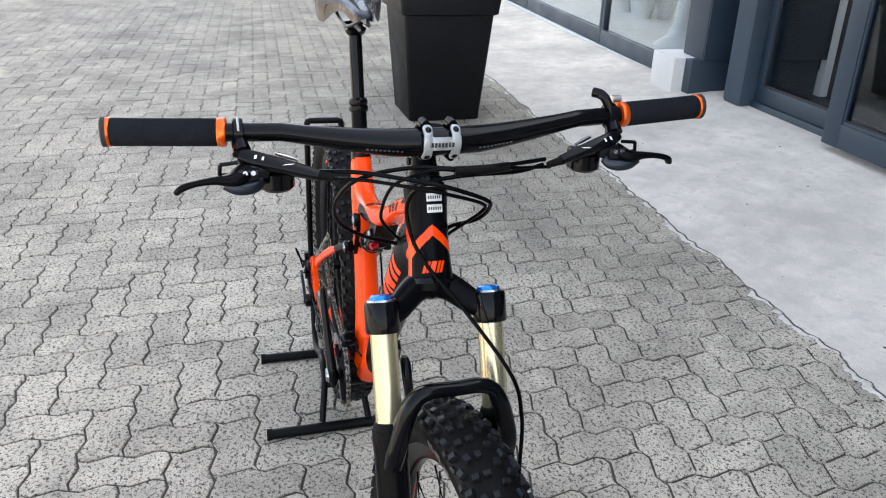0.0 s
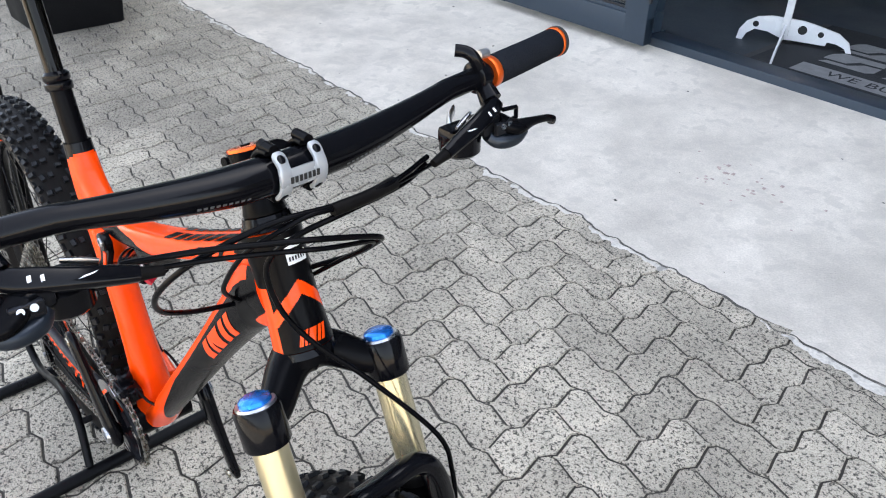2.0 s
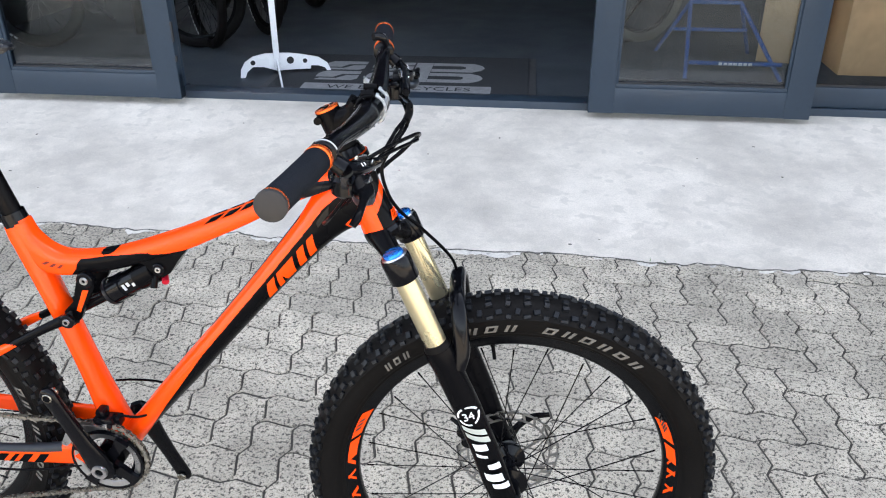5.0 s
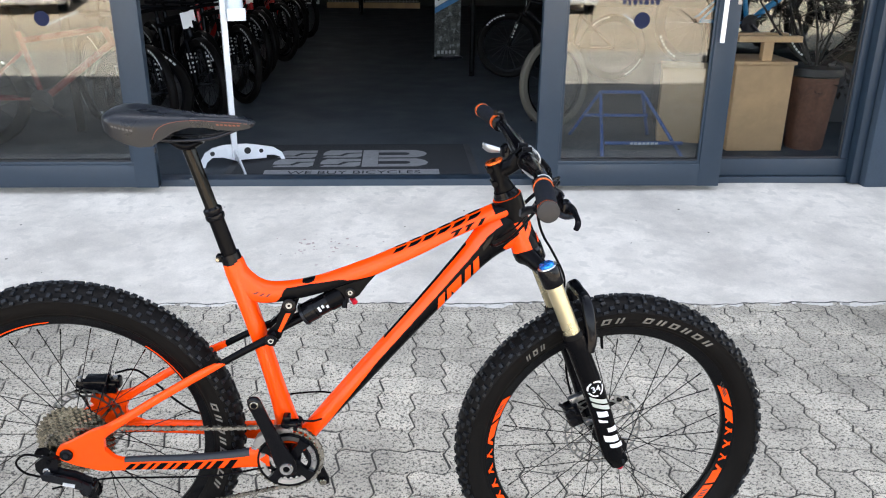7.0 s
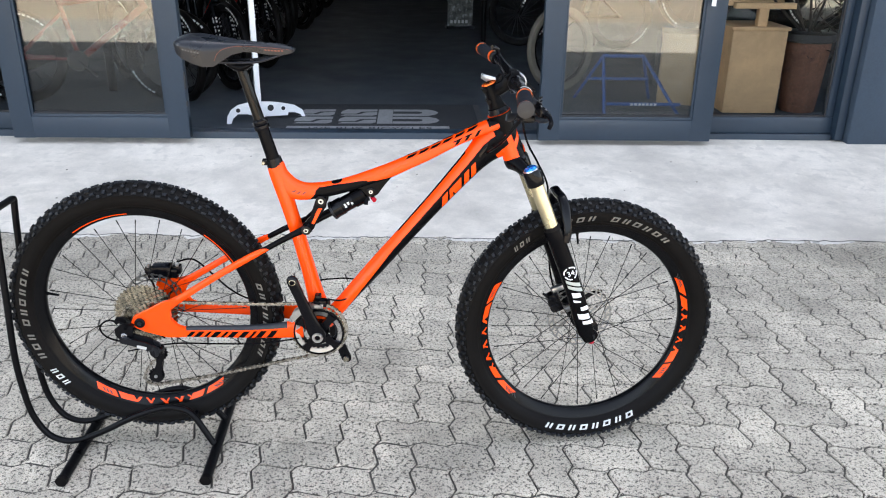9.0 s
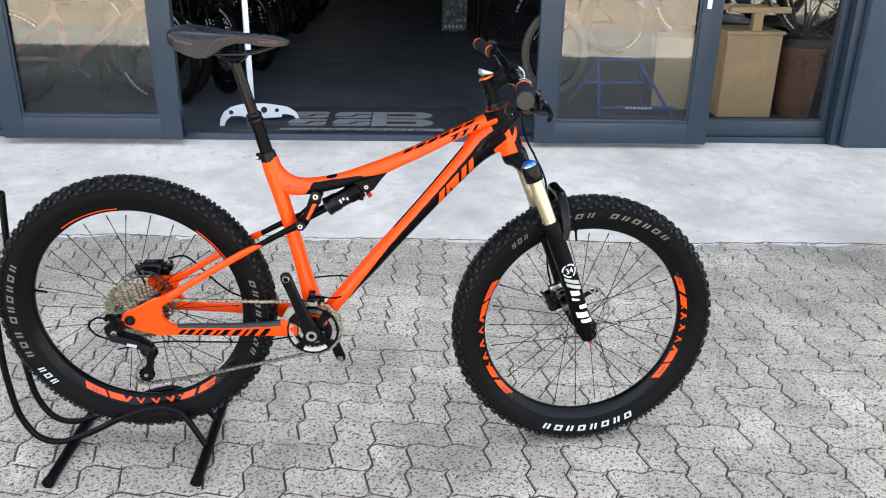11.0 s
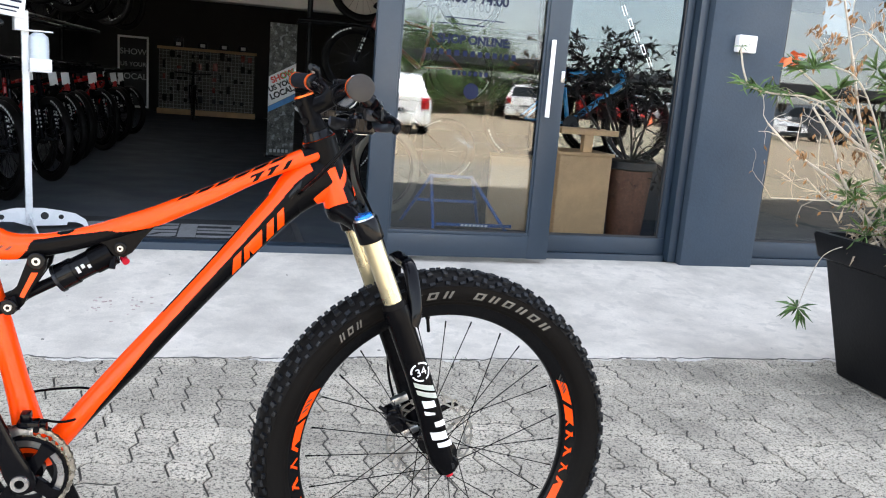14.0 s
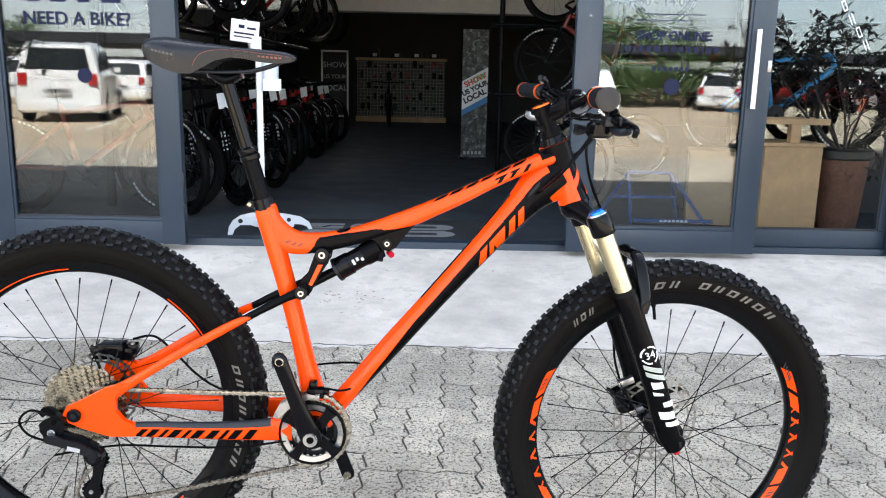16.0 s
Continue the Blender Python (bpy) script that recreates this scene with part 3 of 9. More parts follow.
part("web_line_bars", bm, M_TEXTBLUE, right_door)
bm = bmesh.new()
disc(bm, 0.042, -0.121, -0.1195, 28, "y", (1.87, 0, 0.905))
part("round_mark", bm, M_TEXTBLUE, right_door)
for cu in (-1.23,):
    bm = bmesh.new()
    disc(bm, 0.038, -0.121, -0.1195, 28, "y", (cu, 0, 0.90))
    part("round_mark", bm, M_TEXTBLUE, left_door)
bm = bmesh.new()
u = 1.76
for w in (0.018, 0.014, 0.02, 0.016, 0.02, 0.016, 0.018):
    box(bm, u, u + w, -0.121, -0.1195, 0.985, 1.008)
    u += w + 0.012
part("small_print_bars", bm, M_TEXTBLUE, right_door)
win = bpy.data.objects["window_2"]
for k in range(5):
    c = Vector((2.775 + 0.048 * k, 0.0445, 1.420 - 0.068 * k))
    bm = bmesh.new()
    for q0, q1, e0, e1 in ((-0.030, 0.030, -0.011, -0.007), (-0.030, 0.030, 0.007, 0.011), (-0.030, -0.022, -0.007, 0.007), (0.022, 0.030, -0.007, 0.007)) if k % 2 else ((-0.030, 0.030, -0.011, -0.006), (-0.030, 0.030, 0.006, 0.011)):
        vs = [c + Vector((q * 0.45 + e * 0.90, 0, -q * 0.89 + e * 0.45)) for q, e in ((q0, e0), (q1, e0), (q1, e1), (q0, e1))]
        bm.faces.new([bm.verts.new(v) for v in vs])
    part("window_mark", bm, M_DECALWHITE, win, "white slanted print bars")
# unseen pane added inside the shop; reflections then fall behind the window's things
reflect_pane = thing("window_4", "added dark glass pane that sets reflections behind the window display", "window", pose(0, 5.52, 0.035, 0, 0, 1.2), kind="structure")
part("window_frame", boxes((3.24, 3.30, -0.03, 0.03, 0, 3.0), (4.90, 4.96, -0.03, 0.03, 0, 3.0), (3.301, 4.899, -0.03, 0.03, 0, 0.06), (3.301, 4.899, -0.03, 0.03, 2.94, 3.0), bevel=0.003), M_BLUE, reflect_pane)
part("pane", boxes((3.295, 4.905, -0.004, 0.004, 0.055, 2.945), bevel=0), M_DARKGLASS, reflect_pane)
# a paper notice in the window past the pillar
notice = thing("paper_notice", "white printed paper notice stuck behind the shop window", "notice", FRONT)
part("sheet", boxes((4.085, 4.285, 0.056, 0.0575, 1.41, 1.86), bevel=0), M_NOTICE, notice)
part("print_bars", boxes(*[(4.105, 4.105 + 0.06 + 0.09 * (0.5 + 0.5 * math.sin(2.4 * k)), 0.0552, 0.0558, 1.44 + 0.05 * k, 1.452 + 0.05 * k) for k in range(6)], bevel=0), M_DECALGREY, notice)
# doorbell box on the pillar
bell = thing("intercom_box", "small white plastic intercom box on the pillar", "intercom", FRONT @ pose(3.47, -0.09, 1.29))
part("housing", boxes((-0.058, 0.058, -0.05, -0.001, -0.048, 0.048), bevel=0.008), M_WHITE, bell)
part("faceplate", boxes((-0.040, 0.050, -0.056, -0.0505, -0.036, 0.040), bevel=0.003), M_WHITEGLOSS, bell)
bm = bmesh.new()
disc(bm, 0.007, -0.060, -0.056, 16, "y", (0.005, 0, -0.004))
part("button", bm, M_DECALGREY, bell)

# ---- the neighbouring shop window to the west ----
WEST = pose(-3.45, 2.80, 0.05, 0, 0, -1.5)
west = thing("wall_west", "slate-blue clad pier and white-lined neighbouring shop window", "wall", WEST, kind="structure")
part("pier", boxes((0.08, 0.36, -0.05, 0.9, 0.26, H_WALL), bevel=0.006), M_BLUE, west, "slate-blue sheet-metal clad pier")
part("pier_side", boxes((0.362, 0.372, -0.045, 0.85, 0.262, 2.6), bevel=0), M_BLUE, west)
part("plinth", boxes((-0.08, 0.26, -0.20, 0.6, -0.02, 0.257), bevel=0.01), M_PLASTER, west, "pale rendered plinth")
part("pier_foot", boxes((0.263, 0.358, -0.12, 0.85, -0.05, 0.2585), bevel=0.004), M_BLUE, west)
# unseen upper walls, their length and height picked to shade the ground westward
part("wall", boxes((-38, -0.4, 0.05, 0.3, 2.5, 9.3), (-0.399, 0.585, 0.05, 0.3, 2.5, 7.0), bevel=0), M_WALLBLUE, west)
part("wall", boxes((-38, -14.01, 0.05, 0.3, 0.0, 2.499), bevel=0), M_WALLBLUE, west)
for k, (a, b) in enumerate(((-1.62, 0.075), (-3.95, -1.63), (-6.30, -3.96), (-9.00, -6.31), (-13.99, -9.01))):
    w = thing("window_%d" % (4 + k), "neighbouring shop window in a slate-blue frame", "window", WEST, kind="structure")
    part("window_frame", boxes((a, b, 0, 0.06, 0, 0.16), (a, b, 0, 0.06, 2.42, 2.5), (a, a + 0.05, 0.002, 0.058, 0.161, 2.419), (b - 0.05, b, 0.002, 0.058, 0.161, 2.419), bevel=0.004), M_BLUE, w)
    p = part("pane", boxes((a + 0.04, b - 0.04, 0.026, 0.034, 0.15, 2.43), bevel=0), M_GLASS, w)
    p.visible_shadow = False
part("kerb", boxes((-14, -0.1, -0.03, 0.0, -0.03, 0.03), bevel=0.005), M_WORN, west)
part("display_floor", boxes((-14, 0.3, 0.07, 3.2, 0.0, 0.16), bevel=0), M_WHITE, west, "white display platform")
part("back_wall", boxes((-14, 0.34, 3.2, 3.3, 0.0, 3.2), (0.30, 0.36, 0.9, 3.2, 0.0, 3.2), bevel=0), M_WHITE, west)
part("ceiling", boxes((-14, 0.36, 0.07, 3.3, 3.2, 3.3), bevel=0), M_WHITE, west)
# no lamps known here: added glowing panels, out of view, brighten the display
for k in range(5):
    part("ceiling_light", boxes((-2.4 - 2.5 * k, -1.2 - 2.5 * k, 1.2, 1.5, 3.16, 3.199), bevel=0.005), M_FILLPANEL, west)

# ---- the mountain bike ----
BIKE = pose(0, -0.008, 0, 0, 0, 1.9)
bike = thing("mountain_bike", "orange and black full-suspension mountain bike held in a floor stand", "bicycle", BIKE)
REAR, FRONT_AXLE, BB = Vector((-0.001, 0, 0.404)), Vector((1.155, 0, 0.3545)), Vector((0.447, 0, 0.362))
HEAD_TILT = radians(21.6)
HEAD_UP = Vector((-math.sin(HEAD_TILT), 0, math.cos(HEAD_TILT)))
HEAD_LOW = Vector((0.945, 0, 0.822))
STEER = Matrix.Translation(HEAD_LOW) @ Matrix.Rotation(radians(4.6), 4, HEAD_UP) @ Matrix.Translation(-HEAD_LOW)
Y = (0, 1, 0)


def arc_patch(bm, r0, r1, a0, a1, y, thick, slant=0.0, n=8, mi=0, dish=0.0):
    """A patch of a ring in the wheel's plane, from angle a0 to a1 (degrees)."""
    rows = []
    for k in range(n + 1):
        a = a0 + (a1 - a0) * k / n
        pair = []
        for r, yy in ((r0, y), (r1, y + dish)):
            b = radians(a + slant * (r - r0) / (r1 - r0))
            for h in (0, thick):
                pair.append(bm.verts.new((r * math.cos(b), yy + h, r * math.sin(b))))
        rows.append(pair)
    for k in range(n):
        p, q = rows[k], rows[k + 1]
        for i, j in ((0, 2), (2, 3), (3, 1), (1, 0)):
            bm.faces.new((p[i], p[j], q[j], q[i])).material_index = mi
    for p in (rows[0], rows[-1]):
        bm.faces.new((p[0], p[2], p[3], p[1])).material_index = mi
    return bm


def wheel_mesh_parts(seed):
    rnd = random.Random(seed)
    half = [(0.284, 0.0175), (0.289, 0.0225), (0.2925, 0.0240), (0.2935, 0.0258), (0.300, 0.0308), (0.308, 0.0346), (0.316, 0.0362), (0.324, 0.0364), (0.3255, 0.0372), (0.327, 0.0362), (0.334, 0.0330), (0.341, 0.0255), (0.3455, 0.0140)]
    tyre = spin(bmesh.new(), [(a, -b) for a, b in half] + [(0.3475, 0.0)] + [(a, b) for a, b in reversed(half)] + [(0.281, 0.0)], 128)
    tread = bmesh.new()
    # rows of blocks: across, radius, count, phase, half width across, length along, height, lean
    rows = []
    for s in (-1, 1):
        rows += [(s * 0.0355, 0.3310, 72, 0.5, 0.0034, 0.0125, 0.0034, s * 1.18), (s * 0.0315, 0.3365, 72, 0.0, 0.0056, 0.0115, 0.0052, s * 0.80), (s * 0.0205, 0.3430, 72, 0.5, 0.0050, 0.0120, 0.0048, s * 0.42), (s * 0.0085, 0.3465, 72, 0.0 if s > 0 else 0.5, 0.0052, 0.0100, 0.0046, s * 0.14)]
    for y, r, count, off, hw, hl, hh, lean in rows:
        for k in range(count):
            a = 2 * math.pi * (k + off) / count
            long = hl * (0.94 if k % 2 else 0.70)
            wide = hw * (0.74 if k % 2 else 0.94)
            m = Matrix.Rotation(-a, 4, "Y") @ Matrix.Translation((r, y, 0)) @ Matrix.Rotation(lean, 4, "Z") @ Matrix.Rotation(rnd.uniform(-0.05, 0.05) + (0.16 if k % 2 else -0.16) * (abs(y) > 0.01), 4, "X")
            vs = [tread.verts.new(m @ Vector((x, q * wide * w, p * long / 2 * w))) for x, w in ((-0.004, 1.08), (hh * 0.8, 0.98), (hh, 0.86)) for q, p in ((-1, -1), (1, -1), (1, 1), (-1, 1))]
            for f in ((8, 9, 10, 11), (0, 1, 5, 4), (1, 2, 6, 5), (2, 3, 7, 6), (3, 0, 4, 7), (4, 5, 9, 8), (5, 6, 10, 9), (6, 7, 11, 10), (7, 4, 8, 11)):
                tread.faces.new([vs[i] for i in f])
    flank = [(0.264, 0.0085), (0.2665, 0.0110), (0.269, 0.0125), (0.2875, 0.0206), (0.2905, 0.0215), (0.2910, 0.0190), (0.283, 0.0170)]
    rim = spin(bmesh.new(), [(a, -b) for a, b in flank] + [(0.280, 0.0)] + [(a, b) for a, b in reversed(flank)] + [(0.2625, 0.0)], 112)
    return tyre, tread, rim


def spoke_mesh():
    bm = bmesh.new()
    rod(bm, (0.026, 0, 0), (0.270, 0, 0), 0.0010, seg=6)
    rod(bm, (0.258, 0, 0), (0.270, 0, 0), 0.0016, seg=6)
    return finish("spoke", bm, M_GLOSSBLACK)


SPOKE = spoke_mesh()


def sidewall_marks(bm, groups):
    """Rows of slim pale bars where the tyre carries its print; groups: centre angle, count, pitch in degrees."""
    for mid, count, pitch in groups:
        for k in range(count):
            a = mid + (k - (count - 1) / 2) * pitch
            w = pitch * 0.62
            for side in (-1, 1):
                at = lambda q: (0.3020 + 0.0140 * q, side * (0.0324 + 0.0046 * math.sin(q * 1.45)))
                for q0, q1, e0, e1 in ((0.0, 0.22, -0.5, 0.5), (0.78, 1.0, -0.5, 0.5), (0.22, 0.78, -0.5, -0.24), (0.22, 0.78, 0.24, 0.5)) if k % 2 else ((0.0, 1.0, -0.42, -0.14), (0.0, 1.0, 0.14, 0.42)):
                    (ra, ya), (rb, yb) = at(q0), at(q1)
                    arc_patch(bm, ra, rb, a + w * e0 - 1.0 * q0, a + w * e1 - 1.0 * q0, ya, side * 0.0008, -1.0 * (q1 - q0), 3, dish=yb - ya)
    return bm


def bike_wheel(name, parent, at, turn, disc_side, marks, stickers, rotor_r, white):
    tyre, tread, rim = wheel_mesh_parts(len(name))
    w = part(name, rim, M_RIM, parent, "black rim with orange stickers", at @ Matrix.Rotation(radians(turn), 4, "Y"))
    part("tyre", tyre, M_RUBBER, w, "wide black knobbly tyre")
    tagged(part("tread", tread, M_KNOB, w), kind="stuff")
    tagged(part("sidewall_print", sidewall_marks(bmesh.new(), marks), M_LETTER, w, "pale worn sidewall print"), kind="stuff")
    tagged(part("maker_print", sidewall_marks(bmesh.new(), white), M_SHOPLETTER, w, "white sidewall print"), kind="stuff")
    for a0, a1 in stickers:
        L = a1 - a0
        for side in (-1, 1):
            y, t, d = side * 0.0125, side * 0.0008, side * 0.0066
            for q0, q1, n in ((0.0, 0.145, 5), (0.165, 0.275, 5), (0.70, 0.80, 5), (0.83, 0.97, 5)):
                part("rim_sticker", arc_patch(bmesh.new(), 0.2684, 0.2820, a0 + L * q0, a0 + L * q1, y, t, 3 if q0 < 0.5 else -3, n, dish=d), M_ORANGE, w, "orange rim sticker")
            for k, q in enumerate((0.315, 0.36, 0.41, 0.46, 0.515, 0.565, 0.61, 0.655)):
                part("sticker_bar", arc_patch(bmesh.new(), 0.2690, 0.2816, a0 + L * q, a0 + L * (q + (0.013 if k % 3 else 0.021)), y, t, 3.0 if k % 2 else -1.6, 2, dish=d * 0.86), M_ORANGE, w)
            bm = bmesh.new()
            y, t, d = side * 0.0154, side * 0.0006, side * 0.0032
            for q in (0.055, 0.080, 0.105, 0.865, 0.885, 0.905, 0.930, 0.955):
                arc_patch(bm, 0.2725, 0.2798, a0 + L * q, a0 + L * (q + 0.013), y, t, 2, 2, dish=d)
            tagged(part("sticker_print", bm, M_BLACKVINYL, w), kind="stuff")
    hub = bmesh.new()
    spin(hub, [(0.010, -0.052), (0.015, -0.050), (0.015, -0.040), (0.029, -0.036), (0.029, -0.032), (0.014, -0.024), (0.013, 0.0), (0.014, 0.022), (0.029, 0.030), (0.029, 0.034), (0.015, 0.040), (0.010, 0.052)], 28, closed=False)
    part("hub", hub, M_GLOSSBLACK, w)
    for k in range(28):
        side = -1 if k % 2 else 1
        lead = 68 if (k // 2) % 2 else -68
        a = 360 * k / 28
        # a spoke leaves the flange nearly along its tangent and ends at the rim
        p0 = Vector((0.027 * math.cos(radians(a + lead)), side * 0.032, 0.027 * math.sin(radians(a + lead))))
        p1 = Vector((0.270 * math.cos(radians(a)), side * 0.004, 0.270 * math.sin(radians(a))))
        q = (p1 - p0).normalized()
        m = Matrix.Translation(p0 - q * 0.026) @ q.to_track_quat("X", "Z").to_matrix().to_4x4()
        shared("spoke", SPOKE, w, m)
    # brake rotor: a ring with vents and arms
    bm = bmesh.new()
    n = 48
    for k in range(n):
        a = 360 * k / n
        arc_patch(bm, rotor_r - 0.004, rotor_r + (0.0012 if k % 2 else -0.0006), a, a + 360 / n, disc_side * 0.045, 0.0018, 0, 1)
        if k % 2:
            arc_patch(bm, rotor_r - 0.0155, rotor_r - 0.004, a, a + 4.0, disc_side * 0.045, 0.0018, 5, 1)
        arc_patch(bm, rotor_r - 0.0185, rotor_r - 0.0150, a, a + 360 / n, disc_side * 0.045, 0.0018, 0, 1)
    for k in range(6):
        arc_patch(bm, 0.022, rotor_r - 0.016, 60 * k, 60 * k + 7, disc_side * 0.045, 0.0018, 28, 3)
    disc(bm, 0.024, disc_side * 0.043, disc_side * 0.049, 24)
    part("brake_rotor", bm, M_ROTOR, w, "vented steel brake rotor")
    bm = bmesh.new()
    rod(bm, (0.262, 0, 0), (0.232, 0, 0), 0.0032, seg=10)
    rod(bm, (0.268, 0, 0), (0.258, 0, 0), 0.0045, seg=10)
    v = part("valve", bm, M_BLACK, w)
    v.matrix_basis = Matrix.Rotation(radians(-98 if "front" in name else -170) , 4, "Y")
    return w


front_wheel = bike_wheel("front_wheel", bike, STEER @ Matrix.Translation(FRONT_AXLE), 0, 1, ((67, 6, 5.6), (98, 3, 5.6), (128, 3, 3.4)), ((-40, 31), (150, 230)), 0.090, ((-84, 8, 6.2),))
rear_wheel = bike_wheel("rear_wheel", bike, Matrix.Translation(REAR), 0, 1, ((171, 6, 5.4), (198, 3, 5.4), (-3, 8, 5.2)), ((-128, -46),), 0.080, ((217, 3, 4.0),))


for a0, a1 in ((30, 52), (94, 126)):
    for side in (-1, 1):
        part("rim_line", arc_patch(bmesh.new(), 0.2700, 0.2722, a0, a1, side * 0.0132, side * 0.0008, 0, 10, dish=side * 0.0010), M_ORANGE, rear_wheel, "thin orange rim line")


# ---- frame ----
def tube(name, pts, radii, mats, pick=None, seg=24, n=8, power=2.0, parent=bike, label="", at=None):
    bm = bmesh.new()
    loft(bm, smooth_path(pts, n), smooth_values(radii, n), seg, Y, pick=pick, power=power)
    return part(name, bm, mats, parent, label, at)


def side_marks(name, pts, radii, polys, mat, parent=bike, n=8, sides=(-1, 1), power=2.0, label="", lift=0.0007):
    """Plates laid on a tube's flanks; polys: corners of (share of the length, share of the height)."""
    path, rad = smooth_path(pts, n), smooth_values(radii, n)
    lens = [0.0]
    for a, b in zip(path, path[1:]):
        lens.append(lens[-1] + (b - a).length)

    def where(s, h, side):
        d = max(0.0, min(s, 1.0)) * lens[-1]
        i = min(max(k for k in range(len(lens)) if lens[k] <= d + 1e-9), len(path) - 2)
        f = (d - lens[i]) / (lens[i + 1] - lens[i])
        c, t = path[i].lerp(path[i + 1], f), (path[i + 1] - path[i]).normalized()
        a, b = (rad[i][q] * (1 - f) + rad[i + 1][q] * f for q in (0, 1))
        up = t.cross(Vector(Y))
        e = max(0.0, 1 - abs(h) ** power) ** (1 / power)
        return c + up * (b + lift) * h + Vector(Y) * side * (a + lift) * e
    for poly in polys:
        (s0, h0), (s1, h1), (s2, h2), (s3, h3) = poly        # bottom left, bottom right, top right, top left
        for side in sides:
            bm, rows = bmesh.new(), []
            for i in range(5):
                f = i / 4
                rows.append([bm.verts.new(where((s0 + (s1 - s0) * g) * (1 - f) + (s3 + (s2 - s3) * g) * f, (h0 + (h1 - h0) * g) * (1 - f) + (h3 + (h2 - h3) * g) * f, side)) for g in (0, 0.25, 0.5, 0.75, 1)])
            for i in range(4):
                for j in range(4):
                    bm.faces.new((rows[i][j], rows[i][j + 1], rows[i + 1][j + 1], rows[i + 1][j]))
            part(name, bm, mat, parent, label)


OB = (M_ORANGE, M_BLACK)
DT = [(0.462, 0, 0.368), (0.500, 0, 0.412), (0.550, 0, 0.471), (0.600, 0, 0.529), (0.650, 0, 0.587), (0.700, 0, 0.645), (0.750, 0, 0.703), (0.800, 0, 0.761), (0.845, 0, 0.812), (0.880, 0, 0.848), (0.920, 0, 0.872)]
DT_R = [(0.030, 0.022), (0.028, 0.0185), (0.028, 0.0195), (0.028, 0.0212), (0.028, 0.0212), (0.028, 0.0220), (0.029, 0.0235), (0.030, 0.0265), (0.030, 0.0310), (0.029, 0.0400), (0.028, 0.0460)]


def dt_pick(t, a):
    s = math.sin(a)
    if t < 0.09:
        return 0
    if t > 0.90 and s < -0.62 + 3.0 * (t - 0.90):
        return 0
    if t > 0.955:
        return 1
    if 0.44 < t < 0.80 and s > 0.955:
        return 1
    return 0 if s > float(np.interp(t, (0.09, 0.20, 0.38, 0.60, 0.95), (-1.0, -0.45, 0.10, 0.22, 0.42))) else 1


tube("down_tube", DT, DT_R, OB, dt_pick, seg=220, n=34)
LETTER = [((0.648, -0.84), (0.683, -0.84), (0.716, 0.14), (0.684, 0.14)), ((0.693, -0.84), (0.713, -0.84), (0.742, -0.06), (0.722, -0.06)), ((0.722, -0.84), (0.757, -0.84), (0.790, 0.14), (0.727, 0.14)),
          ((0.768, -0.84), (0.796, -0.84), (0.829, 0.14), (0.802, 0.14)), ((0.805, -0.84), (0.832, -0.84), (0.864, 0.14), (0.838, 0.14))]
for (x0, _), (x1, _), (x2, _), (x3, _) in LETTER:
    m0, m2, h0, h2 = (x0 + x1) / 2, (x2 + x3) / 2, (x1 - x0) * 0.44, (x2 - x3) * 0.44
    side_marks("down_tube_mark", DT, DT_R, [((m0 - h0, -0.76), (m0 + h0, -0.76), (m2 + h2, 0.02), (m2 - h2, 0.02))], M_ORANGE, n=10)
side_marks("cable_port", DT, DT_R, [((0.885, 0.02), (0.925, 0.10), (0.938, 0.32), (0.890, 0.22))], M_GLOSSBLACK, lift=0.002)
ST = [(0.452, 0, 0.366), (0.440, 0, 0.430), (0.4245, 0, 0.505), (0.4015, 0, 0.610), (0.378, 0, 0.705), (0.362, 0, 0.770), (0.3545, 0, 0.802)]
tube("seat_tube", ST, [(0.034, 0.030), (0.029, 0.0235), (0.025, 0.0190), (0.023, 0.0180), (0.023, 0.0190), (0.022, 0.0215), (0.0195, 0.0205)], OB, lambda t, a: 0, n=8)
TT = [(0.3565, 0, 0.798), (0.3665, 0, 0.766), (0.396, 0, 0.7365), (0.440, 0, 0.7300), (0.520, 0, 0.7440), (0.620, 0, 0.7780), (0.680, 0, 0.8040), (0.735, 0, 0.8290), (0.790, 0, 0.8570), (0.845, 0, 0.8830), (0.905, 0, 0.9080)]
TT_R = [(0.0190, 0.0195), (0.020, 0.0225), (0.020, 0.0240), (0.021, 0.0195), (0.022, 0.0165), (0.023, 0.0165), (0.024, 0.0152), (0.025, 0.0135), (0.027, 0.0118), (0.028, 0.0125), (0.026, 0.0150)]
TT_PATH = smooth_path(TT, 40)


def tt_pick(t, a):
    """Orange, with a black lower flank over the shock and a black end at the head."""
    p, s = TT_PATH[min(int(t * (len(TT_PATH) - 1) + 0.5), len(TT_PATH) - 1)], math.sin(a)
    if t > 0.955 and s > 0.1:
        return 1
    if p.z < 0.80 and 0.430 < p.x < 0.655:
        return 1 if s < float(np.interp(p.x, (0.430, 0.462, 0.510, 0.567, 0.655), (-1.0, 0.62, 0.66, 0.15, -1.0))) else 0
    return 0


tube("top_tube", TT, TT_R, OB, tt_pick, seg=150, n=44, power=3.0)
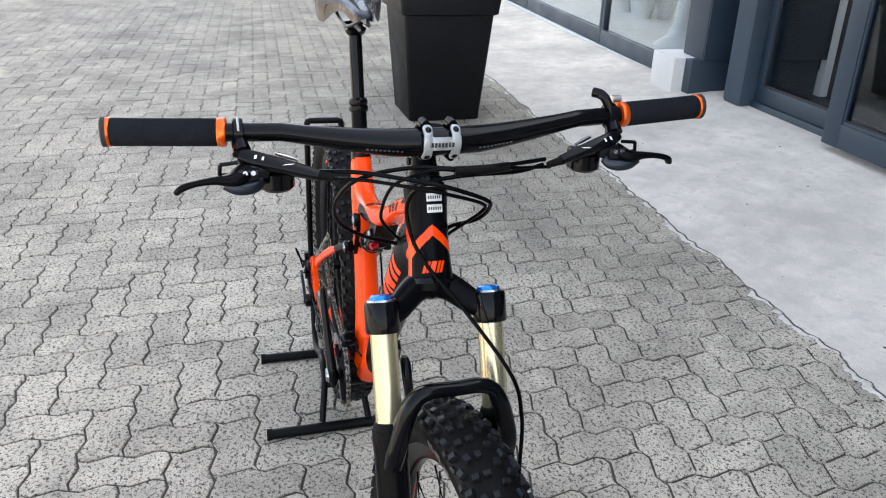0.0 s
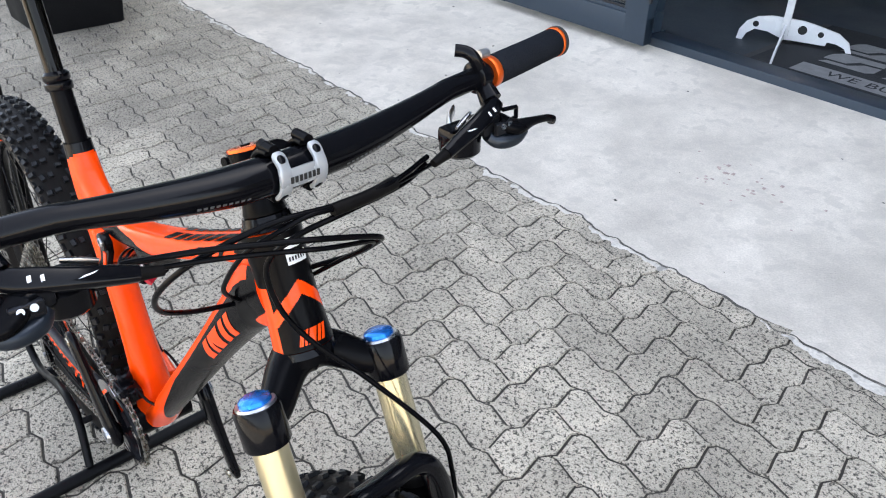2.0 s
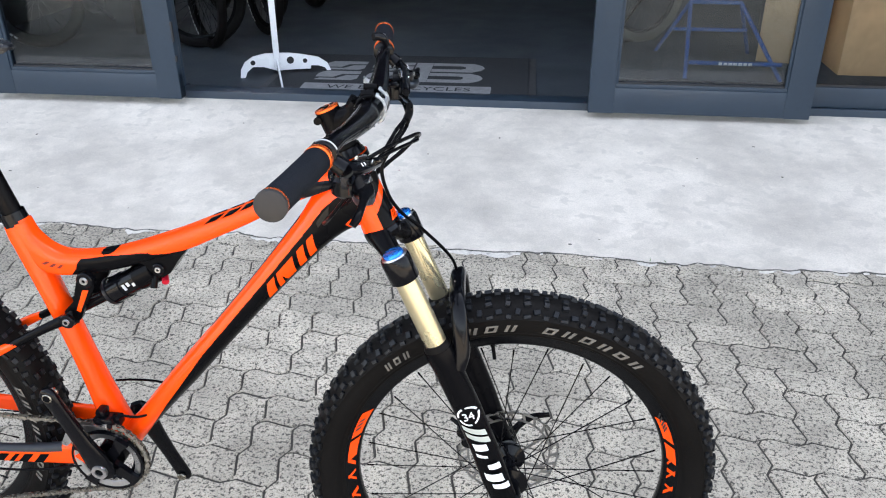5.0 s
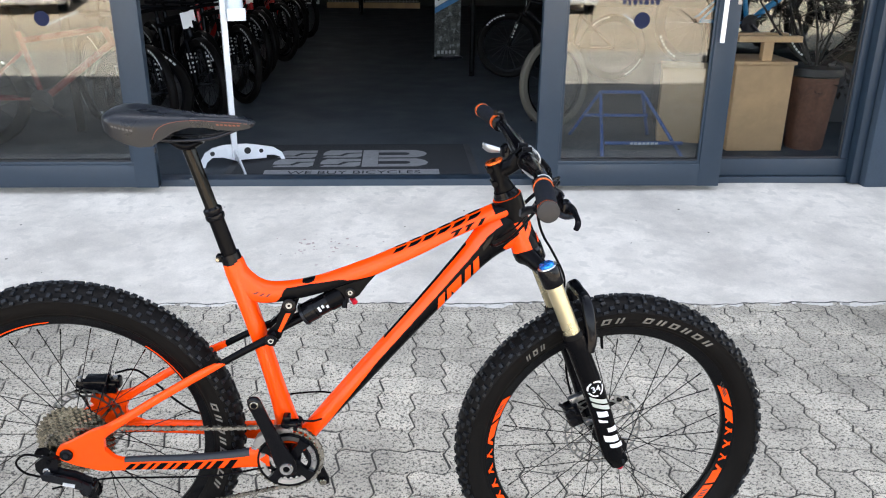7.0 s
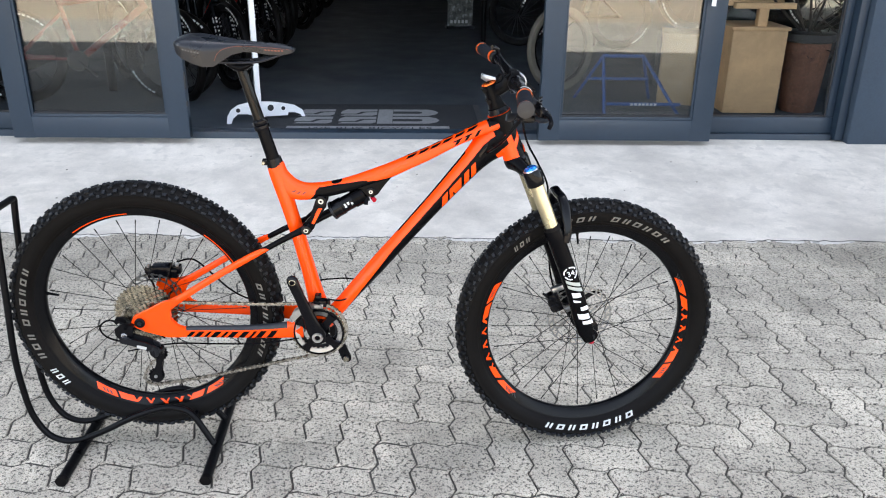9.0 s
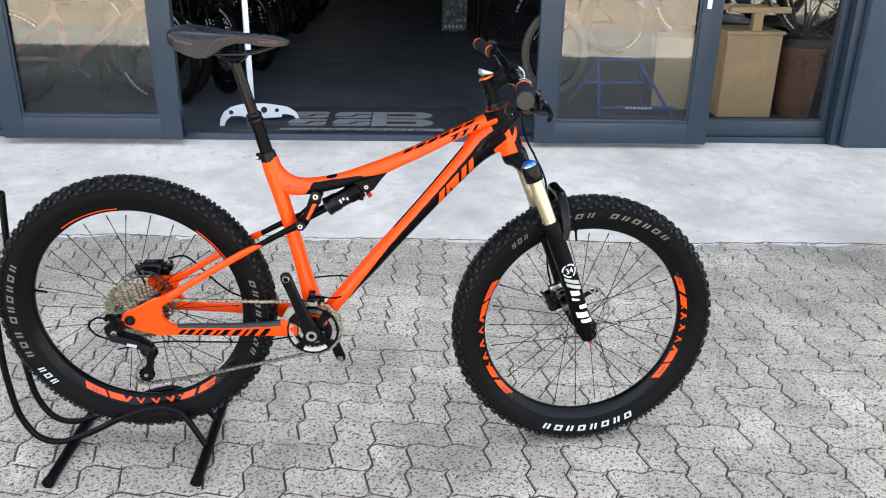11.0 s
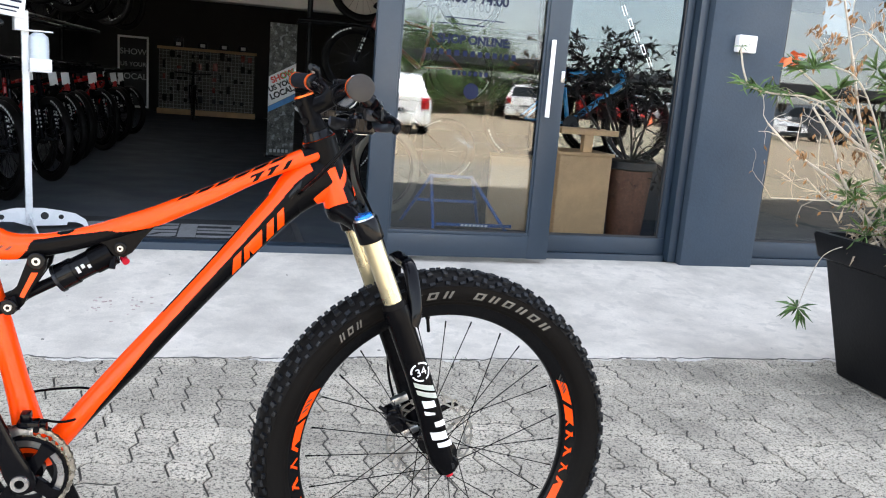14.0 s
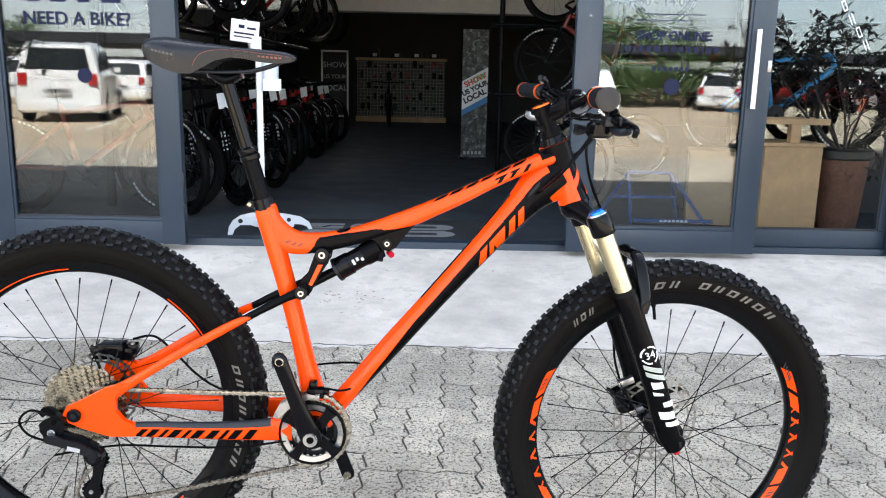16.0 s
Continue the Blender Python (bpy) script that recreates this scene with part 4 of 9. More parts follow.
side_marks("top_tube_mark", TT, TT_R, [((0.600 + 0.052 * k, 0.84), (0.634 + 0.052 * k, 0.84), (0.656 + 0.052 * k, 0.998), (0.616 + 0.052 * k, 0.998)) for k in range(6)]
           + [((0.800, -0.42), (0.817, -0.42), (0.842, 0.42), (0.824, 0.42)), ((0.800, 0.20), (0.838, 0.20), (0.846, 0.46), (0.806, 0.46)), ((0.842, -0.42), (0.857, -0.42), (0.882, 0.42), (0.866, 0.42)), ((0.850, 0.20), (0.880, 0.20), (0.887, 0.46), (0.856, 0.46)),
              ((0.886, -0.42), (0.902, -0.42), (0.924, 0.42), (0.909, 0.42))], M_BLACK, n=10, power=3.0)
side_marks("top_tube_mark", TT, TT_R, [((0.118 + 0.020 * k, -0.12), (0.128 + 0.020 * k, -0.12), (0.140 + 0.020 * k, 0.22), (0.131 + 0.020 * k, 0.22)) for k in range(3)], M_DARKRED, n=10, power=3.0)
tube("shock_bridge", [(0.410, 0, 0.720), (0.436, 0, 0.7255), (0.496, 0, 0.7415), (0.545, 0, 0.7540), (0.600, 0, 0.7720), (0.655, 0, 0.7900)],
     [(0.015, 0.008), (0.018, 0.0150), (0.020, 0.0140), (0.020, 0.0125), (0.018, 0.0110), (0.012, 0.0050)], M_BLACK, power=3)
bm = prism(bmesh.new(), [(0.545, 0.748), (0.650, 0.782), (0.624, 0.752), (0.607, 0.728), (0.594, 0.720), (0.580, 0.722), (0.566, 0.740)], -0.019, 0.019)
part("shock_tab", soften(bm, 0.003), M_BLACK, bike)
head = bmesh.new()
hb, ht = HEAD_LOW + HEAD_UP * 0.0, HEAD_LOW + HEAD_UP * 0.116
def head_pick(t, a):
    """Black with an orange chevron across the front and orange lower cheeks."""
    f = abs(math.atan2(math.cos(a), -math.sin(a)))
    if f > 1.20:
        return 0 if t < 0.56 else 1
    if abs(t - (0.52 - 0.20 * f)) < 0.062:
        return 0
    return 1


loft(head, [hb.lerp(ht, k / 180) for k in range(181)], [0.0295 - 0.003 * math.sin(k / 180 * math.pi) for k in range(181)], 120, Y, pick=head_pick)
head_tube = part("head_tube", head, OB, bike)
for r0, z0, z1 in ((0.0305, -0.008, -0.001), (0.0265, 0.117, 0.122), (0.0240, 0.122, 0.130)):
    bm = bmesh.new()
    rod(bm, HEAD_LOW + HEAD_UP * z0, HEAD_LOW + HEAD_UP * z1, r0, r0 * (0.96 if z0 < 0.12 else 0.93), seg=32)
    part("headset_cup", bm, M_GLOSSBLACK, bike)
for k in (0, 1):
    bm = bmesh.new()
    c = HEAD_LOW + HEAD_UP * (0.1025 - 0.0145 * k)
    fw = Vector((HEAD_UP.z, 0, -HEAD_UP.x))
    rows = [[bm.verts.new(c + HEAD_UP * h + fw * (0.0293 * math.cos(q)) + Vector(Y) * (0.0293 * math.sin(q))) for q in (-0.20, -0.01, 0.18, 0.37, 0.55)] for h in (-0.0052, 0.0052)]
    for i in range(4):
        bm.faces.new((rows[0][i], rows[0][i + 1], rows[1][i + 1], rows[1][i]))
    st = part("head_sticker", bm, M_DECALWHITE, head_tube, "small white printed sticker")
    bm = bmesh.new()
    for i in range(6):
        q0 = -0.14 + 0.105 * i
        vs = [bm.verts.new(c + HEAD_UP * h + fw * (0.0296 * math.cos(q)) + Vector(Y) * (0.0296 * math.sin(q))) for h, q in ((-0.002, q0), (-0.002, q0 + 0.06), (0.002, q0 + 0.07), (0.002, q0 + 0.01))]
        bm.faces.new(vs)
    tagged(part("print_bars", bm, M_BLACKVINYL, head_tube), kind="stuff")
# slanted orange mark at the foot of the head tube
bm = bmesh.new()
c, fw = HEAD_LOW + HEAD_UP * 0.013, Vector((HEAD_UP.z, 0, -HEAD_UP.x))
for q0, wide in ((-0.50, 0.13), (-0.33, 0.08), (-0.20, 0.24), (0.10, 0.12), (0.26, 0.12)):
    rows = [[bm.verts.new(c + HEAD_UP * h + fw * (0.0302 * math.cos(q0 + e + lean)) + Vector(Y) * (0.0302 * math.sin(q0 + e + lean))) for e in (0, wide / 2, wide)] for h, lean in ((-0.0075, -0.08), (0.0, 0.0), (0.0075, 0.08))]
    for a, b in zip(rows, rows[1:]):
        for i in (0, 1):
            bm.faces.new((a[i], a[i + 1], b[i + 1], b[i]))
tagged(part("head_mark", bm, M_ORANGE, head_tube, "orange slanted mark"), kind="stuff")

# ---- suspension links, shock, stays ----
for side in (-1, 1):
    y0, y1 = side * 0.021, side * 0.029
    bm = prism(bmesh.new(), [(0.414, 0.633), (0.430, 0.625), (0.445, 0.640), (0.458, 0.668), (0.478, 0.698), (0.482, 0.716), (0.470, 0.727), (0.455, 0.722), (0.447, 0.700), (0.436, 0.670), (0.418, 0.652)], y0, y1)
    part("rocker_link", soften(bm, 0.002), M_BLACK, bike)
    bm = prism(bmesh.new(), [(0.440, 0.655), (0.446, 0.652), (0.468, 0.694), (0.458, 0.694)], y1, y1 + side * 0.0012)
    part("rocker_mark", bm, M_ORANGE, bike)
    for c, r, yy in (((0.427, 0.641), 0.0125, 0.0425), ((0.466, 0.713), 0.0135, 0.0292), ((0.589, 0.735), 0.0100, 0.0192)):
        yy *= side
        bm = bmesh.new()
        disc(bm, r, yy - side * 0.004, yy + side * 0.004, 24, "y", (c[0], 0, c[1]), bevel=0.0014)
        b = part("pivot_bolt", bm, M_GLOSSBLACK, bike)
        bm = bmesh.new()
        spin(bm, [(r * 0.24, yy + side * 0.0036), (r * 0.24, yy + side * 0.0058), (r * 0.46, yy + side * 0.0058), (r * 0.52, yy + side * 0.0036)], 20, centre=(c[0], 0, c[1]))
        part("bolt_head", bm, M_STEEL, b)
    # seat stay: black strut, then orange tube down to the dropout
    bm = bmesh.new()
    loft(bm, smooth_path([(0.438, side * 0.034, 0.646), (0.405, side * 0.040, 0.634), (0.360, side * 0.046, 0.612), (0.316, side * 0.050, 0.588)], 4), smooth_values([(0.006, 0.0125), (0.007, 0.0085), (0.007, 0.0075), (0.007, 0.0070)], 4), 14, Y)
    part("link_strut", bm, M_BLACK, bike)
    bm = bmesh.new()
    loft(bm, smooth_path([(0.332, side * 0.0495, 0.596), (0.285, side * 0.053, 0.573), (0.200, side * 0.060, 0.525), (0.110, side * 0.066, 0.470), (0.055, side * 0.070, 0.436)], 6),
         smooth_values([(0.006, 0.0050), (0.008, 0.0085), (0.008, 0.0085), (0.008, 0.0095), (0.007, 0.015)], 6), 16, Y, power=2.6)
    part("seat_stay", bm, M_ORANGE, bike)
    bm = prism(bmesh.new(), [(-0.024, 0.404), (-0.016, 0.420), (0.014, 0.434), (0.058, 0.458), (0.094, 0.468), (0.078, 0.440), (0.076, 0.412), (0.092, 0.392), (0.112, 0.384), (0.112, 0.361), (0.064, 0.360), (0.012, 0.376), (-0.014, 0.388)], side * 0.066, side * 0.078)
    part("dropout", soften(bm, 0.003), M_ORANGE, bike)
    CS = [(0.075, side * 0.070, 0.373), (0.150, side * 0.068, 0.372), (0.250, side * 0.064, 0.369), (0.340, side * 0.055, 0.367), (0.405, side * 0.046, 0.368)]
    CS_R = [(0.008, 0.013), (0.008, 0.0155), (0.009, 0.0170), (0.010, 0.0205), (0.012, 0.0260)]
    bm = bmesh.new()
    loft(bm, smooth_path(CS, 8), smooth_values(CS_R, 8), 20, Y, power=3, pick=lambda t, a: 1 if side < 0 and math.sin(a) > 0.30 and 0.10 < t < 0.84 else 0)
    part("chain_stay", bm, (M_ORANGE, M_PAD), bike)
    if side < 0:
        for a, w in ((0.10, 0.045), (0.16, 0.055), (0.235, 0.030), (0.285, 0.060), (0.365, 0.030), (0.415, 0.060), (0.500, 0.060), (0.580, 0.030), (0.630, 0.060), (0.715, 0.060)):
            side_marks("chain_stay_mark", CS, CS_R, [((a, -0.80), (a + w * 0.8, -0.80), (a + w * 0.8 + 0.050, 0.24), (a + 0.050, 0.24))], M_BLACK, sides=(-1,), power=3)
    bm = bmesh.new()
    disc(bm, 0.013, side * 0.078, side * 0.086, 24, "y", (REAR.x, 0, REAR.z), bevel=0.002)
    ax = part("rear_axle", bm, M_GLOSSBLACK, bike)
    bm = bmesh.new()
    disc(bm, 0.006, side * 0.086, side * 0.0868, 6, "y", (REAR.x, 0, REAR.z))
    part("hex_socket", bm, M_DARKMETAL, ax)
# shock
SH0, SH1 = Vector((0.464, 0, 0.662)), Vector((0.588, 0, 0.733))
d = (SH1 - SH0).normalized()
for nm, a, b, r, mt in (("shock_shaft", 0.0, 0.045, 0.0065, M_BRONZE), ("shock_can", 0.034, 0.062, 0.0225, M_GLOSSBLACK), ("shock_collar", 0.030, 0.036, 0.0240, M_DARKMETAL), ("shock_sleeve", 0.060, 0.094, 0.0205, M_GLOSSBLACK), ("shock_head", 0.092, 0.128, 0.0225, M_BLACK)):
    bm = bmesh.new()
    L = b - a
    loft(bm, [SH0 + d * (a + L * q) for q in (0, 0.03, 0.5, 0.97, 1)], [r * 0.9, r, r, r, r * 0.9], 24, Y)
    part(nm, bm, mt, bike)
for side in (-1, 1):
    bm = bmesh.new()
    rod(bm, (0.436, side * 0.012, 0.648), (0.505, side * 0.012, 0.684), 0.008, 0.007, 12)
    part("shock_yoke", bm, M_BLACK, bike)
bm = bmesh.new()
c = SH0 + d * 0.080
for q in range(3):
    p = c + d * (q - 1) * 0.009
    box(bm, -0.0026, 0.0026, -0.0212, -0.0206, -0.005 + 0.004 * (q % 2), 0.006 - 0.005 * (q // 2), m=Matrix.Translation(p) @ Matrix.Rotation(-math.atan2(d.z, d.x), 4, "Y"))
tagged(part("shock_mark", bm, M_DECALGREY, bike), kind="stuff")
bm = bmesh.new()
rod(bm, SH1 + Vector((0.004, -0.010, -0.016)), SH1 + Vector((0.010, -0.022, -0.020)), 0.0058, seg=14)
part("rebound_knob", bm, M_RED, bike)
bm = bmesh.new()
rod(bm, SH1 + Vector((-0.010, -0.014, -0.014)), SH1 + Vector((-0.012, -0.022, -0.032)), 0.0055, seg=12)
part("shock_lever", bm, M_BLACK, bike)

# ---- seat post and saddle ----
P0, P1 = Vector((0.3545, 0, 0.800)), Vector((0.2915, 0, 1.032))
d = (P1 - P0).normalized()
bm = bmesh.new()
rod(bm, P0 - d * 0.005, P0 + d * 0.016, 0.0205, 0.0195, 28)
clamp = part("seat_clamp", bm, M_GLOSSBLACK, bike)
bm = boxes((0.324, 0.338, -0.010, 0.010, 0.798, 0.812), bevel=0.003)
part("clamp_ear", bm, M_GLOSSBLACK, clamp)
bm = bmesh.new()
rod(bm, (0.328, -0.0135, 0.805), (0.328, 0.0135, 0.805), 0.0038, seg=12)
part("clamp_bolt", bm, M_CASSETTE, clamp)
bm = bmesh.new()
rod(bm, P0 + d * 0.012, P0 + d * 0.092, 0.0158, 0.0150, 28)
part("post_lower", bm, M_BLACK, bike)
bm = bmesh.new()
loft(bm, [P0 + d * q for q in (0.090, 0.093, 0.100, 0.102, 0.105, 0.112, 0.116)], [0.0175, 0.019, 0.019, 0.0165, 0.0185, 0.0185, 0.0145], 28, Y)
part("post_collar", bm, M_GLOSSBLACK, bike)
bm = bmesh.new()
rod(bm, P0 + d * 0.112, P1, 0.0126, seg=28)
part("post_upper", bm, M_BRONZE, bike, "dark polished dropper post tube")
bm = bmesh.new()
loft(bm, smooth_path([(0.262, 0, 1.046), (0.280, 0, 1.038), (0.295, 0, 1.036), (0.318, 0, 1.044)], 4), smooth_values([(0.020, 0.006), (0.019, 0.011), (0.019, 0.011), (0.018, 0.006)], 4), 20, Y)
part("saddle_clamp", bm, M_BLACK, bike)
for q in (0.258, 0.318):
    bm = bmesh.new()
    rod(bm, (q, -0.006, 1.052), (q, 0.006, 1.040), 0.004, seg=10)
    part("clamp_bolt", bm, M_STEEL, bike)
# rows: along, half width, top, lower edge
SADDLE = [(0.150, 0.036, 1.098, 1.082), (0.158, 0.056, 1.105, 1.074), (0.172, 0.067, 1.109, 1.064), (0.195, 0.071, 1.1095, 1.053), (0.220, 0.068, 1.107, 1.045), (0.240, 0.060, 1.104, 1.045), (0.258, 0.052, 1.101, 1.056), (0.280, 0.043, 1.098, 1.069),
          (0.305, 0.034, 1.095, 1.075), (0.330, 0.027, 1.093, 1.073), (0.355, 0.023, 1.0915, 1.068), (0.380, 0.021, 1.090, 1.066), (0.400, 0.019, 1.087, 1.067), (0.414, 0.014, 1.083, 1.070), (0.420, 0.007, 1.079, 1.074)]
sad, rows, fine = bmesh.new(), [], []
for a, b in zip(SADDLE, SADDLE[1:]):
    fine += [tuple(a[i] + (b[i] - a[i]) * k / 3 for i in range(4)) for k in range(3)]
fine.append(SADDLE[-1])


def saddle_point(x, q, lift=0.0):
    """The cover at x along and q (-1 to 1) across."""
    w, z, low = (float(np.interp(x, [r[0] for r in SADDLE], [r[i] for r in SADDLE])) for i in (1, 2, 3))
    groove = 0.005 * math.exp(-(q / 0.16) ** 2) * (1 if 0.19 < x < 0.39 else 0)
    drop = 1 - math.sqrt(max(0.0, 1 - abs(q) ** 2.6))
    return Vector((x, (w + lift) * math.sin(q * math.pi / 2) * (1 - 0.10 * abs(q) ** 8), z + lift * (1 - abs(q)) - groove - (z - low) * drop))


for x, w, z, low in fine:
    ring = [sad.verts.new(saddle_point(x, -1 + 2 * k / 32)) for k in range(33)]
    under = [sad.verts.new((x, w * 0.84 * math.sin(q * math.pi / 2), low + (z - low) * 0.45 * (1 - abs(q) ** 4))) for q in [0.95 - 1.9 * k / 12 for k in range(13)]]
    rows.append(ring + under)
m = len(rows[0])
for i in range(len(rows) - 1):
    for k in range(m):
        sad.faces.new((rows[i][k], rows[i][(k + 1) % m], rows[i + 1][(k + 1) % m], rows[i + 1][k]))
sad.faces.new(rows[0]), sad.faces.new(rows[-1])
saddle = part("saddle", sad, M_LEATHER, bike, "slim black saddle with orange piping", smooth=70)
for side in (-1, 1):
    bm = bmesh.new()
    loft(bm, smooth_path([(0.190, side * 0.030, 1.072), (0.240, side * 0.022, 1.051), (0.325, side * 0.021, 1.050), (0.375, side * 0.012, 1.062), (0.402, side * 0.007, 1.074)], 5), [0.0034] * 21, 10)
    part("rail", bm, M_DARKMETAL, saddle)
    bm = bmesh.new()
    path = [saddle_point(x, side * q, 0.0004) for x, q in ((0.243, 0.985), (0.250, 0.93), (0.262, 0.86), (0.285, 0.82), (0.315, 0.80), (0.350, 0.80), (0.385, 0.82), (0.408, 0.86))]
    loft(bm, smooth_path(path, 5), [0.0006] * 36, 6)
    part("piping", bm, M_PIPING, saddle)
    bm = bmesh.new()
    for k in range(6):
        x = 0.352 + 0.0075 * k
        bm.faces.new([bm.verts.new(saddle_point(a, side * q, 0.0006)) for a, q in ((x, 0.90), (x + 0.005, 0.90), (x + 0.006, 0.95), (x + 0.001, 0.95))])
    tagged(part("saddle_mark", bm, M_PIPING, saddle), kind="stuff")
    bm = bmesh.new()
    for k in range(6):
        x = 0.176 + 0.0065 * k
        bm.faces.new([bm.verts.new(saddle_point(a, side * q, 0.0006)) for a, q in ((x, 0.885), (x + 0.0045, 0.885), (x + 0.0045, 0.915), (x, 0.915))])
    tagged(part("saddle_mark", bm, M_SADDLEGREY, saddle), kind="stuff")

# ---- drivetrain ----
bm = bmesh.new()
rod(bm, BB + Vector((0, -0.046, 0)), BB + Vector((0, 0.046, 0)), 0.026, seg=32)
part("bottom_bracket", bm, M_BLACK, bike)


def gear(bm, r, y0, y1, teeth, cx, cz, inner, mi=0):
    n = teeth * 4
    ring = []
    for y in (y0, y1):
        for rr in (None, inner):
            ring.append([bm.verts.new((cx + q * math.cos(2 * math.pi * k / n), y, cz + q * math.sin(2 * math.pi * k / n))) for k in range(n) for q in ((r + (0.0026 if k % 4 in (0, 1) else -0.0016)) if rr is None else rr,)])
    o0, i0, o1, i1 = ring
    for k in range(n):
        j = (k + 1) % n
        for a, b in ((o0, o1), (o1, i1), (i1, i0), (i0, o0)):
            bm.faces.new((a[k], a[j], b[j], b[k])).material_index = mi
    return bm


bm = gear(bmesh.new(), 0.0700, -0.0560, -0.0530, 36, BB.x, BB.z, 0.058)
ring = part("chainring", bm, M_CASSETTE, bike, "toothed dark steel chainring")
bm = spin(bmesh.new(), [(0.0490, -0.0570), (0.0500, -0.0585), (0.0600, -0.0600), (0.0610, -0.0570), (0.0560, -0.0540)], 72, centre=(BB.x, 0, BB.z))
part("chainring_rim", bm, M_STEEL, ring, "polished silver inner ring")
bm = spin(bmesh.new(), [(0.0608, -0.0570), (0.0612, -0.0606), (0.0655, -0.0606), (0.0662, -0.0570)], 72, centre=(BB.x, 0, BB.z))
part("chainring_edge", bm, M_GLOSSBLACK, ring)
bm = gear(bmesh.new(), 0.0520, -0.0480, -0.0455, 26, BB.x, BB.z, 0.042)
part("inner_chainring", bm, M_DARKMETAL, ring)
bm = bmesh.new()
for k in range(4):
    a = radians(52 + 90 * k)
    p = [(BB.x + r * math.cos(a + s), BB.z + r * math.sin(a + s)) for r, s in ((0.016, -0.80), (0.034, -0.30), (0.048, -0.19), (0.0625, -0.21), (0.0625, 0.21), (0.048, 0.19), (0.034, 0.30), (0.016, 0.80))]
    prism(bm, p, -0.0665, -0.0555)
soften(bm, 0.0015)
part("spider", bm, M_GLOSSBLACK, bike)
CRANK_DIR = Vector((-0.325, 0, 0.946))


def crank_arm(name, y, way, out):
    bm = bmesh.new()
    c = Vector((BB.x, y, BB.z))
    w = Vector(way)
    loft(bm, [c + w * q + Vector((0, out * (0.004 + 0.010 * q / 0.17), 0)) for q in (-0.022, -0.012, 0.02, 0.06, 0.11, 0.152, 0.170, 0.180, 0.184)],
         [(0.006, 0.012), (0.010, 0.020), (0.010, 0.021), (0.009, 0.016), (0.008, 0.0135), (0.0075, 0.0140), (0.007, 0.0145), (0.006, 0.011), (0.003, 0.005)], 20, Y, power=3)
    arm = part(name, bm, M_GLOSSBLACK, bike, "glossy black crank arm without a pedal")
    bm = bmesh.new()
    e = c + w * 0.168
    disc(bm, 0.0085, e.y + out * 0.010, e.y + out * 0.0225, 20, "y", (e.x, 0, e.z), bevel=0.001)
    disc(bm, 0.0085, e.y - out * 0.001, e.y + out * 0.004, 20, "y", (e.x, 0, e.z), bevel=0.001)
    ring2 = part("pedal_hole", bm, M_CASSETTE, arm)
    bm = bmesh.new()
    disc(bm, 0.0062, e.y + out * 0.0225, e.y + out * 0.0230, 20, "y", (e.x, 0, e.z))
    part("hole_thread", bm, M_BLACK, ring2)
    bm = bmesh.new()
    spin(bm, [(0.0075, y + out * 0.012), (0.0075, y + out * 0.0175), (0.0135, y + out * 0.0175), (0.0145, y + out * 0.012)], 28, centre=(c.x, 0, c.z))
    bolt = part("crank_bolt", bm, M_STEEL, arm)
    bm = bmesh.new()
    disc(bm, 0.0074, y + out * 0.008, y + out * 0.0150, 20, "y", (c.x, 0, c.z))
    part("bolt_head", bm, M_BLACK, bolt)
    return arm


crank_arm("crank_arm", -0.074, CRANK_DIR, -1)
crank_arm("crank_arm", 0.074, -CRANK_DIR, 1)
cass = bmesh.new()
rad = [0.0800, 0.0745, 0.0690, 0.0630, 0.0575, 0.0515, 0.0455, 0.0395, 0.0335, 0.0280, 0.0235]
for k, r in enumerate(rad):
    gear(cass, r, -0.0265 - 0.0039 * k, -0.0283 - 0.0039 * k, max(11, int(r * 500)), REAR.x, REAR.z, r * 0.72 if k < 3 else 0.016)
part("cassette", cass, M_CASSETTE, rear_wheel, "stepped steel cassette", at=Matrix.Translation(-REAR))
# derailleur
mech = thing("rear_derailleur", "", "")
mech.parent = bike
mech.location = (-0.006, 0, 0.018)
bm = prism(bmesh.new(), [(-0.046, 0.382), (-0.026, 0.390), (-0.010, 0.380), (-0.014, 0.350), (-0.028, 0.334), (-0.046, 0.338), (-0.058, 0.356), (-0.058, 0.372)], -0.090, -0.072)
knuckle = part("knuckle", soften(bm, 0.004), M_GLOSSBLACK, mech)
for x, z, r in ((-0.036, 0.354, 0.0075), (-0.030, 0.376, 0.0045)):
    bm = bmesh.new()
    disc(bm, r, -0.0935, -0.0900, 18, "y", (x, 0, z), bevel=0.001)
    part("bolt_head", bm, M_STEEL if r > 0.005 else M_BLACK, knuckle)
for y0, y1, dz in ((-0.101, -0.094, 0.0), (-0.086, -0.078, 0.006)):
    bm = prism(bmesh.new(), [(-0.046, 0.352 + dz), (-0.034, 0.354 + dz), (0.020, 0.338 + dz), (0.048, 0.322 + dz), (0.052, 0.308 + dz), (0.038, 0.308 + dz), (-0.010, 0.328 + dz), (-0.044, 0.338 + dz)], y0, y1)
    part("link_plate", soften(bm, 0.0025), M_DARKMETAL, mech)
bm = boxes((-0.012, 0.012, -0.1022, -0.1012, -0.004, 0.004), bevel=0)
part("link_print", bm, M_DECALGREY, mech, at=pose(0.008, 0, 0.326, 0, 14, 0))
bm = bmesh.new()
disc(bm, 0.0085, -0.1005, -0.0982, 18, "y", (0.040, 0, 0.306), bevel=0.001)
part("clutch_cap", bm, M_DARKMETAL, mech)
